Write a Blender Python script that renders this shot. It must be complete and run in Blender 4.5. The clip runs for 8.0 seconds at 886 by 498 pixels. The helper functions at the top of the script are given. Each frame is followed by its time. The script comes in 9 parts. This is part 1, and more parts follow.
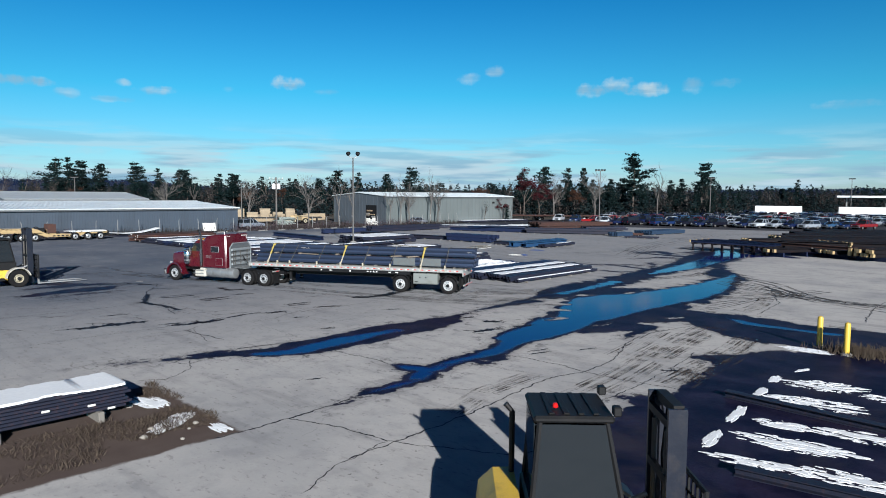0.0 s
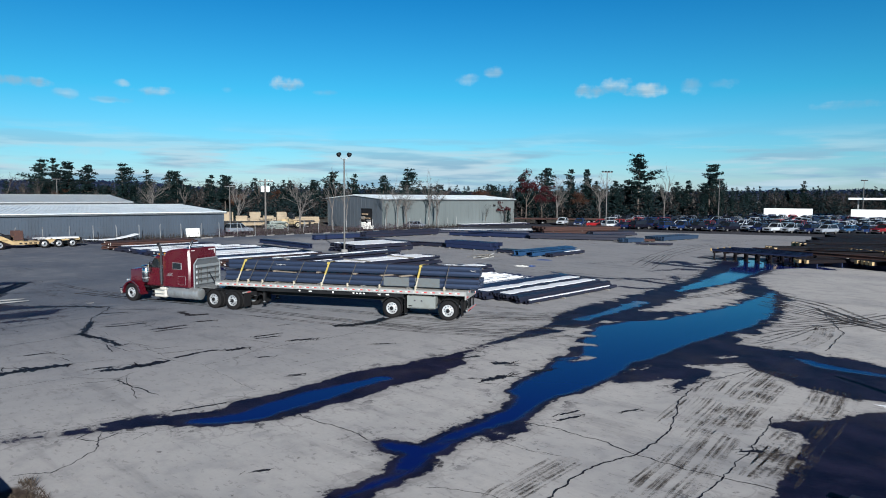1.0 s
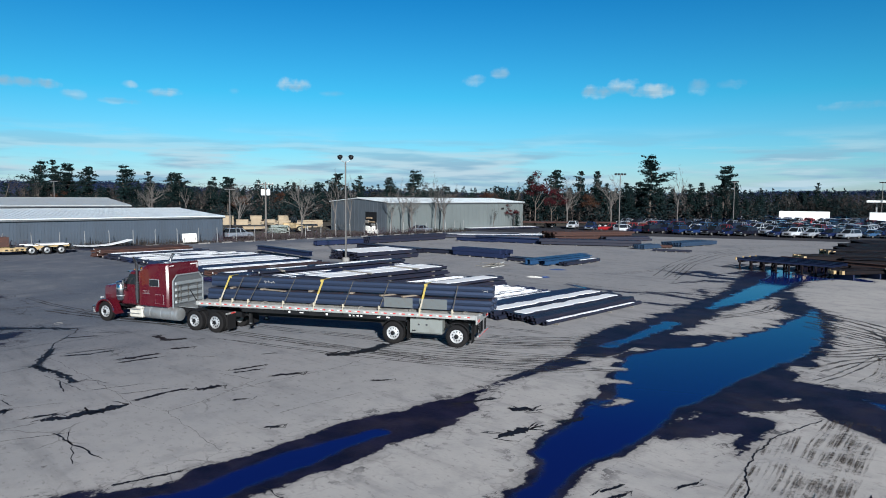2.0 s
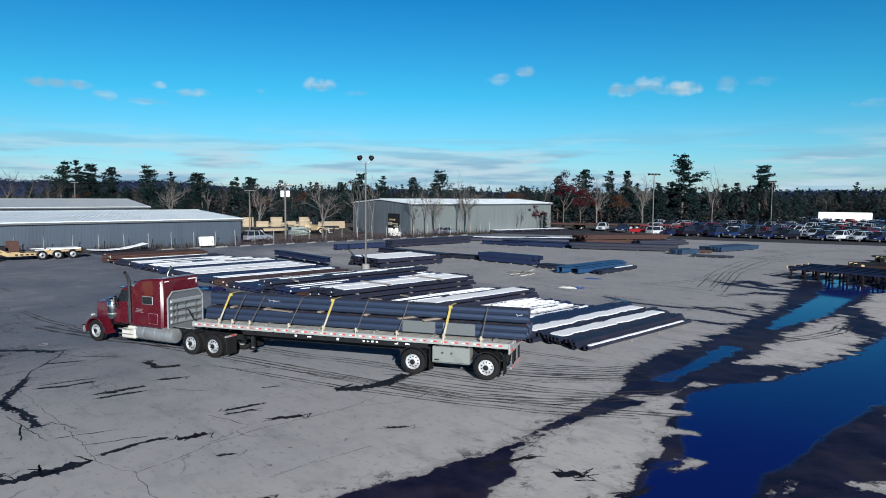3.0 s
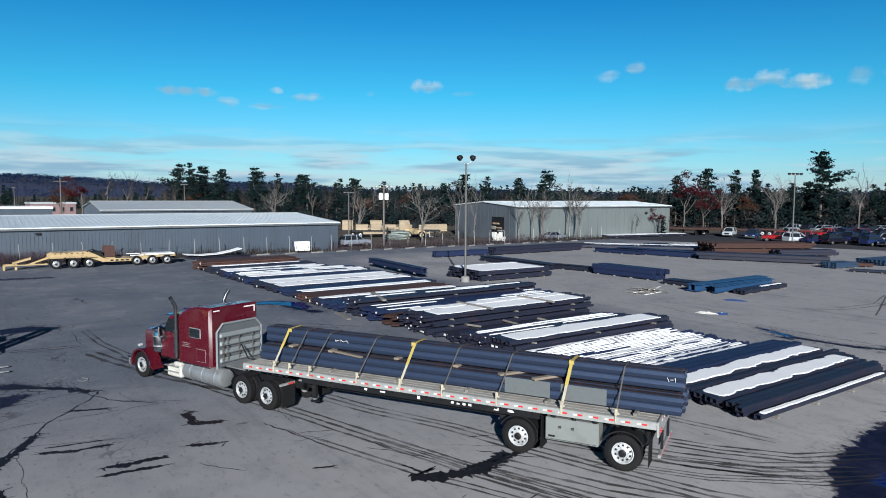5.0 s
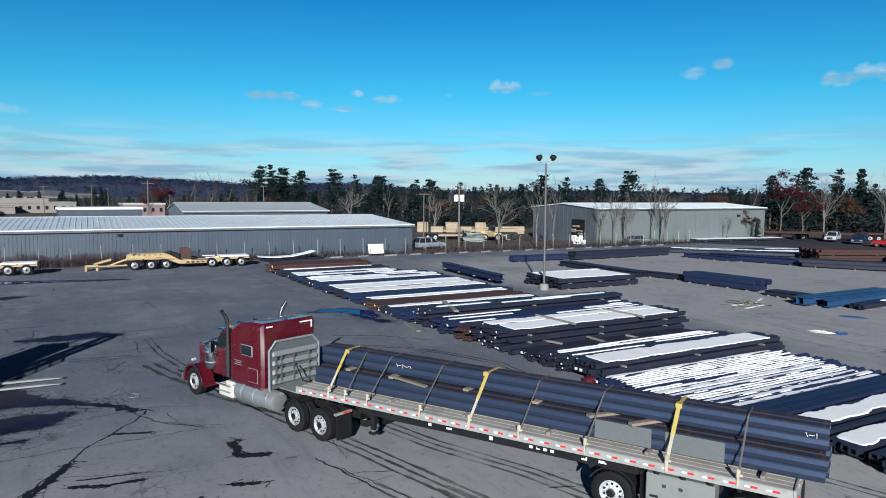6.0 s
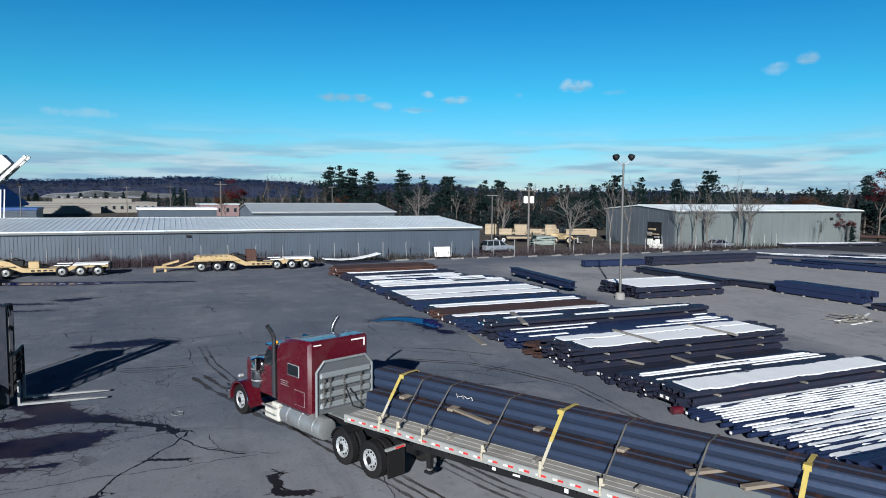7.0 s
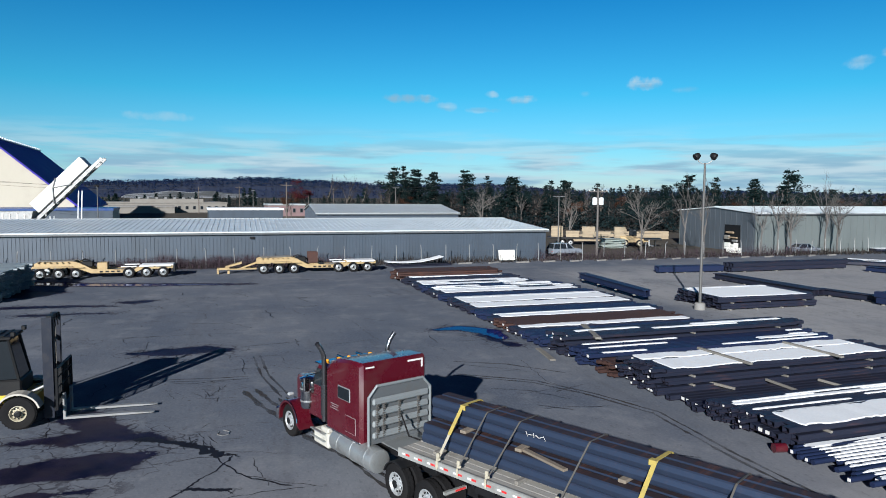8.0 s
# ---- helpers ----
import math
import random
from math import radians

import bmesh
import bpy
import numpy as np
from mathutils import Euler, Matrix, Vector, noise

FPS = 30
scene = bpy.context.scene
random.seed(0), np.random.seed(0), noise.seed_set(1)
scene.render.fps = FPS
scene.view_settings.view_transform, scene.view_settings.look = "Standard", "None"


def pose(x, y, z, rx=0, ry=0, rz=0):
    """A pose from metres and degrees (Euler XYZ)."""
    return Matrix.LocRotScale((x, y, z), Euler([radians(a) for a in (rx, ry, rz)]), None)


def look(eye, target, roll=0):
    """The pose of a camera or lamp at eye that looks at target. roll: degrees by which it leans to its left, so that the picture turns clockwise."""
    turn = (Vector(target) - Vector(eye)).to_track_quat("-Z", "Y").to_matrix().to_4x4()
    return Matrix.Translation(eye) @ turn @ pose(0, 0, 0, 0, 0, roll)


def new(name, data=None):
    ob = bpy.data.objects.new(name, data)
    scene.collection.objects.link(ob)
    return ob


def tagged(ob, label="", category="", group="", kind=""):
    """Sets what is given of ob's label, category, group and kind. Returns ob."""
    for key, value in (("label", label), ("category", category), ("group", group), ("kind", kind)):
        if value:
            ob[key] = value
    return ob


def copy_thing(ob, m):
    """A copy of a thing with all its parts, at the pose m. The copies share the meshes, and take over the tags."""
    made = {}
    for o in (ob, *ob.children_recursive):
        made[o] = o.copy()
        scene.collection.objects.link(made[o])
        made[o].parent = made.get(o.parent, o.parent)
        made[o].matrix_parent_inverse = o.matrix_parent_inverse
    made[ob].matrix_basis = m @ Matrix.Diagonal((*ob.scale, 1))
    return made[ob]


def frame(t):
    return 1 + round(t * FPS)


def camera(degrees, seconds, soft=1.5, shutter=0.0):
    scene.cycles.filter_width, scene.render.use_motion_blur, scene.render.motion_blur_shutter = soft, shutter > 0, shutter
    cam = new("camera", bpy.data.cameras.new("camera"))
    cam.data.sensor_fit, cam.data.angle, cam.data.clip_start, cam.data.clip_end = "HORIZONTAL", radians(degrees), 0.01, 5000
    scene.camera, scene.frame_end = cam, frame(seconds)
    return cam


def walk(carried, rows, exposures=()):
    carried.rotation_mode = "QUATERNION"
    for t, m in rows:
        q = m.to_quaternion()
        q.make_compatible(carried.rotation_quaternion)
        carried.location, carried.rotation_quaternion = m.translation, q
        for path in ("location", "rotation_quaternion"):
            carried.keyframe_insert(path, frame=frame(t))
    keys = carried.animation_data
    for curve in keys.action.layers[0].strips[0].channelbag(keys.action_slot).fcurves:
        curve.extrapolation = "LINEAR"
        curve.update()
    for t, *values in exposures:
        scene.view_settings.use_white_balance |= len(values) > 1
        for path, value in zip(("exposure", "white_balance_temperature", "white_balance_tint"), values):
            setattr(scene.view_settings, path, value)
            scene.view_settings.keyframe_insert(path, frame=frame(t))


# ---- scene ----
cam = camera(65.8, 8.0, soft=1.0)
PATH = [
    (0.0, (1.445, 1.585, 6.145), (0.036, 2.997, 5.987), 0.4),
    (0.1, (-0.36, 3.27, 6.3), (-1.767, 4.683, 6.143), 0.4),
    (0.5, (-1.549, 4.598, 6.432), (-2.956, 6.011, 6.275), 0.4),
    (1.0, (-3.192, 6.209, 6.559), (-4.598, 7.623, 6.403), 0.4),
    (1.5, (-4.768, 7.757, 6.756), (-6.177, 9.169, 6.602), 0.4),
    (3.0, (-9.478, 12.167, 7.375), (-10.946, 13.516, 7.218), 0.4),
    (3.5, (-10.943, 13.475, 7.498), (-12.448, 14.783, 7.341), 0.35),
    (4.0, (-12.453, 14.738, 7.603), (-14.001, 15.995, 7.446), 0.4),
    (4.5, (-13.929, 15.893, 7.678), (-15.526, 17.086, 7.52), 0.4),
    (6.0, (-18.07, 18.741, 7.869), (-19.84, 19.659, 7.711), 0.35),
    (6.5, (-19.425, 19.432, 7.909), (-21.239, 20.26, 7.752), 0.4),
    (7.0, (-20.566, 20.046, 8.003), (-22.418, 20.782, 7.845), 0.4),
    (7.5, (-21.796, 20.489, 8.096), (-23.682, 21.137, 7.936), 0.4),
    (8.0, (-22.869, 20.829, 8.153), (-24.782, 21.39, 7.994), 0.4),
]
walk(cam, [(t, look(eye, target, roll)) for t, eye, target, roll in PATH], exposures=[(0.0, 0.75), (8.0, 0.75)])

# ---- world and sun ----
SUN_TO = Vector((0.86, -0.51, 0.0)).normalized()
SUN_ELEV = radians(19.0)
world = bpy.data.worlds.new("winter_sky")
scene.world = world
world.use_nodes = True
wn, wl = world.node_tree.nodes, world.node_tree.links
sky = wn.new("ShaderNodeTexSky")
sky.sky_type = "NISHITA"
sky.sun_disc = False
sky.sun_elevation = SUN_ELEV
sky.sun_rotation = math.atan2(SUN_TO.x, SUN_TO.y)
sky.air_density, sky.dust_density, sky.ozone_density = 1.0, 0.3, 2.5
SKY_STRENGTH = 0.055


def wmath(op, a, b=None, c=None):
    n = wn.new("ShaderNodeMath")
    n.operation = op
    for i, v in enumerate((a, b, c)):
        if v is None:
            continue
        if isinstance(v, (int, float)):
            n.inputs[i].default_value = v
        else:
            wl.new(v, n.inputs[i])
    return n.outputs[0]


wtc = wn.new("ShaderNodeTexCoord")
wsep = wn.new("ShaderNodeSeparateXYZ")
wl.new(wtc.outputs["Generated"], wsep.inputs[0])
dx, dy, dz = wsep.outputs
# low streaky cloud banks: noise stretched flat along the horizon
wmap = wn.new("ShaderNodeMapping")
wmap.inputs["Scale"].default_value = (3.2, 3.2, 34.0)
wl.new(wtc.outputs["Generated"], wmap.inputs[0])
wnoise = wn.new("ShaderNodeTexNoise")
wnoise.inputs["Scale"].default_value, wnoise.inputs["Detail"].default_value = 1.6, 6.0
wnoise.inputs["Roughness"].default_value = 0.55
wl.new(wmap.outputs[0], wnoise.inputs["Vector"])


def wrange(v, a, b, c, d):
    n = wn.new("ShaderNodeMapRange")
    n.interpolation_type = "SMOOTHSTEP"
    wl.new(v, n.inputs[0])
    for i, x in enumerate((a, b, c, d)):
        n.inputs[i + 1].default_value = x
    return n.outputs[0]


bank = wmath("MULTIPLY", wrange(wnoise.outputs["Fac"], 0.4, 0.58, 0, 1.0), wrange(dz, 0.03, 0.105, 1, 0))
# a few small puffs: (bearing left of +y in degrees, elevation in degrees, half width, half height, strength)
wpuff = wn.new("ShaderNodeTexNoise")
wpuff.inputs["Scale"].default_value, wpuff.inputs["Detail"].default_value = 60.0, 5.0
wl.new(wtc.outputs["Generated"], wpuff.inputs["Vector"])


def puff(bearing, elev, hw, hh, strength):
    b, e = radians(bearing), radians(elev)
    c, s = math.cos(b), math.sin(b)
    side = wmath("ADD", wmath("MULTIPLY", dx, c), wmath("MULTIPLY", dy, s))
    up = wmath("SUBTRACT", dz, math.sin(e))
    ahead = wmath("ADD", wmath("MULTIPLY", dx, -s), wmath("MULTIPLY", dy, c))
    q = wmath("ADD", wmath("POWER", wmath("ABSOLUTE", wmath("DIVIDE", side, hw)), 2.0), wmath("POWER", wmath("ABSOLUTE", wmath("DIVIDE", up, hh)), 2.0))
    q = wmath("ADD", q, wmath("MULTIPLY", wmath("SUBTRACT", wpuff.outputs["Fac"], 0.5), 4.0))
    return wmath("MULTIPLY", wmath("MULTIPLY", wrange(q, -0.7, 1.5, 1, 0), wmath("GREATER_THAN", ahead, 0.0)), strength)


cloud = bank
for row in ((76.5, 7.8, 0.036, 0.006, 0.85), (73.4, 7.2, 0.015, 0.006, 0.5), (70.5, 6.9, 0.022, 0.004, 0.45), (69.7, 8.15, 0.011, 0.005, 0.6), (67.4, 7.75, 0.026, 0.0055, 0.75), (62.2, 8.1, 0.009, 0.004, 0.3),
            (57.6, 8.8, 0.02, 0.0085, 1.0), (54.6, 8.2, 0.018, 0.004, 0.3), (42.9, 9.4, 0.015, 0.008, 0.55), (40.7, 10.0, 0.013, 0.007, 0.6),
            (33.2, 8.35, 0.018, 0.01, 0.9), (30.8, 8.8, 0.02, 0.009, 0.85), (28.7, 8.35, 0.026, 0.009, 0.95), (25.3, 8.5, 0.014, 0.01, 0.5), (22.9, 8.6, 0.016, 0.006, 0.3),
            (14.7, 6.6, 0.035, 0.006, 0.35), (95.9, 5.8, 0.045, 0.006, 0.35), (69.6, 4.1, 0.026, 0.006, 0.35), (72.3, 3.1, 0.03, 0.006, 0.3), (89.5, 3.6, 0.03, 0.005, 0.3), (81.2, 4.0, 0.02, 0.005, 0.3)):
    cloud = wmath("MAXIMUM", cloud, puff(*row))
wmix = wn.new("ShaderNodeMix")
wmix.data_type = "RGBA"
wl.new(cloud, wmix.inputs[0])
wtint = wn.new("ShaderNodeMix")
wtint.data_type, wtint.blend_type = "RGBA", "MULTIPLY"
wtint.inputs[0].default_value = 1.0
wl.new(sky.outputs[0], wtint.inputs[6])
wgrad = wn.new("ShaderNodeValToRGB")
wl.new(wmath("MAXIMUM", dz, 0.0), wgrad.inputs[0])
wgrad.color_ramp.elements[0].color = (0.75, 0.98, 1.52, 1)
wgrad.color_ramp.elements[1].color = (0.12, 0.085, 0.15, 1)
for at_, tone in ((0.06, (0.44, 0.98, 1.36, 1)), (0.14, (0.17, 0.94, 1.24, 1)), (0.27, (0.06, 0.69, 1.1, 1)), (0.32, (0.035, 0.28, 0.85, 1)), (0.38, (0.05, 0.14, 0.5, 1)), (0.5, (0.12, 0.095, 0.2, 1))):
    wgrad.color_ramp.elements.new(at_).color = tone
wl.new(wgrad.outputs[0], wtint.inputs[7])
wl.new(wtint.outputs[2], wmix.inputs[6])
wshade = wn.new("ShaderNodeTexNoise")
wshade.inputs["Scale"].default_value, wshade.inputs["Detail"].default_value = 2.3, 4.0
wl.new(wmap.outputs[0], wshade.inputs["Vector"])
wtone = wn.new("ShaderNodeMix")
wtone.data_type = "RGBA"
wl.new(wrange(wshade.outputs["Fac"], 0.42, 0.6, 0, 1), wtone.inputs[0])
wtone.inputs[6].default_value, wtone.inputs[7].default_value = (5.4, 7.3, 8.4, 1), (3.0, 5.2, 6.9, 1)
wl.new(wtone.outputs[2], wmix.inputs[7])
wbg = wn["Background"]
wl.new(wmix.outputs[2], wbg.inputs["Color"])
wbg.inputs["Strength"].default_value = SKY_STRENGTH

sun = new("sun", bpy.data.lights.new("sun", "SUN"))
sun.data.energy, sun.data.angle, sun.data.color = 5.0, radians(0.53), (0.98, 0.975, 0.955)
sun_way = Vector((SUN_TO.x * math.cos(SUN_ELEV), SUN_TO.y * math.cos(SUN_ELEV), math.sin(SUN_ELEV)))
sun.matrix_world = look((60, -60, 80), Vector((60, -60, 80)) - sun_way)


# ---- materials ----
def link_value(nt, v, socket):
    if isinstance(v, (int, float, tuple)):
        socket.default_value = v
    else:
        nt.links.new(v, socket)


class Mat:
    """A small wrapper for building node materials."""

    def __init__(self, name):
        self.m = bpy.data.materials.new(name)
        self.m.use_nodes = True
        self.nt = self.m.node_tree
        self.bsdf = self.nt.nodes["Principled BSDF"]
        self.tc = self.nt.nodes.new("ShaderNodeTexCoord")

    def math(self, op, a, b=0.0, clamp=False):
        n = self.nt.nodes.new("ShaderNodeMath")
        n.operation, n.use_clamp = op, clamp
        link_value(self.nt, a, n.inputs[0])
        link_value(self.nt, b, n.inputs[1])
        return n.outputs[0]

    def noise(self, scale, detail=4.0, rough=0.55, vec=None, stretch=None):
        n = self.nt.nodes.new("ShaderNodeTexNoise")
        n.inputs["Scale"].default_value, n.inputs["Detail"].default_value, n.inputs["Roughness"].default_value = scale, detail, rough
        v = vec or self.tc.outputs["Object"]
        if stretch:
            mp = self.nt.nodes.new("ShaderNodeMapping")
            mp.inputs["Scale"].default_value = stretch
            self.nt.links.new(v, mp.inputs[0])
            v = mp.outputs[0]
        self.nt.links.new(v, n.inputs["Vector"])
        return n.outputs["Fac"]

    def step(self, v, a, b, c=0.0, d=1.0):
        n = self.nt.nodes.new("ShaderNodeMapRange")
        n.interpolation_type = "SMOOTHSTEP"
        link_value(self.nt, v, n.inputs[0])
        for i, x in enumerate((a, b, c, d)):
            n.inputs[i + 1].default_value = x
        return n.outputs[0]

    def mix(self, f, a, b, blend="MIX"):
        n = self.nt.nodes.new("ShaderNodeMix")
        n.data_type, n.blend_type = "RGBA", blend
        link_value(self.nt, f, n.inputs[0])
        link_value(self.nt, a if not isinstance(a, tuple) else (*a, 1.0)[:4], n.inputs[6])
        link_value(self.nt, b if not isinstance(b, tuple) else (*b, 1.0)[:4], n.inputs[7])
        return n.outputs[2]

    def attr(self, name):
        n = self.nt.nodes.new("ShaderNodeAttribute")
        n.attribute_name = name
        return n.outputs["Fac"]

    def random(self):
        return self.nt.nodes.new("ShaderNodeObjectInfo").outputs["Random"]

    def island(self):
        return self.nt.nodes.new("ShaderNodeNewGeometry").outputs["Random Per Island"]

    def ramp(self, f, stops, constant=False):
        n = self.nt.nodes.new("ShaderNodeValToRGB")
        r = n.color_ramp
        r.interpolation = "CONSTANT" if constant else "LINEAR"
        while len(r.elements) < len(stops):
            r.elements.new(1.0)
        for e, (p, c) in zip(r.elements, stops):
            e.position, e.color = p, (*c, 1.0)
        self.nt.links.new(f, n.inputs[0])
        return n.outputs[0]

    def bump(self, h, strength=0.3, dist=0.02):
        n = self.nt.nodes.new("ShaderNodeBump")
        n.inputs["Strength"].default_value, n.inputs["Distance"].default_value = strength, dist
        self.nt.links.new(h, n.inputs["Height"])
        self.nt.links.new(n.outputs[0], self.bsdf.inputs["Normal"])

    def out(self, col=None, rough=None, metal=None, **more):
        for key, v in (("Base Color", col), ("Roughness", rough), ("Metallic", metal)):
            if v is not None:
                link_value(self.nt, (*v, 1.0) if isinstance(v, tuple) and len(v) == 3 else v, self.bsdf.inputs[key])
        for key, v in more.items():
            link_value(self.nt, v, self.bsdf.inputs[key.replace("_", " ")])
        return self.m


def surf(name, col, rough=0.6, metal=0.0, dirt=(0.1, 0.085, 0.07), amount=0.35, scale=1.5, fine=30.0, bump=0.15, vary=0.25, stretch=None, coat=0.0, gloss=0.5):
    """A weathered surface: base colour, blotches of dirt, fine grain, small changes from object to object."""
    k = Mat(name)
    big, small = k.noise(scale, 5.0, 0.6, stretch=stretch), k.noise(fine, 3.0, stretch=stretch)
    c = k.mix(k.math("MULTIPLY", k.step(big, 0.45, 0.72), amount), col, dirt)
    c = k.mix(k.math("MULTIPLY", k.random(), vary), c, tuple(v * 0.45 for v in col))
    c = k.mix(k.math("MULTIPLY", k.step(small, 0.3, 0.75), 0.22), c, tuple(min(1, v * 1.35 + 0.01) for v in col))
    k.bump(small, bump, 0.01)
    r = k.math("ADD", rough - 0.1, k.math("MULTIPLY", big, 0.2))
    return k.out(c, r, metal, Coat_Weight=coat, Specular_IOR_Level=gloss)


M = {}
M["red_paint"] = surf("red_paint", (0.062, 0.003, 0.009), 0.28, amount=0.25, vary=0.0, bump=0.02, coat=0.5, dirt=(0.08, 0.05, 0.045))
M["chrome"] = surf("chrome", (0.55, 0.56, 0.58), 0.16, 1.0, amount=0.25, vary=0, bump=0.02)
M["aluminium"] = surf("aluminium", (0.36, 0.38, 0.39), 0.42, 0.7, amount=0.45, vary=0, bump=0.05)
M["exhaust_steel"] = surf("exhaust_steel", (0.13, 0.135, 0.15), 0.28, 0.9, amount=0.4, vary=0, bump=0.02)
M["white_wheel"] = surf("white_wheel", (0.46, 0.48, 0.5), 0.5, 0.2, amount=0.6, vary=0.1, scale=6)
M["rubber"] = surf("rubber", (0.008, 0.008, 0.009), 0.8, amount=0.4, dirt=(0.02, 0.018, 0.017), vary=0.1, gloss=0.12)
M["black_frame"] = surf("black_frame", (0.007, 0.0075, 0.009), 0.55, amount=0.4, dirt=(0.02, 0.018, 0.016), vary=0.1, gloss=0.22)
M["toolbox_paint"] = surf("toolbox_paint", (0.24, 0.26, 0.25), 0.4, 0.4, amount=0.3, vary=0)
M["deck_rail"] = surf("deck_rail", (0.4, 0.41, 0.4), 0.45, 0.5, amount=0.4, vary=0, scale=3)
M["deck_wood"] = surf("deck_wood", (0.3, 0.29, 0.27), 0.7, amount=0.5, vary=0.2)
M["strap_yellow"] = surf("strap_yellow", (0.36, 0.28, 0.07), 0.75, amount=0.35, vary=0.1, scale=5)
M["cream_rim"] = surf("cream_rim", (0.42, 0.38, 0.28), 0.6, amount=0.6, vary=0.1, scale=6)
M["mast_steel"] = surf("mast_steel", (0.01, 0.014, 0.026), 0.4, 0.3, amount=0.5, vary=0.1, scale=4, dirt=(0.03, 0.026, 0.028))
M["strap_grey"] = surf("strap_grey", (0.09, 0.085, 0.08), 0.7, 0.3, amount=0.4, vary=0.2, scale=5)
M["strap_pale"] = surf("strap_pale", (0.36, 0.33, 0.26), 0.8, amount=0.4, vary=0.1, scale=6)
M["lumber"] = surf("lumber", (0.26, 0.19, 0.125), 0.8, amount=0.45, vary=0.5, dirt=(0.17, 0.14, 0.11), stretch=(1, 8, 8))
M["grey_timber"] = surf("grey_timber", (0.18, 0.17, 0.155), 0.85, amount=0.5, vary=0.5)
M["white_mark"] = surf("white_mark", (0.6, 0.6, 0.59), 0.6, amount=0.3, vary=0)
M["red_mark"] = surf("red_mark", (0.5, 0.02, 0.02), 0.4, amount=0.2, vary=0)
M["yellow_paint"] = surf("yellow_paint", (0.36, 0.26, 0.13), 0.55, amount=0.55, vary=0.15, dirt=(0.2, 0.13, 0.07))
M["forklift_yellow"] = surf("forklift_yellow", (0.6, 0.4, 0.05), 0.42, amount=0.45, vary=0.05, dirt=(0.16, 0.1, 0.05))
M["snow"] = surf("snow", (0.72, 0.75, 0.79), 0.7, amount=0.12, dirt=(0.55, 0.55, 0.55), vary=0.04, bump=0.3, fine=12)
M["primer"] = surf("primer", (0.1, 0.115, 0.122), 0.6, 0.2, amount=0.5, vary=0.1, scale=4)
M["dunnage"] = surf("dunnage", (0.2, 0.165, 0.13), 0.85, amount=0.5, vary=0.5, dirt=(0.1, 0.085, 0.075), stretch=(8, 1, 8))
M["rack_dark"] = surf("rack_dark", (0.1, 0.11, 0.12), 0.55, 0.3, amount=0.4, vary=0, scale=5)
M["cream_box"] = surf("cream_box", (0.42, 0.41, 0.37), 0.55, amount=0.5, vary=0, scale=4, dirt=(0.2, 0.19, 0.17))
M["white_paint"] = surf("white_paint", (0.62, 0.62, 0.59), 0.5, amount=0.2, vary=0.1)
M["concrete"] = surf("concrete", (0.2, 0.195, 0.19), 0.85, amount=0.4, vary=0.2)
M["plywood"] = surf("plywood", (0.3, 0.24, 0.165), 0.8, amount=0.25, vary=0.4)
M["rack_alu"] = surf("rack_alu", (0.23, 0.255, 0.27), 0.4, 0.35, amount=0.35, vary=0.05, scale=4, dirt=(0.2, 0.2, 0.2))
M["fender_white"] = surf("fender_white", (0.38, 0.36, 0.32), 0.6, amount=0.5, vary=0, scale=5)
M["galvanised"] = surf("galvanised", (0.26, 0.265, 0.27), 0.55, 0.4, amount=0.4, vary=0.2)
M["bark_dark"] = surf("bark_dark", (0.09, 0.075, 0.065), 0.9, amount=0.4, vary=0.3)
M["bark_pale"] = surf("bark_pale", (0.12, 0.11, 0.105), 0.9, amount=0.5, vary=0.6, dirt=(0.07, 0.07, 0.065))
M["lamp_pole"] = surf("lamp_pole", (0.1, 0.1, 0.1), 0.6, 0.3, amount=0.4, vary=0.1)
M["tarp_blue"] = surf("tarp_blue", (0.02, 0.06, 0.2), 0.4, amount=0.3, vary=0.1)
M["stone"] = surf("stone", (0.3, 0.28, 0.25), 0.85, amount=0.4, vary=0.5)
M["cream_wall"] = surf("cream_wall", (0.38, 0.35, 0.29), 0.7, amount=0.15, vary=0, scale=0.2)
M["blue_roof"] = surf("blue_roof", (0.042, 0.03, 0.28), 0.6, amount=0.15, vary=0, scale=0.2, dirt=(0.03, 0.025, 0.18), gloss=0.08)
M["beige_wall"] = surf("beige_wall", (0.18, 0.17, 0.155), 0.8, amount=0.3, vary=0.1, scale=0.3)
M["brick_pink"] = surf("brick_pink", (0.17, 0.11, 0.115), 0.85, amount=0.3, vary=0, scale=0.5)
M["pale_sheet"] = surf("pale_sheet", (0.36, 0.42, 0.4), 0.6, amount=0.3, vary=0.4)
M["canopy_white"] = surf("canopy_white", (0.7, 0.72, 0.74), 0.5, amount=0.2, vary=0.1)


def steel(name, col, rust=0.3, metal=0.15, rough=0.5, gloss=0.35):
    """Mill-scale steel: blue-grey skin with streaks of rust along the length."""
    k = Mat(name)
    streak = k.noise(1.6, 5.0, 0.6, stretch=(6, 0.35, 6))
    fine = k.noise(25, 3.0)
    c = k.mix(k.math("MULTIPLY", k.step(streak, 0.5, 0.75), rust), col, (0.17, 0.06, 0.03))
    c = k.mix(k.math("MULTIPLY", k.random(), 0.35), c, tuple(v * 0.5 for v in col))
    c = k.mix(k.math("MULTIPLY", fine, 0.18), c, tuple(min(1, v * 1.6 + 0.01) for v in col))
    k.bump(fine, 0.1, 0.005)
    return k.out(c, k.math("ADD", rough - 0.1, k.math("MULTIPLY", streak, 0.25)), metal, Specular_IOR_Level=gloss)


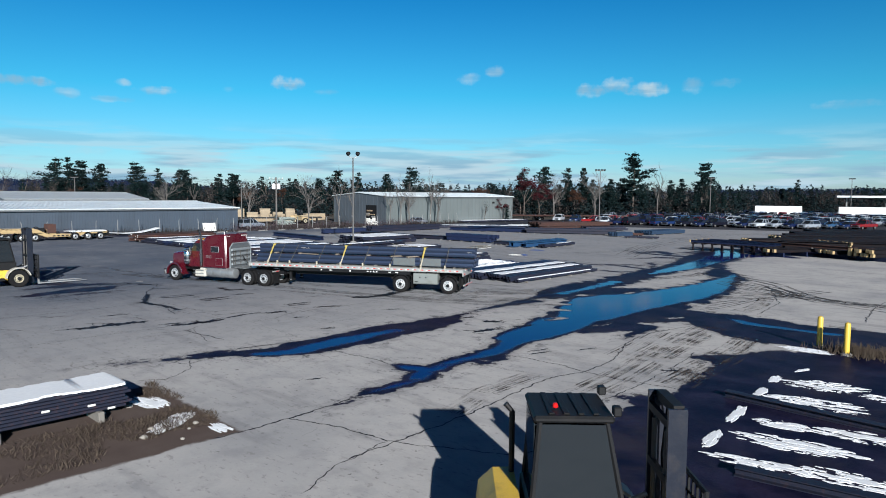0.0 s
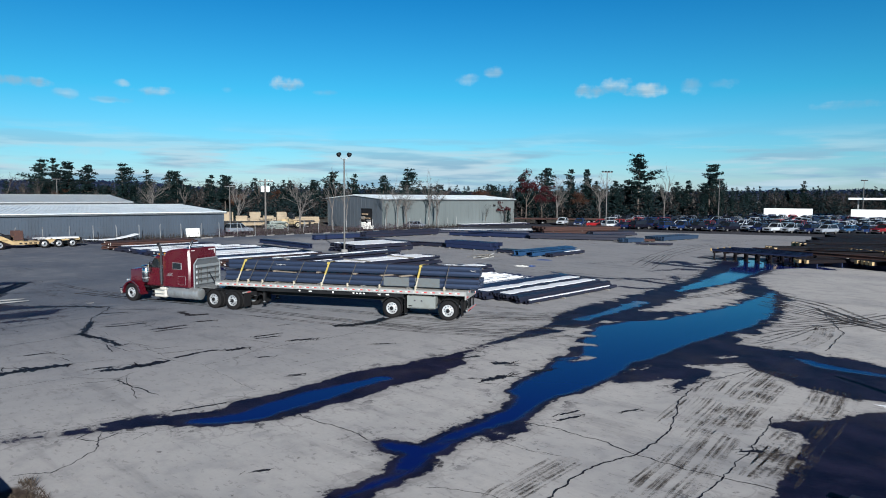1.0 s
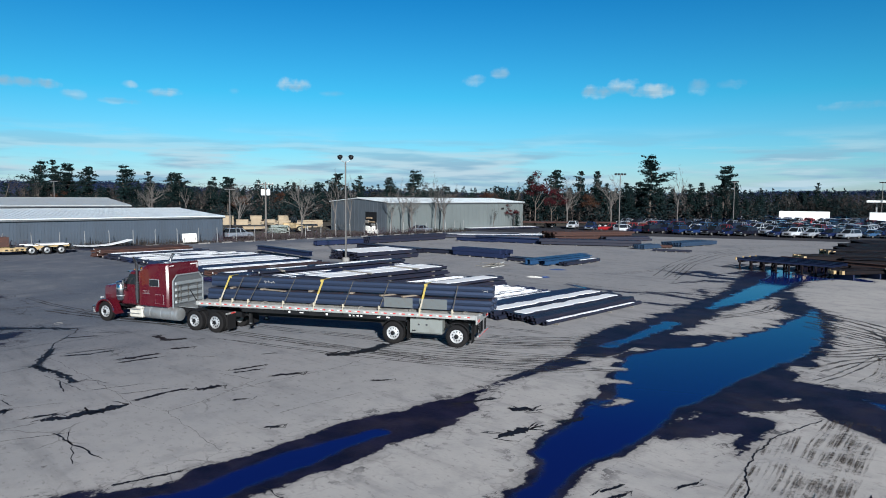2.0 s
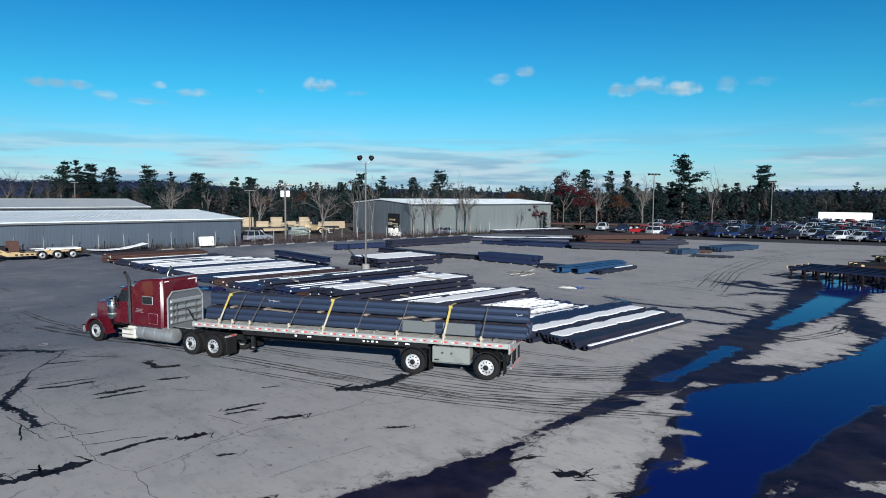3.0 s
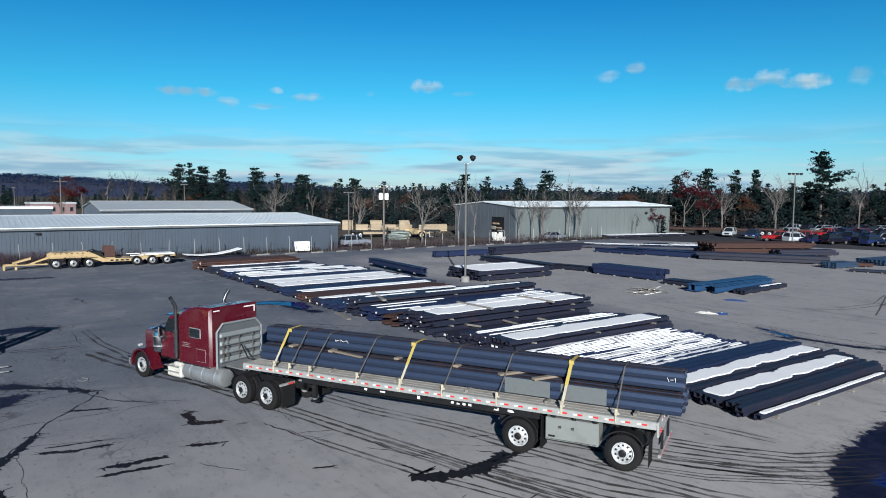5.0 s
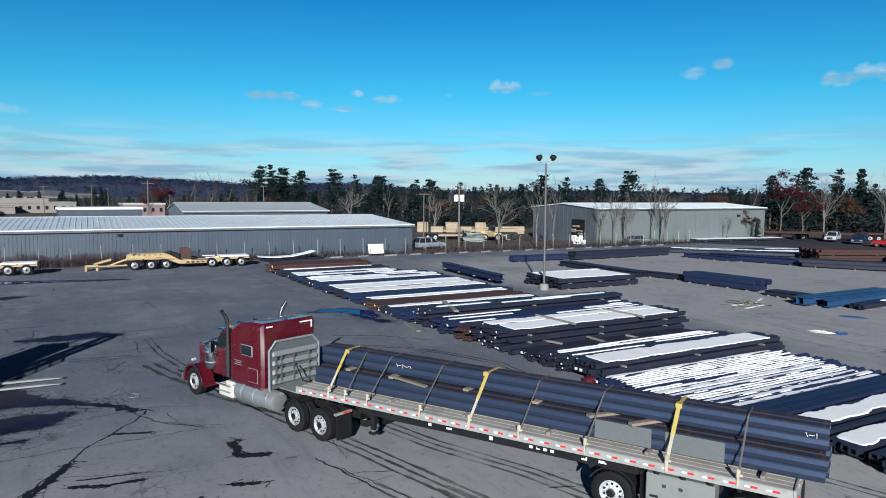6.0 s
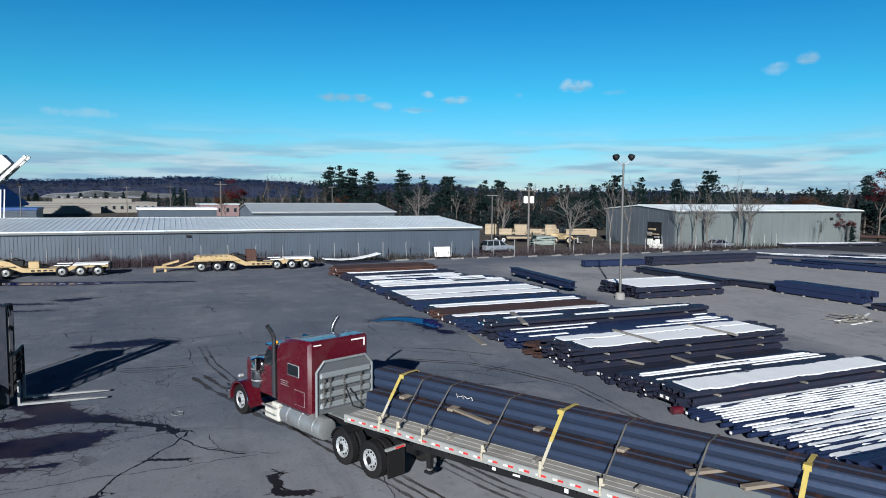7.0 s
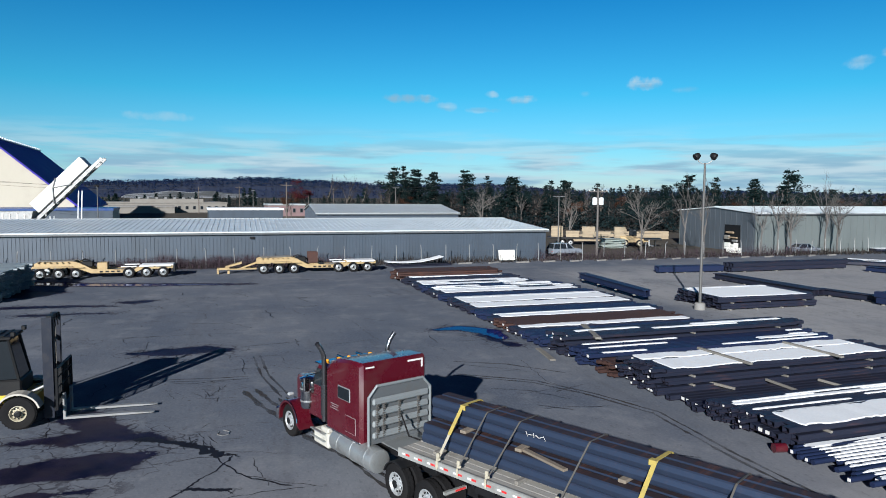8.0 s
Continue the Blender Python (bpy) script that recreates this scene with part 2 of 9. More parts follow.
M["steel_dark"] = steel("steel_dark", (0.012, 0.015, 0.03), 0.2, 0.1)
M["steel_navy"] = steel("steel_navy", (0.011, 0.02, 0.058), 0.08, 0.2, 0.5)
M["steel_blue"] = steel("steel_blue", (0.018, 0.06, 0.14), 0.1, 0.2, 0.42)
M["steel_rust"] = steel("steel_rust", (0.045, 0.021, 0.018), 0.6, 0.0, 0.75)
M["steel_orange"] = steel("steel_orange", (0.032, 0.014, 0.012), 0.35, 0.0, 0.8)
M["steel_load"] = steel("steel_load", (0.038, 0.057, 0.104), 0.1, 0.6, 0.4)
M["steel_load_top"] = steel("steel_load_top", (0.028, 0.02, 0.026), 0.7, 0.15, 0.6)
M["steel_slate"] = steel("steel_slate", (0.022, 0.045, 0.085), 0.1, 0.2, 0.5)
M["steel_black"] = steel("steel_black", (0.007, 0.006, 0.008), 0.12, 0.0, 0.7, 0.1)
M["rim_silver"] = surf("rim_silver", (0.42, 0.44, 0.46), 0.4, 0.5, amount=0.35, vary=0, bump=0.05)
M["steel_grey"] = steel("steel_grey", (0.22, 0.26, 0.28), 0.1, 0.3, 0.45)

k = Mat("dark_glass")
M["glass"] = k.out((0.012, 0.016, 0.02), 0.05, 0.0, Specular_IOR_Level=0.6)
k = Mat("red_lamp")
M["lamp_red"] = k.out((0.5, 0.01, 0.01), 0.2)
k = Mat("amber_lamp")
M["lamp_amber"] = k.out((0.7, 0.3, 0.02), 0.2)
k = Mat("lamp_lens")
M["lamp_lens"] = k.out((0.4, 0.42, 0.44), 0.15, 0.3)

k = Mat("car_paint")
cc = k.ramp(k.random(), [(0.0, (0.008, 0.016, 0.06)), (0.2, (0.28, 0.31, 0.36)), (0.34, (0.01, 0.011, 0.02)), (0.5, (0.012, 0.03, 0.1)), (0.7, (0.5, 0.53, 0.58)), (0.8, (0.2, 0.015, 0.02)), (0.84, (0.22, 0.25, 0.3)), (0.95, (0.04, 0.1, 0.2))], True)
M["car_paint"] = k.out(cc, 0.25, 0.25, Coat_Weight=0.6)
M["car_red"] = surf("car_red", (0.3, 0.012, 0.015), 0.3, 0.2, amount=0.1, vary=0.0, coat=0.5)

# asphalt, concrete, damp stains and standing water, from signed distances stored on the ground sheet
k = Mat("yard_surface")
pos = k.tc.outputs["Object"]
n_fine, n_mid, n_big = k.noise(9.0, 6.0, 0.7), k.noise(1.1, 5.0, 0.6), k.noise(0.16, 4.0, 0.55)
n_edge = k.math("ADD", k.math("MULTIPLY", k.math("SUBTRACT", k.noise(0.8, 7.0, 0.65), 0.5), 1.15), k.math("MULTIPLY", k.math("SUBTRACT", k.noise(3.5, 5.0, 0.7, stretch=(1.0, 0.35, 1.0)), 0.5), 0.55))
drag = k.math("MULTIPLY", k.math("SUBTRACT", k.noise(1.3, 6.0, 0.7, stretch=(0.16, 1.0, 1.0)), 0.5), k.math("MULTIPLY", k.attr("drag"), 3.2))
n_edge = k.math("ADD", n_edge, drag)
pale = k.step(k.math("ADD", k.attr("pale"), k.math("MULTIPLY", k.math("SUBTRACT", n_big, 0.5), 0.7)), 0.0, 1.0)
dry = k.mix(pale, (0.086, 0.104, 0.14), (0.45, 0.438, 0.428))
dry = k.mix(k.math("MULTIPLY", k.step(n_big, 0.4, 0.7), 0.3), dry, (0.08, 0.102, 0.14))
dry = k.mix(k.math("MULTIPLY", k.step(n_mid, 0.45, 0.75), 0.25), dry, (0.076, 0.087, 0.108))
dry = k.mix(k.math("MULTIPLY", k.step(n_fine, 0.4, 0.8), 0.3), dry, (0.29, 0.302, 0.325))
vo = k.nt.nodes.new("ShaderNodeTexVoronoi")
vo.feature = "DISTANCE_TO_EDGE"
vo.inputs["Scale"].default_value = 0.2
wob = k.nt.nodes.new("ShaderNodeTexNoise")
wob.inputs["Scale"].default_value, wob.inputs["Detail"].default_value = 0.9, 6.0
k.nt.links.new(pos, wob.inputs["Vector"])
off = k.nt.nodes.new("ShaderNodeMix")
off.data_type, off.blend_type = "RGBA", "ADD"
off.inputs[0].default_value = 1.1
k.nt.links.new(pos, off.inputs[6])
k.nt.links.new(wob.outputs["Color"], off.inputs[7])
k.nt.links.new(off.outputs[2], vo.inputs["Vector"])
vo2 = k.nt.nodes.new("ShaderNodeTexVoronoi")
vo2.feature = "DISTANCE_TO_EDGE"
vo2.inputs["Scale"].default_value = 1.3
k.nt.links.new(off.outputs[2], vo2.inputs["Vector"])
line = k.math("MULTIPLY", k.step(vo.outputs["Distance"], 0.007, 0.002), k.step(k.noise(0.3, 3.0), 0.56, 0.66))
craze = k.math("MULTIPLY", k.step(vo2.outputs["Distance"], 0.04, 0.012), k.step(k.noise(0.11, 3.0), 0.58, 0.68))
aged = k.math("SUBTRACT", 1.0, k.math("MULTIPLY", pale, 0.8))
dry = k.mix(k.math("MULTIPLY", k.math("MAXIMUM", line, k.math("MULTIPLY", craze, 0.7)), k.math("MULTIPLY", aged, 0.85)), dry, (0.025, 0.022, 0.02))
scuff = k.step(k.noise(0.8, 6.0, 0.65, stretch=(0.12, 1.0, 1.0)), 0.52, 0.72)
dry = k.mix(k.math("MULTIPLY", scuff, 0.3), dry, (0.078, 0.082, 0.096))
speck = k.step(k.noise(2.6, 3.0, 0.6), 0.68, 0.74)
dry = k.mix(k.math("MULTIPLY", speck, 0.6), dry, (0.05, 0.045, 0.045))
grit = k.step(k.noise(5.5, 4.0, 0.7, stretch=(0.5, 1.0, 1.0)), 0.56, 0.66)
dry = k.mix(k.math("MULTIPLY", grit, 0.28), dry, (0.06, 0.056, 0.056))
bleach = k.step(k.noise(0.45, 5.0, 0.65), 0.5, 0.68)
dry = k.mix(k.math("MULTIPLY", bleach, 0.22), dry, (0.29, 0.3, 0.318))
earth = k.step(k.math("ADD", k.attr("earth"), k.math("MULTIPLY", n_edge, 0.6)), 0.1, -0.1)
dry = k.mix(earth, dry, k.mix(n_mid, (0.075, 0.055, 0.05), (0.125, 0.1, 0.088)))
tar = k.step(k.math("ADD", k.attr("tar"), n_edge), 0.6, -0.6)
dry = k.mix(k.math("MULTIPLY", tar, 0.9), dry, k.mix(n_mid, (0.02, 0.022, 0.03), (0.045, 0.047, 0.055)))
wetv = k.math("ADD", k.attr("wet"), n_edge)
wet = k.step(wetv, 0.05, -0.05)
fringe = k.math("MULTIPLY", k.step(k.math("ADD", wetv, k.math("MULTIPLY", k.math("SUBTRACT", n_mid, 0.5), 1.4)), 0.4, -0.1), 0.3)
dry = k.mix(fringe, dry, (0.05, 0.045, 0.052))
veins = k.math("MULTIPLY", k.step(vo2.outputs["Distance"], 0.05, 0.012), k.step(k.math("ADD", wetv, k.math("MULTIPLY", k.math("SUBTRACT", n_mid, 0.5), 3.4)), 0.85, 0.2))
dry = k.mix(k.math("MULTIPLY", veins, k.math("MULTIPLY", aged, 0.75)), dry, (0.018, 0.016, 0.022))
splash = k.math("MULTIPLY", k.step(k.noise(1.1, 7.0, 0.72), 0.56, 0.6), k.step(k.math("ADD", wetv, k.math("MULTIPLY", k.math("SUBTRACT", n_mid, 0.5), 2.5)), 1.5, 0.2))
dry = k.mix(k.math("MULTIPLY", splash, 0.85), dry, (0.03, 0.027, 0.034))
# damp darkens the ground; its navy cast is sky reflection painted in
damp = k.mix(k.step(k.noise(0.7, 6.0, 0.7), 0.36, 0.68), (0.004, 0.005, 0.019), (0.019, 0.017, 0.04))
damp = k.mix(k.math("MULTIPLY", k.step(k.noise(0.22, 6.0, 0.7), 0.48, 0.66), 0.6), damp, (0.034, 0.027, 0.034))
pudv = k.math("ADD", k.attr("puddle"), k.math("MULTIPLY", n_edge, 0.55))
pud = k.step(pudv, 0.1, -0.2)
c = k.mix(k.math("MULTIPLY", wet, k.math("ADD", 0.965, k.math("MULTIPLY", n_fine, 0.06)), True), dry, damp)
# standing water; its saturated blue puts the reflected sky into the base colour
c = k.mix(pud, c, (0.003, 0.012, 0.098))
grass = k.step(k.attr("grass"), 0.2, 0.8)
c = k.mix(grass, c, k.mix(n_mid, (0.06, 0.056, 0.05), (0.11, 0.1, 0.085)))
r = k.math("SUBTRACT", 0.92, k.math("MULTIPLY", wet, 0.42))
r = k.math("MULTIPLY", r, k.math("SUBTRACT", 1.0, k.math("MULTIPLY", pud, 0.86)), True)
hb = k.math("MULTIPLY", k.math("ADD", n_fine, n_mid), k.math("SUBTRACT", 1.0, pud))
k.bump(hb, 0.35, 0.02)
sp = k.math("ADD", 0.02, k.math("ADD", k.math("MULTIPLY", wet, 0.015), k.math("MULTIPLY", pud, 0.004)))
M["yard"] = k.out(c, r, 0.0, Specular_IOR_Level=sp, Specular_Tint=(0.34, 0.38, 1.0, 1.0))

k = Mat("crack_fill")
M["crack"] = k.out(k.mix(k.noise(4.0), (0.004, 0.004, 0.009), (0.016, 0.015, 0.019)), 0.6, Specular_IOR_Level=0.15)

k = Mat("tyre_track")
gap = k.step(k.math("ADD", k.math("MULTIPLY", k.noise(22.0, 3.0, 0.6), 0.5), k.math("MULTIPLY", k.noise(0.5), 1.1)), 0.55, 1.15, 0.1, 1.0)
tr = k.nt.nodes.new("ShaderNodeBsdfTransparent")
mx = k.nt.nodes.new("ShaderNodeMixShader")
k.out((0.04, 0.036, 0.036), 0.7)
k.nt.links.new(gap, mx.inputs[0])
k.nt.links.new(k.bsdf.outputs[0], mx.inputs[1])
k.nt.links.new(tr.outputs[0], mx.inputs[2])
k.nt.links.new(mx.outputs[0], k.nt.nodes["Material Output"].inputs["Surface"])
M["track"] = k.m

k = Mat("dirt_smear")
gap = k.step(k.math("ADD", k.math("MULTIPLY", k.noise(9.0, 5.0, 0.7), 0.6), k.math("MULTIPLY", k.noise(0.9, 3.0), 0.9)), 0.5, 0.85, 0.5, 1.0)
tr = k.nt.nodes.new("ShaderNodeBsdfTransparent")
mx = k.nt.nodes.new("ShaderNodeMixShader")
k.out((0.085, 0.072, 0.066), 0.85)
k.nt.links.new(gap, mx.inputs[0])
k.nt.links.new(k.bsdf.outputs[0], mx.inputs[1])
k.nt.links.new(tr.outputs[0], mx.inputs[2])
k.nt.links.new(mx.outputs[0], k.nt.nodes["Material Output"].inputs["Surface"])
M["dirt"] = k.m


def leafy(name, a, b, rough=0.8):
    k = Mat(name)
    c = k.mix(k.island(), a, b)
    c = k.mix(k.math("MULTIPLY", k.random(), 0.5), c, tuple(v * 0.55 for v in a))
    return k.out(c, rough, Specular_IOR_Level=0.08)


M["pine_needles"] = leafy("pine_needles", (0.004, 0.012, 0.013), (0.009, 0.022, 0.022))
M["oak_leaves"] = leafy("oak_leaves", (0.042, 0.02, 0.015), (0.08, 0.04, 0.024))
M["red_leaves"] = leafy("red_leaves", (0.035, 0.007, 0.011), (0.075, 0.015, 0.018))
M["bare_twigs"] = leafy("bare_twigs", (0.026, 0.023, 0.023), (0.055, 0.048, 0.045))
M["far_pines"] = leafy("far_pines", (0.005, 0.011, 0.014), (0.01, 0.02, 0.021))
M["brush_twigs"] = leafy("brush_twigs", (0.034, 0.024, 0.034), (0.075, 0.054, 0.064))
M["far_bare"] = leafy("far_bare", (0.018, 0.017, 0.018), (0.038, 0.034, 0.033))
M["dry_weeds"] = leafy("dry_weeds", (0.05, 0.038, 0.032), (0.105, 0.082, 0.062))

# blue haze of distance is put into the hill and hill-tree colours
M["hill_haze_evergreen"] = leafy("hill_haze_evergreen", (0.004, 0.013, 0.038), (0.007, 0.02, 0.056))
M["hill_haze_bare"] = leafy("hill_haze_bare", (0.006, 0.013, 0.04), (0.01, 0.02, 0.056))
k = Mat("hazy_hill")
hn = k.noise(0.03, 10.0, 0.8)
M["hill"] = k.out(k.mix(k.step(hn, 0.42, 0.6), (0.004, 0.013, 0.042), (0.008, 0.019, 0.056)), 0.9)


k = Mat("field_snow")
fn = k.noise(0.02, 8.0, 0.75, stretch=(1.0, 0.35, 1.0))
M["field"] = k.out(k.mix(k.step(fn, 0.47, 0.56), (0.07, 0.075, 0.075), (0.36, 0.38, 0.42)), 0.9)


def sheet(name, col, dirt, amount, rough=0.45):
    k = Mat(name)
    s = k.noise(0.5, 5.0, 0.6, stretch=(1, 1, 0.25))
    f = k.noise(14, 3.0)
    c = k.mix(k.math("MULTIPLY", k.step(s, 0.42, 0.72), amount), col, dirt)
    c = k.mix(k.math("MULTIPLY", f, 0.12), c, tuple(v * 0.6 for v in col))
    return k.out(c, rough, 0.15)


M["wall_steel"] = sheet("wall_steel", (0.056, 0.074, 0.1), (0.04, 0.05, 0.064), 0.5)
M["wall_pale"] = sheet("wall_pale", (0.13, 0.15, 0.152), (0.1, 0.112, 0.115), 0.4)
# darker tone than wall_pale, for the storage hall's gables
M["gable_dark"] = sheet("gable_dark", (0.075, 0.09, 0.108), (0.05, 0.058, 0.068), 0.5)
M["roof_steel"] = sheet("roof_steel", (0.6, 0.65, 0.68), (0.34, 0.38, 0.39), 0.4, 0.4)
M["roof_grey"] = sheet("roof_grey", (0.4, 0.43, 0.44), (0.28, 0.3, 0.3), 0.4, 0.4)
M["trim_dark"] = sheet("trim_dark", (0.1, 0.11, 0.12), (0.07, 0.07, 0.07), 0.3)


# ---- geometry helpers ----
class Geo:
    """Collects vertices and faces of one mesh."""

    def __init__(self):
        self.v, self.f, self.m = [], [], Matrix.Identity(4)

    def at(self, m):
        self.m = m
        return self

    def add(self, verts, faces):
        n = len(self.v)
        self.v += [tuple(self.m @ Vector(p)) for p in verts]
        self.f += [tuple(i + n for i in f) for f in faces]
        return self

    def box(self, x0, x1, y0, y1, z0, z1):
        return self.add([(x, y, z) for x in (x0, x1) for y in (y0, y1) for z in (z0, z1)],
                        [(0, 1, 3, 2), (4, 6, 7, 5), (0, 4, 5, 1), (2, 3, 7, 6), (0, 2, 6, 4), (1, 5, 7, 3)])

    def cbox(self, x0, x1, y0, y1, z0, z1, b=0.02):
        """A box with chamfered edges."""
        b = min(b, (x1 - x0) * 0.45, (y1 - y0) * 0.45, (z1 - z0) * 0.45)
        lim = ((x0, x1), (y0, y1), (z0, z1))
        idx, verts = {}, []
        for i in (0, 1):
            for j in (0, 1):
                for l in (0, 1):
                    for axis in range(3):
                        p = []
                        for a, s in enumerate((i, j, l)):
                            e = lim[a][s]
                            p.append(e if a == axis else e + (b if s == 0 else -b))
                        idx[i, j, l, axis] = len(verts)
                        verts.append(tuple(p))
        faces = []
        for axis in range(3):
            o = [a for a in range(3) if a != axis]
            for s in (0, 1):
                ring = []
                for u, w in ((0, 0), (1, 0), (1, 1), (0, 1)):
                    q = [0, 0, 0]
                    q[axis], q[o[0]], q[o[1]] = s, u, w
                    ring.append(idx[(*q, axis)])
                faces.append(tuple(ring))
            for u in (0, 1):
                for w in (0, 1):
                    q0, q1 = [0, 0, 0], [0, 0, 0]
                    q0[o[0]] = q1[o[0]] = u
                    q0[o[1]] = q1[o[1]] = w
                    q1[axis] = 1
                    faces.append((idx[(*q0, o[0])], idx[(*q1, o[0])], idx[(*q1, o[1])], idx[(*q0, o[1])]))
        for i in (0, 1):
            for j in (0, 1):
                for l in (0, 1):
                    faces.append(tuple(idx[i, j, l, a] for a in range(3)))
        return self.add(verts, faces)

    def prism(self, profile, a, b, axis="y"):
        """A closed outline (pairs) drawn out along an axis from a to b."""
        n = len(profile)
        place = {"x": lambda p, t: (t, p[0], p[1]), "y": lambda p, t: (p[0], t, p[1]), "z": lambda p, t: (p[0], p[1], t)}[axis]
        verts = [place(p, a) for p in profile] + [place(p, b) for p in profile]
        faces = [tuple(range(n)), tuple(range(2 * n - 1, n - 1, -1))] + [(i, (i + 1) % n, n + (i + 1) % n, n + i) for i in range(n)]
        return self.add(verts, faces)

    def tube(self, path, r, n=8, caps=True, r1=None):
        """A round bar along a path of points; r1: radius at its end."""
        path = [Vector(p) for p in path]
        rings, last = [], len(path) - 1
        side = None
        verts = []
        for i, p in enumerate(path):
            d = (path[min(i + 1, last)] - path[max(i - 1, 0)]).normalized()
            if side is None:
                side = d.orthogonal().normalized()
            side = (side - d * side.dot(d)).normalized()
            up = d.cross(side)
            rad = r if r1 is None else r + (r1 - r) * i / max(last, 1)
            verts += [tuple(p + (side * math.cos(t) + up * math.sin(t)) * rad) for t in (2 * math.pi * q / n for q in range(n))]
        faces = [(i * n + q, i * n + (q + 1) % n, (i + 1) * n + (q + 1) % n, (i + 1) * n + q) for i in range(last) for q in range(n)]
        if caps:
            faces += [tuple(range(n - 1, -1, -1)), tuple(range(last * n, last * n + n))]
        return self.add(verts, faces)

    def lathe(self, profile, n=24, axis="y", caps=True):
        """Rows of (radius, place along the axis), turned round the axis."""
        verts, faces = [], []
        for r, a in profile:
            for q in range(n):
                t = 2 * math.pi * q / n
                c, s = r * math.cos(t), r * math.sin(t)
                verts.append({"y": (c, a, s), "x": (a, c, s), "z": (c, s, a)}[axis])
        for i in range(len(profile) - 1):
            for q in range(n):
                faces.append((i * n + q, i * n + (q + 1) % n, (i + 1) * n + (q + 1) % n, (i + 1) * n + q))
        if caps:
            faces += [tuple(range(n)), tuple(range((len(profile) - 1) * n, len(profile) * n))]
        return self.add(verts, faces)

    def loft(self, rings):
        """Rings of equal count joined one to the next, closed at both ends."""
        n = len(rings[0])
        verts = [p for ring in rings for p in ring]
        faces = [(i * n + q, i * n + (q + 1) % n, (i + 1) * n + (q + 1) % n, (i + 1) * n + q) for i in range(len(rings) - 1) for q in range(n)]
        faces += [tuple(range(n)), tuple(range((len(rings) - 1) * n, len(rings) * n))]
        return self.add(verts, faces)

    def band(self, path, side, width, thick):
        """A flat strap along a path: side is the direction of its width."""
        path, s = [Vector(p) for p in path], Vector(side).normalized() * width / 2
        last = len(path) - 1
        verts = []
        for i, p in enumerate(path):
            d = (path[min(i + 1, last)] - path[max(i - 1, 0)]).normalized()
            up = d.cross(s).normalized() * thick
            verts += [tuple(p - s), tuple(p + s), tuple(p + s + up), tuple(p - s + up)]
        faces = [(i * 4 + q, i * 4 + (q + 1) % 4, i * 4 + 4 + (q + 1) % 4, i * 4 + 4 + q) for i in range(last) for q in range(4)]
        faces += [(0, 1, 2, 3), tuple(last * 4 + q for q in range(4))]
        return self.add(verts, faces)

    def mesh(self, name, material, smooth=False):
        me = bpy.data.meshes.new(name)
        me.from_pydata(self.v, [], self.f)
        bm = bmesh.new()
        bm.from_mesh(me)
        bmesh.ops.recalc_face_normals(bm, faces=bm.faces)
        bm.to_mesh(me)
        bm.free()
        me.materials.append(material)
        if smooth:
            me.shade_smooth()
            me.set_sharp_from_angle(angle=radians(38))
        return me


def part(name, shape, material, parent, label="", smooth=False, m=None):
    """One mesh object under a thing or a part; shape: a Geo or a mesh that is shared."""
    ob = new(name, shape.mesh(name, material, smooth) if isinstance(shape, Geo) else shape)
    ob.parent = parent
    if m is not None:
        ob.matrix_basis = m
    return tagged(ob, label) if label else ob


def thing(name, label, category, m=None, group="", kind=""):
    ob = new(name)
    ob.empty_display_size = 0.2
    if m is not None:
        ob.matrix_basis = m
    return tagged(ob, label, category, group, kind)


def solid(name, shape, material, label, category, m=None, group="", kind="", smooth=False):
    ob = new(name, shape.mesh(name, material, smooth) if isinstance(shape, Geo) else shape)
    if m is not None:
        ob.matrix_basis = m
    return tagged(ob, label, category, group, kind)


# ---- ground ----
def seg_dist(X, Y, pts):
    """Signed distance to a chain of (x, y, radius) whose radius changes along it."""
    best = np.full(X.shape, 1e3)
    for (ax, ay, ar), (bx, by, br) in zip(pts, pts[1:]):
        ux, uy = bx - ax, by - ay
        t = np.clip(((X - ax) * ux + (Y - ay) * uy) / max(ux * ux + uy * uy, 1e-6), 0, 1)
        best = np.minimum(best, np.hypot(X - ax - t * ux, Y - ay - t * uy) - (ar + (br - ar) * t))
    return best


def spread(a, b, step):
    mid = np.arange(a, b + step, step)
    far = np.array([2.0, 5, 9, 15, 24, 40, 70, 120, 250, 600, 1500, 4000])
    return np.concatenate([(a - far[::-1]), mid, (b + step + far)])


GX, GY = spread(-92.0, 6.0, 0.32), spread(2.0, 92.0, 0.32)
X, Y = np.meshgrid(GX, GY, indexing="ij")

# each chain: (x, y, half width) along a wet place; one is painted shade
west_channel = [(-24.4, 9.6, 0.03), (-23.3, 11.8, 0.07), (-22.9, 13.0, 0.2), (-22.7, 13.9, 0.34), (-22.1, 15.0, 0.68), (-21.6, 15.8, 0.9), (-21.5, 16.8, 1.2), (-21.6, 18.2, 1.2), (-21.6, 19.9, 1.3), (-21.9, 21.4, 1.2), (-21.8, 22.6, 1.3), (-21.7, 23.6, 1.1), (-21.9, 25.1, 0.85), (-22.3, 26.2, 0.34), (-22.7, 27.6, 0.18), (-22.8, 28.8, 0.2), (-23.0, 30.9, 0.22), (-22.9, 32.2, 0.6), (-23.0, 34.1, 0.65), (-23.4, 36.9, 1.1)]
west_streak = [(-23.9, 10.6, 0.02), (-23.4, 12.4, 0.1), (-23.2, 14.0, 0.14), (-22.9, 15.6, 0.05)]
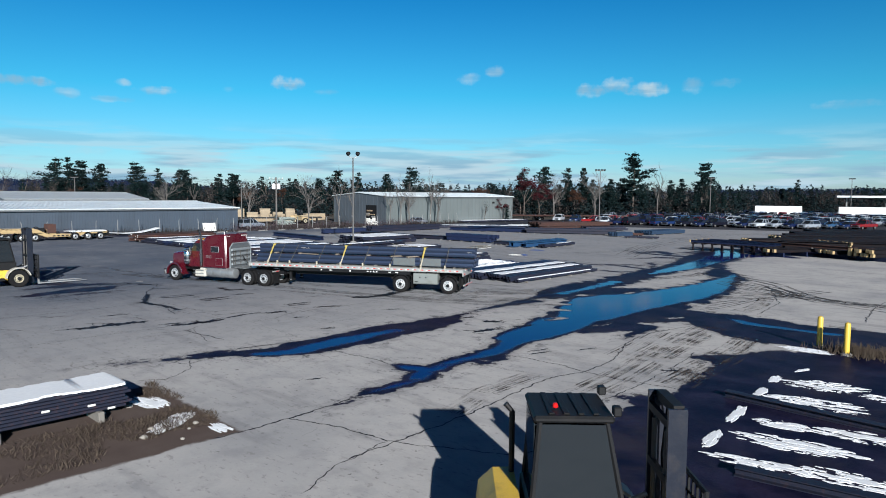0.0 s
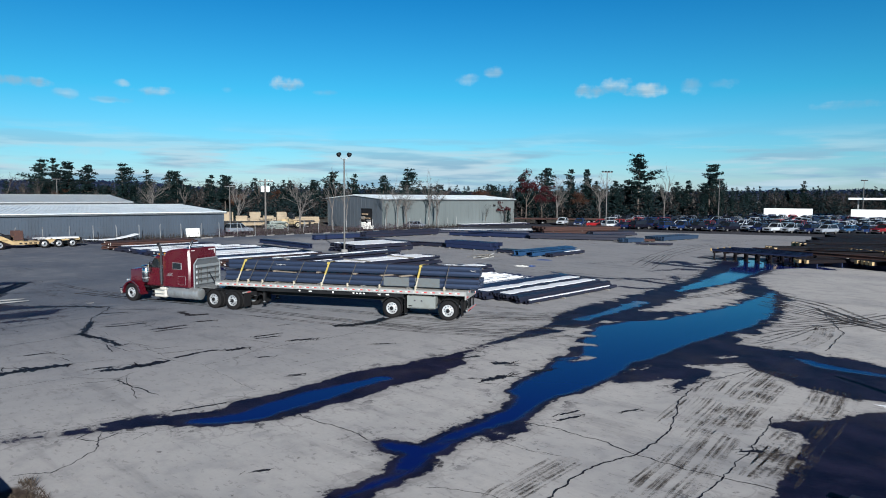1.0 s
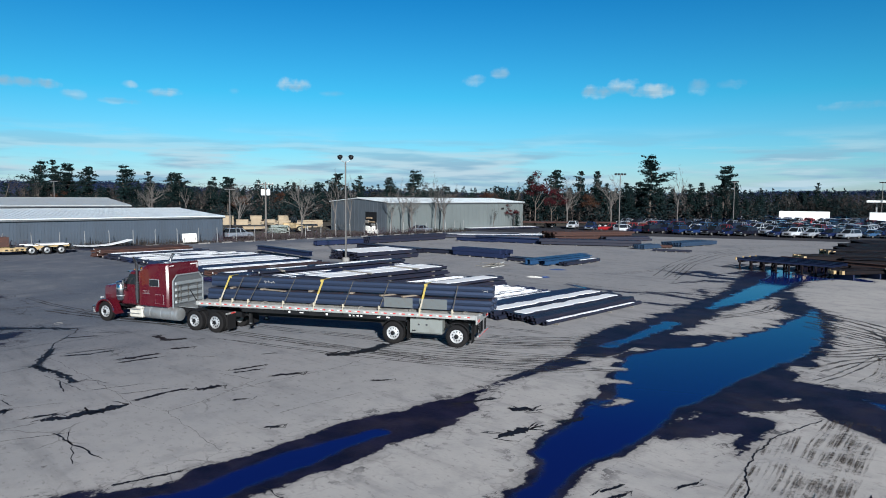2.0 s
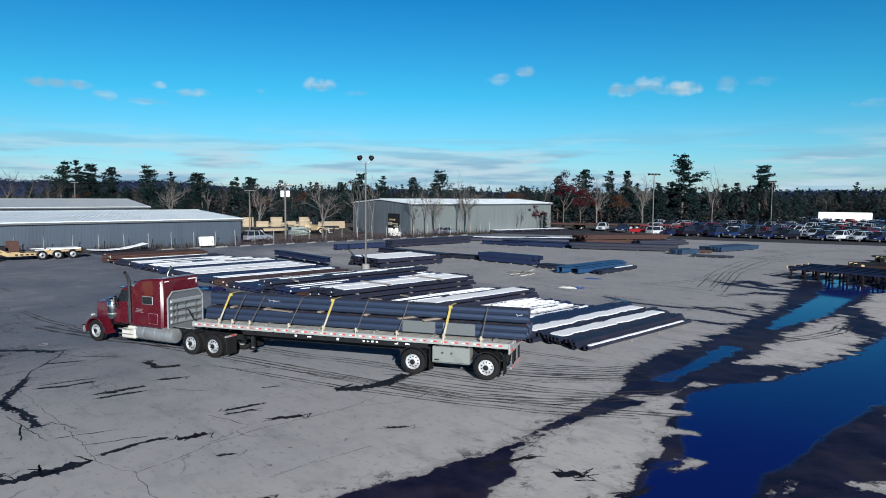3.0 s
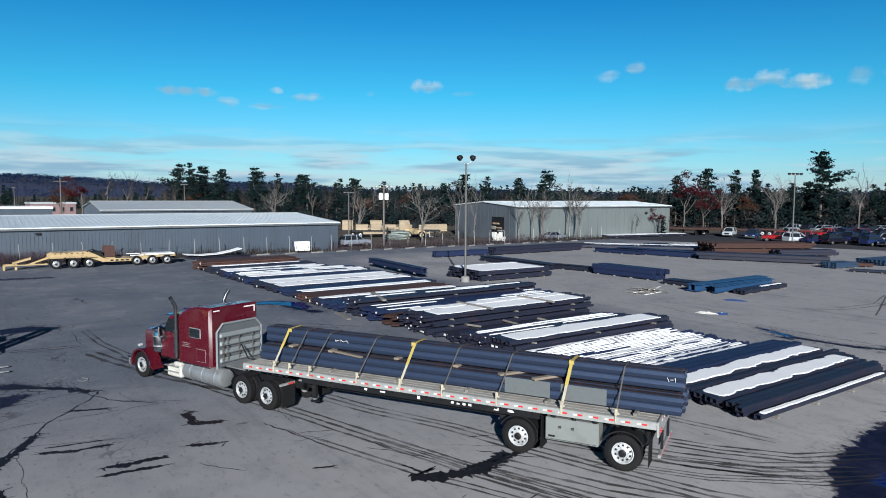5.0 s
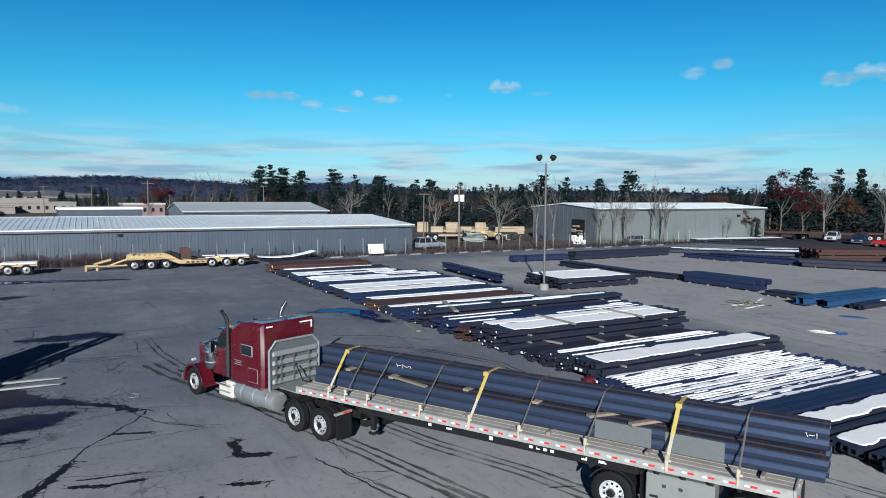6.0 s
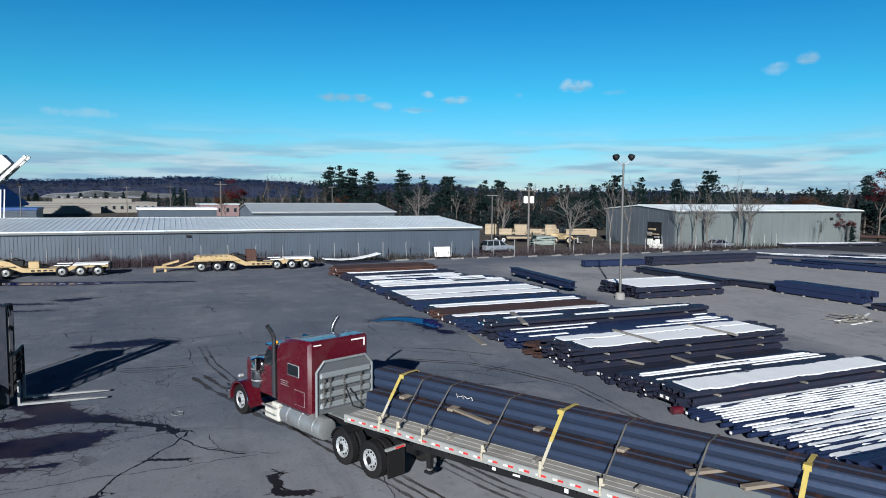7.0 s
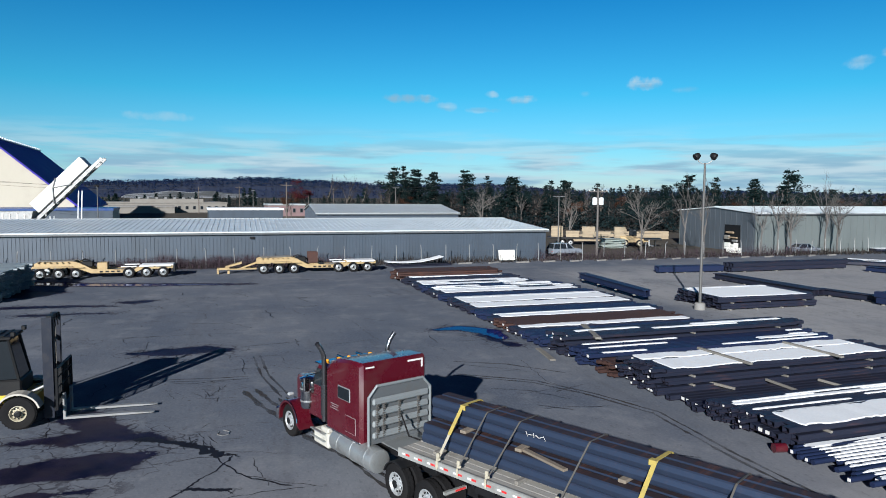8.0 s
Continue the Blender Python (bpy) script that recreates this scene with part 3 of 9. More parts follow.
west_water = [(-21.9, 14.8, 0.2), (-21.4, 15.6, 0.42), (-21.2, 16.4, 0.5), (-21.5, 17.6, 0.6), (-21.6, 18.9, 0.65), (-21.7, 20.3, 0.42), (-21.7, 21.8, 0.3)]
east_channel = [(-14.5, 13.0, 0.06), (-14.7, 14.2, 0.2), (-14.8, 15.0, 0.42), (-14.9, 16.0, 0.4), (-14.9, 16.5, 0.36), (-15.2, 17.2, 0.55), (-15.5, 17.8, 0.6), (-15.6, 18.6, 0.5), (-15.8, 19.3, 0.5), (-15.8, 20.8, 0.55), (-15.9, 22.1, 0.62), (-16.3, 23.3, 0.62), (-16.8, 24.3, 1.05), (-17.0, 25.5, 1.25), (-17.2, 27.5, 1.4), (-17.7, 29.0, 1.6)]
east_patch = [(-14.9, 20.2, 0.3), (-15.1, 21.2, 0.4)]
spur = [(-17.1, 17.5, 0.2), (-16.4, 17.7, 0.5), (-15.6, 17.9, 0.62)]
stream = [(-23.5, 37.2, 0.45), (-23.6, 39.7, 0.35), (-23.9, 42.5, 0.5), (-24.3, 44.9, 0.55)]
stream2 = [(-25.0, 51.5, 0.3), (-25.3, 54.5, 0.75), (-25.4, 58.0, 1.1), (-26.2, 63.0, 1.2), (-27.0, 68.5, 1.2), (-28.2, 74.0, 1.5), (-30.5, 79.0, 1.1)]
side_wet = [(-23.5, 36.5, 1.2), (-24.0, 38.5, 1.4), (-24.3, 41.5, 1.6), (-24.4, 45.0, 1.5), (-25.2, 50.0, 1.4), (-25.5, 53.0, 1.5), (-26.1, 60.5, 1.8), (-27.5, 68.0, 2.6), (-29.5, 75.0, 2.6)]
brown_rim = [(-22.2, 39.0, 1.2), (-21.8, 41.2, 1.2), (-20.9, 43.0, 0.7)]
yard_wet = [(-16.0, 31.6, 0.8), (-15.3, 33.6, 1.4), (-14.6, 35.4, 1.7), (-13.6, 35.2, 1.7), (-12.4, 35.7, 1.9), (-11.1, 34.9, 2.6), (-9.5, 34.2, 2.8), (-6.5, 34.6, 3.0), (0, 35.0, 3.2), (6, 34, 3.5)]
yard_water = [(-12.6, 36.2, 0.1), (-11.2, 35.4, 0.4), (-9.6, 35.4, 0.25), (-7.5, 35.6, 0.35)]
brown_a = [(-15.6, 27.6, 0.3), (-15.4, 28.8, 0.55), (-15.2, 30.6, 0.8)]
brown_b = [(-13.6, 27.7, 0.12), (-13.9, 29.4, 0.3), (-14.3, 31.2, 0.45)]
brown_c = [(-14.6, 29.3, 0.1), (-14.4, 30.3, 0.25), (-14.8, 31.3, 0.3)]
gate_wet = [(-10.1, 26.6, 0.16), (-9.4, 27.0, 0.55), (-8.6, 27.3, 1.1), (-6.6, 28.6, 2.2), (-3.0, 29.5, 3.4), (2, 29.0, 4.5)]
gate_wet2 = [(-6.5, 26.0, 2.4), (-6.3, 24.4, 2.3), (-6.2, 22.6, 2.3), (-6.0, 20.8, 2.5), (-5.6, 18.3, 2.9), (-4.6, 16.0, 2.6)]
gate_wet3 = [(-2.0, 24.0, 4.0), (0, 19, 4.5), (3, 14, 5.0)]
gate_tongue = [(-9.5, 20.0, 0.1), (-8.7, 20.2, 0.45), (-7.8, 20.4, 0.8)]
gate_tongue2 = [(-9.2, 24.4, 0.08), (-8.6, 24.6, 0.2)]
stack_damp = [(-36.0, 54.0, 0.1), (-33.2, 54.1, 0.2), (-31.7, 54.6, 0.25), (-30.2, 56.6, 0.15), (-27.0, 57.0, 0.25)]
sprays = [(-38.2, 70.6, 0.05), (-35.6, 69.3, 0.3), (-34.3, 68.7, 0.45), (-32.0, 68.4, 0.5), (-29.0, 69.0, 0.9)]
sprays2 = [(-32.7, 62.3, 0.1), (-31.7, 65.6, 0.35), (-28.8, 66.8, 0.6)]
lift_damp = [(-47.6, 13.6, 0.2), (-47.5, 14.9, 0.5), (-47.5, 16.2, 0.6), (-47.1, 17.6, 0.35), (-46.7, 18.3, 0.1)]
lift_damp2 = [(-44.2, 12.6, 0.4), (-44.7, 14.3, 0.75), (-44.9, 15.4, 0.95), (-44.9, 17.0, 0.8), (-45.6, 18.2, 0.15)]
lift_damp3 = [(-42.9, 13.5, 0.12), (-43.0, 15.6, 0.18), (-42.9, 17.2, 0.05)]
lift_damp4 = [(-60.0, 15.4, 0.3), (-59.9, 17.1, 0.75), (-60.2, 18.8, 0.9), (-59.7, 19.9, 0.4)]
far_damp = [(-90.7, 3.1, 1.2), (-88.6, 9.0, 1.1), (-87.8, 12.7, 1.0), (-87.4, 15.4, 0.8), (-86.3, 21.8, 0.3)]
far_damp2 = [(-78.0, 12.0, 0.3), (-77.6, 13.1, 0.7), (-78.2, 14.4, 0.4)]
far_damp3 = [(-76.9, 4.9, 0.6), (-76.7, 8.8, 0.5), (-76.2, 11.9, 0.2)]
far_damp4 = [(-73.2, 7.0, 0.45), (-73.2, 9.6, 0.3), (-73.2, 12.3, 0.15)]
# shade beside the galvanised stacks, drawn as dark wet ground
stack_shade = [(-85.0, 2.0, 2.2), (-83.5, 4.5, 1.8), (-84.3, 6.6, 0.6)]
row_puddle = [(-62.1, 31.6, 0.25), (-62.4, 33.4, 0.7), (-61.0, 34.8, 0.9), (-59.0, 35.0, 0.5)]
row_damp = [(-60, 34, 0.3), (-57, 34.9, 0.4)]
rack_wet = [(-33.5, 79, 1.4), (-27, 82, 4.5), (-19, 86, 8.0), (-8, 90, 10.0), (6, 96, 11.0)]
rack_wet2 = [(-31.5, 95, 2.5), (-28, 108, 5.0), (-24, 122, 7.0)]
link_wet = [(-25.2, 62.3, 1.5), (-22.6, 57.5, 1.3), (-20.5, 54.7, 1.3), (-19.0, 53.1, 1.0)]
east_bank = [(-15.7, 32.5, 0.8), (-15.9, 35.5, 0.9), (-16.4, 40.5, 0.8), (-17.2, 46.0, 0.75), (-18.5, 51.5, 0.6)]
sprays3 = [(-31.8, 55.0, 0.1), (-29.5, 55.1, 0.3), (-26.4, 54.1, 0.4)]
sprays4 = [(-35.6, 68.6, 0.3), (-35.2, 72.4, 0.6), (-33.0, 70.5, 0.9)]
sprays5 = [(-32.6, 73.0, 0.4), (-32.2, 76.5, 0.6), (-29.3, 74.4, 0.9)]
sprays6 = [(-29.7, 50.6, 0.15), (-28.2, 50.7, 0.25), (-26.8, 51.4, 0.4)]
sprays7 = [(-29.6, 60.0, 0.2), (-27.9, 57.4, 0.3), (-26.6, 54.4, 0.3)]
end_pool = [(-38.2, 54.8, 0.15), (-36.4, 54.2, 0.45), (-35.4, 53.4, 0.15)]
rack_pool = [(-28.0, 69.5, 0.9), (-27.5, 72.0, 1.6), (-26.6, 75.0, 2.0), (-24.9, 77.0, 1.2), (-22.4, 76.0, 0.8)]
far_left = [(-47.5, 16.6, 0.6), (-50, 15, 0.8)]
fingers = [(-22.3, 32.3, 0.2), (-21.6, 33.2, 0.4), (-20.7, 33.8, 0.25)], [(-23.0, 34.1, 0.25), (-22.2, 34.6, 0.4), (-21.5, 35.1, 0.2)], [(-18.5, 29.0, 0.2), (-18.4, 29.9, 0.3)], [(-20.9, 31.2, 0.35), (-20.0, 31.9, 0.25), (-19.4, 32.2, 0.1)]
islands = [(-21.9, 44.2, 0.2), (-22.3, 46.6, 0.55), (-22.7, 49.2, 0.8), (-23.2, 51.6, 0.4)], [(-22.8, 53.5, 0.3), (-23.2, 56.0, 0.65), (-23.8, 59.5, 0.3)], [(-14.6, 33.8, 0.25), (-14.2, 34.5, 0.15)], [(-15.5, 39.0, 0.5), (-13.5, 40.0, 0.8), (-12.5, 38.3, 0.5)]

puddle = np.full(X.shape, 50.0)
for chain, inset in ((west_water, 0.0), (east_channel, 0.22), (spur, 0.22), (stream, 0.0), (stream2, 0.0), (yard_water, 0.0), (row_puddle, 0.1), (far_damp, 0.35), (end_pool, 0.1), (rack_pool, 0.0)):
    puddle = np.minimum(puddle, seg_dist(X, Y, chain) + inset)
wet = np.full(X.shape, 50.0)
for chain in (west_channel, west_streak, west_water, east_channel, east_patch, spur, stream, stream2, side_wet, brown_rim, yard_wet, brown_a, brown_b, brown_c, gate_wet, gate_wet2, gate_wet3, gate_tongue, gate_tongue2,
              stack_damp, sprays, sprays2, lift_damp, lift_damp2, lift_damp3, lift_damp4, far_damp, far_damp2, row_puddle, row_damp, rack_wet, rack_wet2, far_left, far_damp3, far_damp4, stack_shade, link_wet, east_bank, sprays3, sprays4, sprays5, sprays6, sprays7, end_pool, rack_pool):
    wet = np.minimum(wet, seg_dist(X, Y, chain))
# the pond, between its two banks
left_bank = np.interp(Y, [24, 27.7, 28.7, 31, 32.6, 35.9, 38.3, 40.1, 43.2, 48.3, 53, 56.5], [-17.6, -18.6, -18.7, -19.8, -20.8, -21.9, -21.7, -20.6, -20.3, -19.9, -20.2, -20.6])
right_bank = np.interp(Y, [24.8, 26.8, 28.8, 31.9, 35.4, 38.4, 41.7, 45.9, 51.5, 56.5], [-16.0, -15.9, -16.2, -16.1, -16.5, -16.4, -16.2, -16.7, -18.3, -20.2])
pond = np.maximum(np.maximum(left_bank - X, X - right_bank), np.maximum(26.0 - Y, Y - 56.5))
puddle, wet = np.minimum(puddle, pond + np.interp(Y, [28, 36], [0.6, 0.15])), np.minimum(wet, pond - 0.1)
patch = 0.0 - np.minimum.reduce([seg_dist(X, Y, q) for q in (*fingers, *islands)])
wet, puddle = np.maximum(wet, patch), np.maximum(puddle, patch)
tar = np.maximum(-((X + 74) * -0.36 + (Y - 132) * 0.93) - 10.5, -((X + 74) * 0.93 + (Y - 132) * 0.36) - 46)
pale = np.maximum(np.interp(X, [-80, -60, -46, -40, -34, -28, -20, -15], [0.2, 0.17, 0.18, 0.35, 0.53, 0.62, 0.88, 1.0]), 0.52 * np.clip((X + 100) / 14, 0, 1) * np.clip((Y - 46) / 8, 0, 1))
bank = np.maximum(np.abs(X + 17.4) - 3.0, Y - 10.2)
earth = np.minimum(bank, seg_dist(X, Y, [(-6.2, 31.8, 0.7), (-2, 33, 1.2), (4, 34, 1.4)]))
grass = np.clip((-101.5 - X) / 4, 0, 1) + np.clip((Y - 150) / 60, 0, 1) * np.clip((-100 - X) / 20, 0, 1)
nx, ny = X.shape
ground_me = bpy.data.meshes.new("ground")
ii = np.arange(nx * ny).reshape(nx, ny)
quads = np.stack([ii[:-1, :-1], ii[1:, :-1], ii[1:, 1:], ii[:-1, 1:]], -1).reshape(-1, 4)
ground_me.vertices.add(nx * ny)
ground_me.vertices.foreach_set("co", np.stack([X, Y, np.zeros_like(X)], -1).ravel())
ground_me.loops.add(quads.size)
ground_me.loops.foreach_set("vertex_index", quads.ravel())
ground_me.polygons.add(len(quads))
ground_me.polygons.foreach_set("loop_start", np.arange(0, quads.size, 4))
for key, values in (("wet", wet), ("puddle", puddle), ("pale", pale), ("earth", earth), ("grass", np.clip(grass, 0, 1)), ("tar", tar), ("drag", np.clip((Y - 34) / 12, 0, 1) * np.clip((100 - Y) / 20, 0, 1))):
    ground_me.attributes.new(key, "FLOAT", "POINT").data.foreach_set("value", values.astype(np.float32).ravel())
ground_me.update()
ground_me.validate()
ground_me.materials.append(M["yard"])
tagged(new("ground", ground_me), "cracked grey concrete and asphalt yard with dark puddles", "ground", kind="structure")


def ribbon(g, pts, width, z, rng, jitter, step=0.35):
    """A ragged flat strip along a chain of points, a few millimetres over the ground."""
    path = [Vector((*pts[0], 0))]
    for a, b in zip(pts, pts[1:]):
        a, b = Vector((*a, 0)), Vector((*b, 0))
        n = max(1, int((b - a).length / step))
        path += [a.lerp(b, (i + 1) / n) for i in range(n)]
    drift, verts = 0.0, []
    last = len(path) - 1
    for i, p in enumerate(path):
        d = (path[min(i + 1, last)] - path[max(i - 1, 0)]).normalized()
        s = Vector((-d.y, d.x, 0))
        drift = drift * 0.7 + rng.uniform(-jitter, jitter)
        w = width * rng.uniform(0.45, 1.4) * (0.35 if i in (0, last) else 1)
        for e in (-1, 1):
            q = p + s * (drift + e * w / 2)
            verts.append((q.x, q.y, z))
    g.add(verts, [(2 * i, 2 * i + 1, 2 * i + 3, 2 * i + 2) for i in range(last)])


rng = random.Random(5)
cracks = Geo()
for pts, w in (
    ([(-11.0, 11.0), (-11.3, 15.0), (-11.9, 19.0), (-12.0, 20.3), (-11.7, 21.8), (-11.7, 22.9), (-11.8, 23.8), (-12.4, 25.2), (-13.1, 27.3), (-13.4, 29.5), (-13.2, 31.3), (-12.9, 32.8)], 0.09),
    ([(-15.4, 21.7), (-14.1, 21.9), (-12.9, 22.0), (-11.7, 21.8), (-10.6, 21.8), (-9.6, 21.9), (-8.1, 22.1)], 0.085), ([(-9.4, 18.6), (-9.5, 20.9), (-9.5, 22.0), (-9.7, 23.5), (-9.9, 25.1), (-10.3, 27.5)], 0.07),
    ([(-15.9, 51.0), (-12.6, 43.3), (-12.4, 41.6), (-11.9, 38.4)], 0.1), ([(-20.7, 17.3), (-19.5, 17.45), (-18.2, 17.6), (-17.2, 17.6)], 0.08), ([(-14.4, 9.4), (-14.5, 12.0), (-14.8, 14.2)], 0.12),
    ([(-14.5, 11.6), (-12.8, 12.3), (-11.3, 12.4), (-9.5, 13.4), (-8.5, 13.9)], 0.09), ([(-11.3, 12.4), (-10.9, 10.6), (-10.2, 9.2)], 0.06), ([(-21.1, 10.1), (-20.7, 10.8), (-21.0, 11.4), (-21.4, 12.0), (-22.6, 12.6)], 0.07),
    ([(-23.2, 12.6), (-22.4, 12.9), (-22.1, 12.3), (-22.7, 11.9), (-23.2, 12.6)], 0.07), ([(-22.4, 12.9), (-21.9, 13.5), (-21.7, 13.0)], 0.04), ([(-27.9, 18.1), (-28.0, 19.1), (-28.6, 20.5), (-28.9, 23.0), (-28.7, 24.9), (-29.2, 27.1)], 0.05),
    ([(-38.8, 17.5), (-33.1, 17.7), (-29.5, 17.6), (-27.9, 18.1), (-26.9, 18.0), (-23.6, 17.8)], 0.026), ([(-25.3, 20.6), (-25.4, 22.0), (-25.3, 24.0)], 0.04), ([(-14.9, 19.9), (-13.7, 20.0), (-12.9, 20.3)], 0.04), ([(-14.0, 16.6), (-12.9, 17.2), (-11.8, 17.6)], 0.035),
    ([(-29.4, 9.0), (-29.5, 14.8)], 0.05), ([(-41.2, 12.5), (-41.2, 15.7), (-41.5, 17.6), (-41.5, 19.8), (-41.7, 22.4)], 0.07), ([(-38.2, 16.9), (-39.6, 17.7), (-41.3, 18.5), (-44.3, 20.4)], 0.12),
    ([(-46.7, 18.0), (-45.1, 19.8), (-43.1, 20.5), (-41.8, 22.0)], 0.12), ([(-40.0, 22.7), (-38.7, 22.7), (-38.6, 23.5)], 0.1), ([(-39.4, 17.2), (-38.8, 19.2), (-38.4, 20.8)], 0.05), ([(-53.6, 17.8), (-53.4, 18.9), (-53.8, 19.9)], 0.08),
    ([(-37.0, 9.0), (-36.7, 13.3), (-37.0, 15.5), (-37.2, 16.5)], 0.08), ([(-51.1, 19.0), (-51.0, 19.7), (-50.9, 20.2)], 0.05), ([(-46, 56), (-41, 55.2), (-35, 55.6), (-27, 56.0)], 0.12), ([(-54, 34), (-50, 33.6), (-47, 34.5)], 0.06), ([(-75, 24), (-66, 27.5), (-60, 28)], 0.05),
    ([(-7.4, 40), (-8.2, 45), (-8.5, 52)], 0.1), ([(-55, 24), (-55.5, 27), (-54.8, 30)], 0.05), ([(-64, 14), (-64.4, 19), (-63, 25)], 0.06), ([(-31.7, 13.0), (-31.6, 14.6), (-31.2, 16.0)], 0.05), ([(-50, 45), (-45, 52), (-40, 60)], 0.05), ([(-47, 24.5), (-43, 25.5), (-37, 25.4)], 0.04),
):
    ribbon(cracks, pts, w * 0.5, 0.006, rng, 0.05, 0.13)
# leaks: cracks that have spread into wet, spiky stains
for pts, w in (
    ([(-36.0, 16.8), (-37.4, 16.7), (-38.4, 17.2), (-40.2, 18.1)], 0.24), ([(-37.4, 16.6), (-35.5, 17.0), (-34.8, 17.0), (-33.6, 17.1)], 0.22), ([(-29.7, 15.0), (-29.3, 15.6), (-29.4, 16.4), (-29.5, 17.4)], 0.34), ([(-31.7, 11.6), (-31.7, 13.0), (-31.5, 14.2)], 0.4),
    ([(-35.6, 19.4), (-35.5, 20.9)], 0.16), ([(-30.9, 22.0), (-30.7, 23.0)], 0.14), ([(-31.3, 22.2), (-31.2, 23.4)], 0.16), ([(-40.0, 22.6), (-38.7, 22.6), (-38.3, 23.4)], 0.24), ([(-30.2, 14.8), (-30.0, 15.5)], 0.14), ([(-36.2, 19.5), (-36.1, 20.1), (-36.1, 21.2)], 0.2),
    ([(-38.4, 18.0), (-38.1, 18.9), (-38.1, 20.0)], 0.14), ([(-38.8, 18.2), (-38.6, 19.8)], 0.08), ([(-36.7, 22.0), (-36.4, 22.7)], 0.2), ([(-29.4, 22.9), (-29.1, 23.9)], 0.22), ([(-29.6, 20.0), (-29.5, 20.7)], 0.26), ([(-29.8, 17.8), (-30.0, 18.7), (-30.0, 19.7)], 0.16),
    ([(-31.0, 26.5), (-30.5, 27.3), (-30.3, 28.4), (-30.8, 29.8)], 0.42), ([(-30.6, 28.2), (-30.7, 29.8), (-30.9, 31.4)], 0.2), ([(-20.6, 26.4), (-19.9, 26.8)], 0.3), ([(-22.1, 25.4), (-21.6, 27.0)], 0.14), ([(-19.0, 24.2), (-18.8, 25.4)], 0.3), ([(-18.6, 26.4), (-18.3, 27.3)], 0.16),
    ([(-14.6, 22.5), (-14.4, 23.3)], 0.1), ([(-14.9, 23.0), (-14.7, 23.8)], 0.08), ([(-13.7, 24.6), (-13.5, 25.2)], 0.1), ([(-9.9, 23.9), (-9.5, 24.4)], 0.12), ([(-26.3, 25.2), (-25.9, 25.8)], 0.14), ([(-42.4, 19.2), (-42.0, 20.4)], 0.14), ([(-23.2, 14.8), (-22.9, 16.4)], 0.08),
    ([(-46.9, 17.4), (-45.8, 19.2), (-44.6, 20.2)], 0.3), ([(-34.3, 13.6), (-34.2, 14.4)], 0.12), ([(-27.6, 20.2), (-27.4, 20.7)], 0.12), ([(-24.4, 19.6), (-24.2, 20.0)], 0.14), ([(-33.0, 24.4), (-32.8, 25.0)], 0.08), ([(-17.5, 14.2), (-17.3, 14.6)], 0.1),
):
    for k_ in range(3):
        ribbon(cracks, [(x + rng.gauss(0, w * 0.18), y + rng.gauss(0, w * 0.3)) for x, y in pts], w * (1.0, 0.8, 0.5)[k_], 0.0062 + 0.0003 * k_, rng, w * 0.3, 0.07)
    for i in range(int(5 + 6 * w / 0.2)):
        x, y = pts[rng.randrange(len(pts))]
        a, l = rng.choice((0.1, 1.5, 1.7, 3.3, 4.6)) + rng.uniform(-0.4, 0.4), rng.uniform(0.8, 2.4) * w
        ribbon(cracks, [(x, y + rng.uniform(-0.4, 0.4)), (x + l * math.cos(a), y + l * math.sin(a))], w * 0.18, 0.0072, rng, 0.03, 0.08)
for i in range(130):  # short cracks in the old asphalt
    x, y = rng.uniform(-84, -28), rng.uniform(8, 33)
    a, l = rng.choice((0.05, 1.5, 0.4, 1.1)) + rng.uniform(-0.3, 0.3), rng.uniform(0.8, 3.5)
    ribbon(cracks, [(x, y), (x + l * math.cos(a), y + l * math.sin(a))], rng.uniform(0.02, 0.06), 0.0055, rng, 0.06, 0.2)
for cx, cy, rad in ((-46.5, 19.4, 1.3), (-58.5, 21, 2.4), (-52.5, 19.6, 1.6)):  # crazed patches
    for i in range(26):
        x, y = cx + rng.gauss(0, rad * 0.5), cy + rng.gauss(0, rad * 0.5)
        a, l = rng.choice((0.1, 1.6)) + rng.uniform(-0.5, 0.5), rng.uniform(0.3, 1.1)
        ribbon(cracks, [(x, y), (x + l * math.cos(a), y + l * math.sin(a))], 0.024, 0.0055, rng, 0.04, 0.15)
solid("pavement_cracks", cracks, M["crack"], "dark jagged cracks across the yard surface", "cracks", kind="stuff")


def track(pts, n=2, gap=0.32, w=0.15, mat="track"):
    tracks = Geo()
    last = len(pts) - 1
    strands = 7 if mat == "dirt" else 1
    for i in range(n * strands):
        off, line_ = (i // strands - (n - 1) / 2) * gap + (rng.gauss(0, w * 0.6) if strands > 1 else 0), []
        for q, (x, y) in enumerate(pts):
            ux, uy = pts[min(q + 1, last)][0] - pts[max(q - 1, 0)][0], pts[min(q + 1, last)][1] - pts[max(q - 1, 0)][1]
            u = math.hypot(ux, uy)
            line_.append((x - uy / u * off, y + ux / u * off))
        ribbon(tracks, line_, w / strands ** 0.5 * 0.8, 0.004 + 0.0001 * (i % 20), rng, 0.012, 0.25)
    solid("tyre_track", tracks, M[mat], "damp dark tyre track across the yard", "tyre track", group="tyre tracks", kind="stuff")


track([(-50.5, 22.4), (-46.5, 23.3), (-42, 24.6), (-37, 26.2), (-33.6, 27.2), (-30, 28.3), (-27, 29.4), (-24.5, 31.4), (-23, 34.0)], 3)
track([(-41.5, 26.8), (-37, 28.2), (-33.7, 29.7), (-31, 30.5), (-28.8, 31.2), (-25.8, 32.3), (-23.7, 33.6), (-22, 36)], 3)
track([(-31, 31.9), (-28, 33.6), (-26, 35.1), (-24.4, 37.5)], 4)
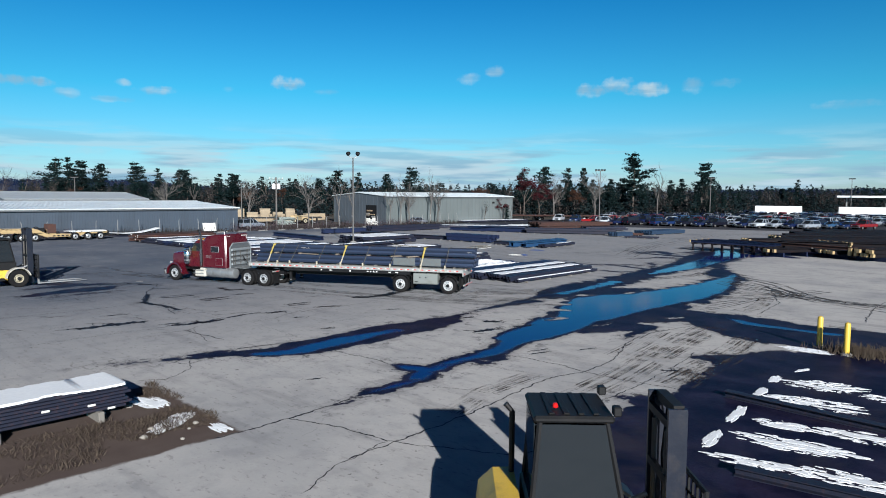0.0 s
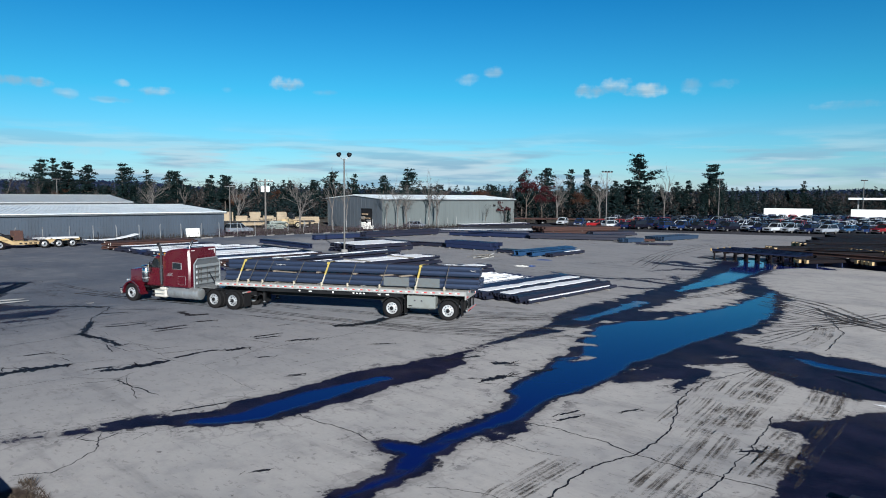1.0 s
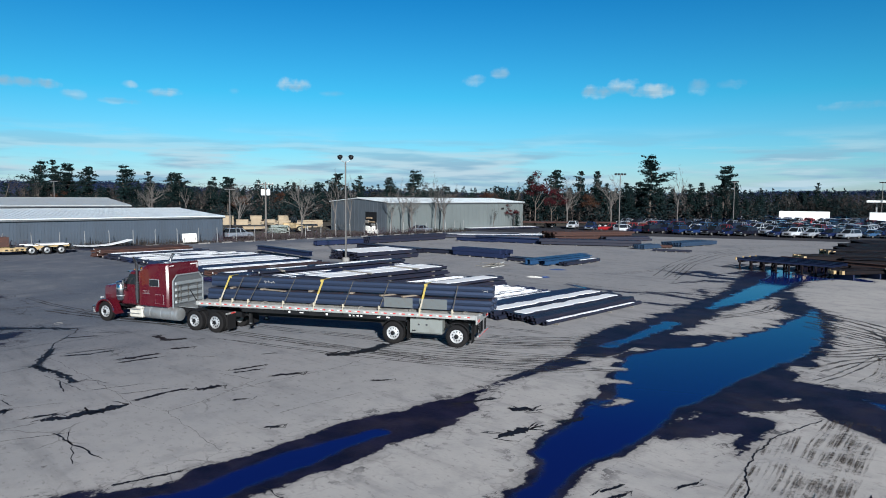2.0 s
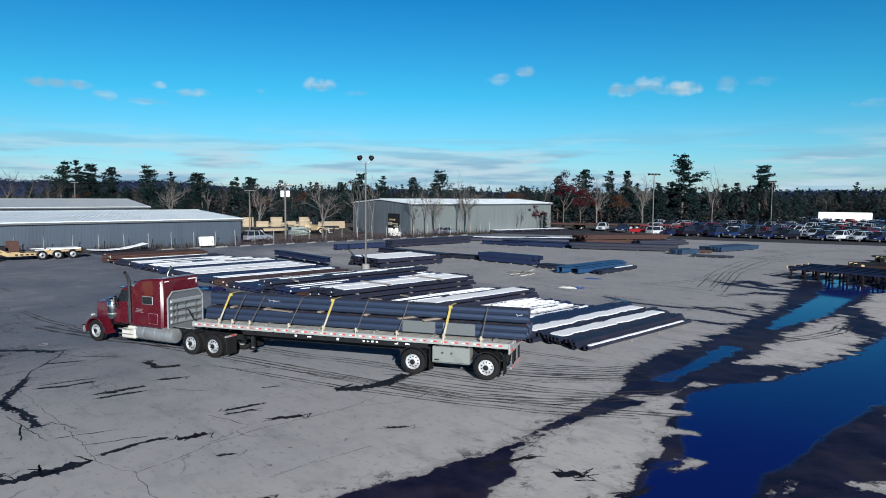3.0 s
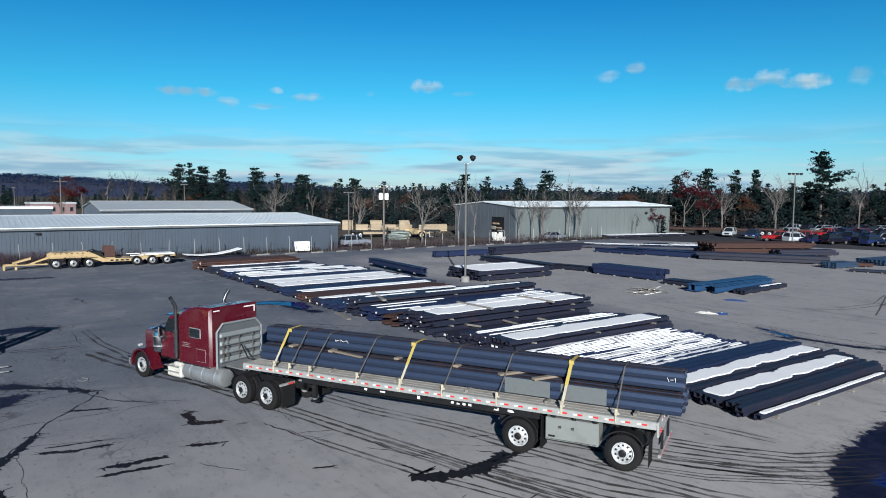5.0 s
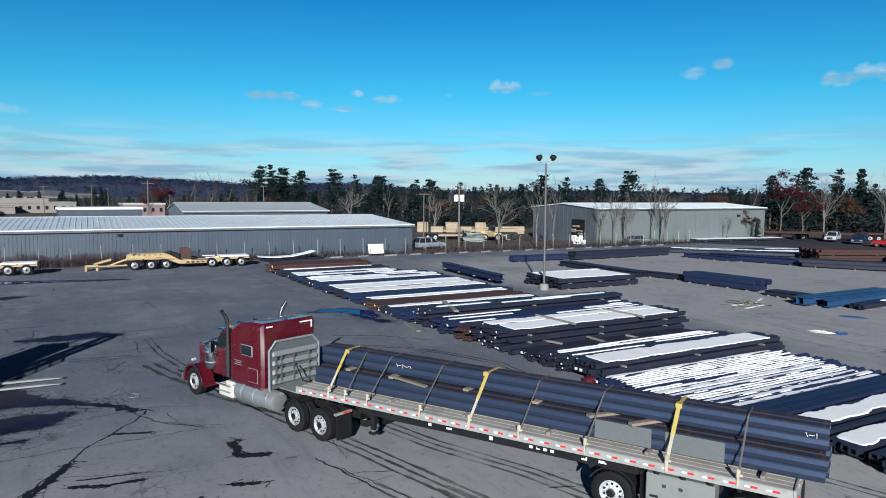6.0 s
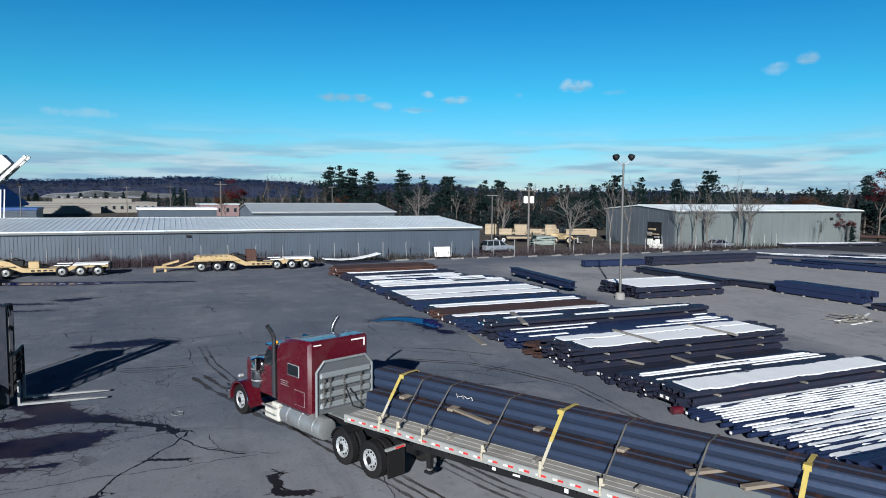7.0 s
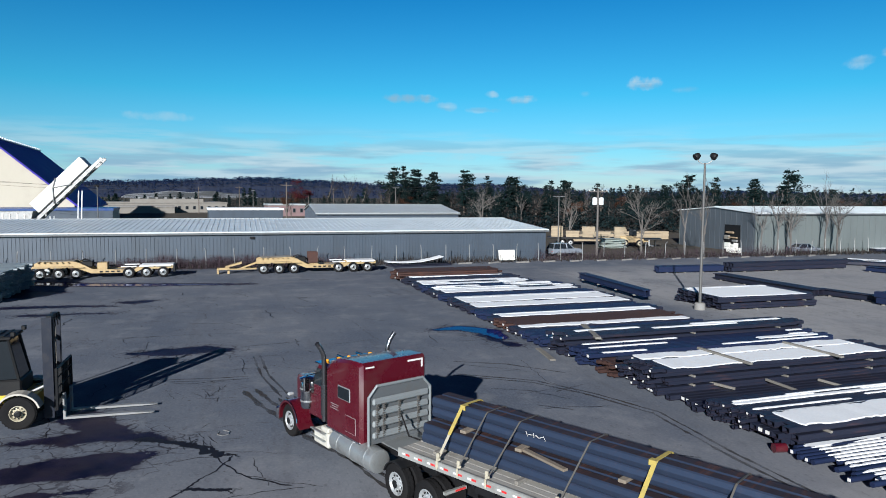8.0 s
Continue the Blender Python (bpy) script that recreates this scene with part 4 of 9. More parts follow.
track([(-29, 34.6), (-27.6, 35.4), (-25.9, 36.8), (-24.8, 39)], 3)
track([(-30.5, 29.0), (-27.5, 30.3), (-25.2, 31.8), (-23.6, 33.2)], 3, 0.4, 0.16)
track([(-33, 31.2), (-29.6, 32.6), (-27.2, 33.8), (-25.0, 35.9)], 2, 0.5, 0.2)
track([(-54.4, 30.6), (-53.2, 33), (-51, 35)], 1)
track([(-52.0, 30.0), (-50, 33.0), (-47.5, 34.6), (-44.8, 35.7), (-40.3, 35.6), (-37.0, 35.8), (-31, 36.4), (-27, 37.6)], 2)
track([(-58, 21.4), (-54, 21.7), (-50.5, 22.4)], 2)
# tracks that fan out of the water, and dirt dragged over the pale concrete
for pts, n, gap, w in (
    ([(-19.6, 54.0), (-17.6, 53.0), (-15.8, 51.6), (-13.1, 47.8), (-11.0, 46.0), (-6, 44.6)], 3, 0.75, 0.34), ([(-19.0, 51.6), (-17.2, 50.6), (-15.2, 49.6), (-12.8, 47.2), (-10, 46.0), (-6, 46)], 3, 0.6, 0.3),
    ([(-18.6, 50.0), (-16.6, 48.6), (-14.7, 47.6), (-12.8, 46.7), (-9, 46.4), (-4, 47)], 3, 0.5, 0.3), ([(-17.2, 46.7), (-15.8, 45.9), (-14.4, 46.4), (-12.4, 46.9)], 3, 0.5, 0.26),
    ([(-16.1, 42.6), (-15.2, 43.6), (-14.2, 45.6), (-13.1, 48.2), (-12.4, 51)], 3, 0.5, 0.24), ([(-15.2, 39.3), (-14.7, 41.9), (-13.8, 44.1), (-12.6, 46.6)], 2, 0.45, 0.2),
    ([(-14.2, 45.0), (-13.6, 44.3), (-13.1, 42.2), (-12.9, 40.5), (-13.0, 38.5)], 3, 0.3, 0.22), ([(-14.6, 37.5), (-14.3, 39.1), (-14.1, 41.5), (-14.0, 44.8)], 2, 0.3, 0.12), ([(-22.6, 56.0), (-22.2, 53.6), (-22.6, 51.0), (-23.4, 48.6)], 3, 0.35, 0.22),
    ([(-35.6, 65.7), (-40.1, 77.8), (-43.0, 89.4), (-44.4, 101.0), (-44.0, 111.9), (-40.8, 124.0)], 3, 0.9, 0.15), ([(-34.1, 63.9), (-39.3, 78.7), (-41.6, 91.1), (-41.6, 99.7), (-40.8, 105.3)], 2, 1.0, 0.14), ([(-40.6, 63.4), (-39.0, 66.4), (-38.6, 70.6), (-40.3, 76.4)], 2, 0.7, 0.12),
    ([(-54.2, 17.6), (-53.9, 19.6), (-53.9, 21.0)], 2, 0.4, 0.14), ([(-51.9, 21.0), (-49.8, 21.6), (-47.4, 22.5), (-45.5, 23.1), (-42.0, 24.9)], 2, 0.5, 0.3),
    ([(-12.2, 33.0), (-11.9, 30.0), (-11.3, 26.3), (-10.8, 23.5), (-10.5, 21.7), (-10.3, 20.0), (-9.9, 17.5)], 3, 0.5, 0.24), ([(-9.9, 32.1), (-9.5, 29.7), (-9.2, 26.8), (-9.1, 25.3), (-8.9, 22.4)], 3, 0.4, 0.3), ([(-9.0, 25.0), (-8.8, 23.2)], 4, 0.3, 0.26),
    ([(-11.9, 33.3), (-11.5, 29.9), (-11.1, 26.5), (-10.9, 24.6)], 3, 0.35, 0.2), ([(-12.6, 20.4), (-12.4, 17.6), (-11.6, 15.2)], 2, 0.5, 0.22), ([(-13.4, 31.0), (-12.6, 27.0), (-12.2, 24.4)], 2, 0.6, 0.2),
    ([(-35.0, 25.4), (-31, 26.8), (-27, 28.6), (-24, 30.2), (-21.5, 32.2)], 2, 0.26, 0.12), ([(-34, 27.0), (-30.4, 28.2), (-26.6, 29.6), (-22.6, 32.0), (-20.4, 33.6)], 2, 0.3, 0.13), ([(-29, 31.5), (-26.5, 33.3), (-24.6, 35.6), (-23.4, 38.2)], 3, 0.2, 0.09),
):
    track(pts, n, gap, w, "dirt" if w > 0.15 and pts[0][0] > -14.3 else "track")

# ---- the lorry ----
TRACTOR = pose(-39.87, 25.97, 0, 0, 0, -158.0)
TRAILER = pose(-30.04, 31.92, 0, 0, 0, -149.6)


def tyre_geo(r, w, fat=1.0):
    h, q = w / 2, 0.58 * fat
    g = Geo().lathe([(r * q, -h * 0.8), (r * 0.72, -h), (r * 0.93, -h * 0.95), (r, -h * 0.72), (r, h * 0.72), (r * 0.93, h * 0.95), (r * 0.72, h), (r * q, h * 0.8), (r * q - 0.005, 0), (r * q, -h * 0.8)], 28, caps=False)
    for i in range(28):  # tread blocks
        t = 2 * math.pi * (i + 0.5) / 28
        for s in (-0.5, 0.5):
            g.at(Matrix.Rotation(t, 4, "Y")).box(r - 0.01, r + 0.012, h * (s - 0.28), h * (s + 0.28), -0.03, 0.03)
    return g.at(Matrix.Identity(4))


def rim_geo(r, w, out, holes=10):
    """A disc wheel: rim lip, dished disc, hub and nuts; out: the side (+1/-1) that its face is on."""
    o = out
    g = Geo().lathe([(r * 0.55, -w * 0.4 * o), (r * 0.6, -w * 0.4 * o), (r * 0.6, w * 0.44 * o), (r * 0.56, w * 0.46 * o), (r * 0.53, w * 0.36 * o), (r * 0.47, w * 0.16 * o), (r * 0.26, w * 0.3 * o), (r * 0.22, w * 0.34 * o), (r * 0.2, w * 0.58 * o), (r * 0.1, w * 0.64 * o)], 24)
    for i in range(holes):
        t = 2 * math.pi * i / holes
        c, s = math.cos(t), math.sin(t)
        g.tube([(r * 0.3 * c, w * 0.28 * o, r * 0.3 * s), (r * 0.3 * c, w * 0.4 * o, r * 0.3 * s)], 0.018, 6)
    return g


TYRE, RIM, HUB = {}, {}, {}


def wheel(parent, x, y, r=0.52, w=0.28, out=1, rim="rim_silver", fat=1.0):
    small = r < 0.4
    if (r, w, fat) not in TYRE:
        if small:
            TYRE[r, w, fat] = Geo().lathe([(r * 0.58, -w * 0.4), (r * 0.93, -w * 0.48), (r, -w * 0.36), (r, w * 0.36), (r * 0.93, w * 0.48), (r * 0.58, w * 0.4)], 18).mesh("tyre", M["rubber"], True)
        else:
            TYRE[r, w, fat] = tyre_geo(r, w, fat).mesh("tyre", M["rubber"], True)
    if small and (r, w, out, rim) not in RIM:
        RIM[r, w, out, rim] = Geo().lathe([(r * 0.62, w * 0.36 * out), (r * 0.6, w * 0.47 * out), (r * 0.45, w * 0.4 * out), (r * 0.14, w * 0.44 * out)], 14).mesh("rim", M[rim], True)
    if (r, w, out, rim) not in RIM:
        g = rim_geo(r, w, out)
        n0 = len(g.f)
        for i in range(10):  # dark hand holes round the disc
            g.at(Matrix.Rotation(2 * math.pi * (i + 0.5) / 10, 4, "Y")).box(r * 0.36, r * 0.45, out * w * 0.22 - 0.02, out * w * 0.22 + 0.022, -r * 0.05, r * 0.05)
        me = g.mesh("rim", M[rim], True)
        me.materials.append(M["black_frame"])
        for p in list(me.polygons)[n0:]:
            p.material_index = 1
        RIM[r, w, out, rim] = me
    t = part("wheel", TYRE[r, w, fat], None, parent, "black rubber tyre", m=pose(x, y, r))
    rm = part("rim", RIM[r, w, out, rim], None, t, "pale steel disc rim", m=Matrix.Diagonal((fat, 1, fat, 1)))
    if (r, w, out) not in HUB:
        g = Geo()
        g.lathe([(r * 0.205, w * 0.5 * out), (r * 0.205, w * 0.6 * out), (r * 0.12, w * 0.66 * out)], 16)
        HUB[r, w, out] = g.mesh("hub", M["black_frame"])
    if r > 0.4:
        h_ = part("hub", HUB[r, w, out], None, t, "dark greasy hub")
    return t


def side_loft(profile, ys, insets):
    """A side outline (x, z) lofted across the width with rounded shoulders."""
    cx = sum(p[0] for p in profile) / len(profile)
    cz = sum(p[1] for p in profile) / len(profile)
    rings = []
    for y, i in zip(ys, insets):
        rings.append([(px - math.copysign(min(i, abs(px - cx)), px - cx), y, pz - math.copysign(min(i, abs(pz - cz)), pz - cz)) for px, pz in profile])
    return Geo().loft(rings)


def build_tractor():
    T = thing("semi_tractor", "dark red long-nose semi tractor with sleeper and twin exhaust stacks", "truck", TRACTOR)
    SX = 7.02
    for s in (-1, 1):
        g = Geo().prism([(-1.9, 0.78), (7.7, 0.78), (7.7, 1.02), (-1.9, 1.02)], s * 0.4, s * 0.48)
        part("frame_rail", g, M["black_frame"], T)
        wheel(T, SX, s * 1.05, 0.53, 0.3, s)
        for x in (0.67, -0.67):
            wheel(T, x, s * 1.08, 0.52, 0.27, s)
            wheel(T, x, s * 0.76, 0.52, 0.27, s)
        # front fender: an arched sheet over the wheel
        out = [(SX + 0.68 * math.cos(radians(a)), 0.53 + 0.7 * math.sin(radians(a))) for a in range(-8, 181, 12)]
        out += [(SX - 0.9, 0.45), (SX - 0.86, 0.45)] + [(SX + 0.62 * math.cos(radians(a)), 0.53 + 0.62 * math.sin(radians(a))) for a in range(176, -9, -12)]
        part("fender", Geo().prism(out, s * 0.72, s * 1.25), M["red_paint"], T, smooth=True)
        part("fender_trim", Geo().tube([(SX + 0.7 * math.cos(radians(a)), s * 1.25, 0.53 + 0.7 * math.sin(radians(a))) for a in range(-8, 181, 12)], 0.02, 6), M["chrome"], T)
        g = Geo().cbox(SX + 0.6, SX + 0.74, s * 0.8 - 0.11, s * 0.8 + 0.11, 1.16, 1.28, 0.04)
        part("headlight", g, M["lamp_lens"], T, "clear twin headlight pod")
        # exhaust: shield, pipe, curved tip
        st = part("exhaust_pipe", Geo().tube([(4.62, s * 1.16, 1.15), (4.62, s * 1.16, 3.05), (4.61, s * 1.18, 3.22), (4.6, s * 1.27, 3.42), (4.58, s * 1.42, 3.62)], 0.075, 12), M["exhaust_steel"], T, "dark steel exhaust pipe with a curved tip", True)
        part("heat_shield", Geo().tube([(4.62, s * 1.16, 1.35), (4.62, s * 1.16, 2.3)], 0.1, 12), M["exhaust_steel"], st)
        part("bracket", Geo().box(4.58, 4.66, s * 1.0 - 0.15, s * 1.0 + 0.15, 2.6, 2.64), M["black_frame"], st)
        ac = part("air_cleaner", Geo().lathe([(0.05, 1.18), (0.16, 1.22), (0.2, 1.3), (0.2, 2.02), (0.17, 2.1), (0.22, 2.12), (0.22, 2.2), (0.05, 2.26)], 20, "z"), M["chrome"], T, "chrome air cleaner canister", True, pose(5.95, s * 1.02, 0) @ Matrix.Diagonal((1.25, 1.25, 1.0, 1.0)))
        for z in (1.45, 1.85):
            part("clamp_band", Geo().lathe([(0.205, z), (0.212, z + 0.005), (0.212, z + 0.045), (0.205, z + 0.05)], 20, "z"), M["aluminium"], ac)
        tk = part("fuel_tank", Geo().lathe([(0.24, 1.75), (0.33, 1.78), (0.345, 1.83), (0.345, 4.02), (0.33, 4.07), (0.24, 4.1)], 24, "x"), M["aluminium"], T, "polished aluminium fuel tank", True, pose(0, s * 0.98, 0.72))
        for x in (2.1, 2.85, 3.6):
            part("tank_strap", Geo().lathe([(0.347, x), (0.355, x + 0.005), (0.355, x + 0.065), (0.347, x + 0.07)], 24, "x"), M["aluminium"], tk)
        part("running_board", Geo().cbox(4.72, 5.3, s * 0.98 - 0.28, s * 0.98 + 0.28, 0.42, 0.5, 0.02).cbox(4.72, 5.3, s * 0.98 - 0.24, s * 0.98 + 0.24, 0.74, 0.8, 0.02), M["black_frame"], T)
        part("step_box", Geo().cbox(4.18, 5.1, s * 0.98 - 0.3, s * 0.98 + 0.3, 0.4, 0.86, 0.05).cbox(4.25, 4.7, s * 0.98 - 0.28, s * 0.98 + 0.26, 0.86, 1.0, 0.03), M["cream_box"], T, "cream battery and step box")
        for z in (0.6, 0.82):
            part("step", Geo().box(4.3, 5.2, s * 1.3 - 0.05, s * 1.3 + 0.05, z, z + 0.03), M["aluminium"], T)
        mi = part("mirror", Geo().cbox(5.28, 5.38, s * 1.4 - 0.1, s * 1.4 + 0.1, 1.95, 2.42, 0.03), M["chrome"], T)
        part("mirror_arm", Geo().tube([(5.3, s * 1.02, 2.5), (5.32, s * 1.4, 2.46), (5.32, s * 1.4, 1.9), (5.3, s * 1.02, 1.8)], 0.018, 6), M["chrome"], mi)
        part("mud_flap", Geo().cbox(-1.52, -1.49, s * 0.92 - 0.31, s * 0.92 + 0.31, 0.22, 0.98, 0.01), M["rubber"], T)
        part("flap_bar", Geo().box(-1.5, -1.42, s * 0.92 - 0.34, s * 0.92 + 0.34, 0.99, 1.06), M["deck_rail"], T)
        part("marker", Geo().box(-1.51, -1.503, s * 0.92 - 0.3, s * 0.92 + 0.02, 1.0, 1.05), M["red_mark"], T)
        # half fender ahead of the drive wheels
        out = [(0.67 + 0.6 * math.cos(radians(a)), 0.52 + 0.6 * math.sin(radians(a))) for a in range(20, 121, 10)] + [(0.67 + 0.56 * math.cos(radians(a)), 0.52 + 0.56 * math.sin(radians(a))) for a in range(120, 19, -10)]
        part("quarter_fender", Geo().prism(out, s * 0.62, s * 1.22), M["black_frame"], T, smooth=True)
    # bonnet: ring sections from grille to cowl
    rings = []
    for x, hw, zb, zt, r in ((7.78, 0.5, 0.95, 1.86, 0.14), (7.6, 0.53, 0.95, 1.92, 0.16), (6.8, 0.62, 1.0, 2.02, 0.18), (5.75, 0.8, 1.0, 2.12, 0.2)):
        ring = [(x, -hw, zb), (x, -hw, zt - r), (x, -hw + r * 0.3, zt - r * 0.3), (x, -hw + r, zt), (x, hw - r, zt), (x, hw - r * 0.3, zt - r * 0.3), (x, hw, zt - r), (x, hw, zb)]
        rings.append(ring)
    part("bonnet", Geo().loft(rings), M["red_paint"], T, "dark red bonnet", True)
    gr = part("grille", Geo().cbox(7.76, 7.86, -0.47, 0.47, 0.95, 1.84, 0.05), M["chrome"], T, "chrome grille surround")
    for i in range(9):
        y = -0.36 + i * 0.09
        part("bar", Geo().box(7.86, 7.875, y - 0.02, y + 0.02, 1.02, 1.76), M["black_frame"], gr)
    part("bumper", Geo().cbox(7.86, 8.02, -1.22, 1.22, 0.36, 0.78, 0.05), M["chrome"], T, "wide chrome front bumper")
    # cab
    cab = [(5.95, 1.0), (5.78, 2.1), (5.3, 2.78), (5.1, 2.88), (4.5, 2.9), (4.5, 1.0)]
    C = part("cab", side_loft(cab, (-1.04, -0.95, 0.95, 1.04), (0.08, 0.0, 0.0, 0.08)), M["red_paint"], T, "dark red cab", True)
    part("windscreen", Geo().add([(5.72, -0.9, 2.17), (5.72, 0.9, 2.17), (5.36, 0.86, 2.71), (5.36, -0.86, 2.71), (5.77, -0.9, 2.19), (5.77, 0.9, 2.19), (5.41, 0.86, 2.73), (5.41, -0.86, 2.73)],
                                 [(0, 1, 2, 3), (4, 7, 6, 5), (0, 4, 5, 1), (1, 5, 6, 2), (2, 6, 7, 3), (3, 7, 4, 0)]), M["glass"], C)
    part("sun_visor", Geo().cbox(5.3, 5.62, -0.95, 0.95, 2.76, 2.8, 0.01), M["chrome"], C)
    for s in (-1, 1):
        part("door_window", Geo().prism([(5.6, 2.12), (5.28, 2.68), (4.72, 2.68), (4.72, 2.12)], s * 1.03, s * 1.05), M["glass"], C)
        part("door_seam", Geo().box(4.62, 4.64, s * 1.042 - 0.004, s * 1.042 + 0.004, 1.08, 2.75), M["black_frame"], C)
        part("door_handle", Geo().cbox(4.74, 4.9, s * 1.05 - 0.02, s * 1.05 + 0.02, 1.85, 1.9, 0.01), M["chrome"], C)
    for i in range(5):
        part("roof_marker", Geo().cbox(5.0, 5.16, -0.8 + 0.4 * i - 0.05, -0.8 + 0.4 * i + 0.05, 2.87, 2.95, 0.03), M["lamp_amber"], C, "amber roof marker lamp")
    for s in (-0.35, 0.35):
        part("horn", Geo().tube([(5.2, s, 2.97), (4.6, s, 2.99)], 0.05, 8, r1=0.03), M["chrome"], C)
    # sleeper
    sl = [(4.5, 0.95), (4.5, 2.88), (4.25, 3.12), (3.9, 3.24), (3.2, 3.33), (2.55, 3.36), (2.47, 3.3), (2.47, 0.95)]
    S = part("sleeper", side_loft(sl, (-1.17, -1.07, 1.07, 1.17), (0.09, 0.0, 0.0, 0.09)), M["red_paint"], T, "dark red high-roof sleeper", True)
    for s in (-1, 1):
        w = part("sleeper_window", Geo().cbox(3.05, 3.75, s * 1.17 - 0.02, s * 1.17 + 0.02, 2.1, 2.5, 0.02), M["rack_alu"], S, "dark window in a chrome frame")
        part("pane", Geo().cbox(3.075, 3.725, s * 1.185 - 0.012, s * 1.185 + 0.012, 2.125, 2.475, 0.01), M["glass"], w)
        hatch = part("hatch", Geo().cbox(2.75, 3.35, s * 1.17 - 0.006, s * 1.17 + 0.006, 1.2, 1.7, 0.005), M["galvanised"], S, "luggage hatch with a thin bright rim")
        part("hatch_door", Geo().cbox(2.764, 3.336, s * 1.174 - 0.008, s * 1.174 + 0.008, 1.214, 1.686, 0.005), M["red_paint"], hatch)
        for q, (a, b) in enumerate(((3.72, 4.2), (3.78, 4.14), (3.7, 4.22))):
            part("door_mark", Geo().box(a, b, s * 1.171 - 0.003, s * 1.171 + 0.003, 1.84 - q * 0.07, 1.862 - q * 0.07), M["galvanised"], S)
        part("sill_trim", Geo().box(2.5, 4.5, s * 1.165 - 0.006, s * 1.165 + 0.006, 0.99, 1.06), M["chrome"], S)
    part("corner_mark", Geo().box(2.455, 2.468, -1.0, -0.45, 3.2, 3.25).box(2.455, 2.468, -1.0, -0.95, 2.98, 3.2), M["white_mark"], S)
    part("corner_mark", Geo().box(2.455, 2.468, 0.72, 1.0, 3.2, 3.24), M["white_mark"], S)
    # headache rack behind the sleeper
    R = part("headache_rack", Geo().prism([(-1.05, 1.08), (-1.05, 2.45), (-0.8, 2.72), (0.8, 2.72), (1.05, 2.45), (1.05, 1.08)], 1.95, 2.0, "x"), M["rack_dark"], T, "dull aluminium headache rack hung with chains")
    part("rack_frame", Geo().tube([(1.93, -1.08, 1.05), (1.93, -1.08, 2.46), (1.93, -0.81, 2.76), (1.93, 0.81, 2.76), (1.93, 1.08, 2.46), (1.93, 1.08, 1.05)], 0.045, 8), M["rack_alu"], R)
    for z in (1.35, 1.68, 2.0, 2.32):
        part("rib", Geo().cbox(1.83, 1.95, -0.98, 0.98, z - 0.1, z + 0.1, 0.05), M["rack_alu"], R)
    for y in (-0.62, 0.05, 0.58, 0.8):
        for q in range(2):
            g = Geo()
            for i in range(16):
                z = 2.25 - i * 0.06
                g.cbox(1.83 - q * 0.03, 1.865 - q * 0.03, y + q * 0.07 - (0.02 if i % 2 else 0.035), y + q * 0.07 + (0.02 if i % 2 else 0.035), z - 0.04, z, 0.01)
            part("chain", g, M["strap_grey"], R)
    R.matrix_basis = pose(0.26, 0, -0.02)
    part("deck_plate", Geo().cbox(0.9, 2.3, -0.62, 0.62, 1.03, 1.07, 0.01), M["aluminium"], T)
    part("fifth_wheel", Geo().cbox(-0.45, 0.5, -0.48, 0.48, 1.06, 1.2, 0.05), M["black_frame"], T)
    part("axle", Geo().tube([(0.67, -0.7, 0.52), (0.67, 0.7, 0.52)], 0.09, 10), M["black_frame"], T)
    part("axle", Geo().tube([(-0.67, -0.7, 0.52), (-0.67, 0.7, 0.52)], 0.09, 10), M["black_frame"], T)
    part("axle", Geo().tube([(SX, -0.9, 0.5), (SX, 0.9, 0.5)], 0.07, 10), M["black_frame"], T)
    part("air_lines", Geo().tube([(1.85, 0.2, 1.9), (1.4, 0.25, 1.4), (1.0, 0.1, 1.35), (0.8, 0.0, 1.6)], 0.025, 6), M["rubber"], T)
    part("rear_crossmember", Geo().box(-1.9, -1.8, -0.48, 0.48, 0.8, 1.0), M["black_frame"], T)


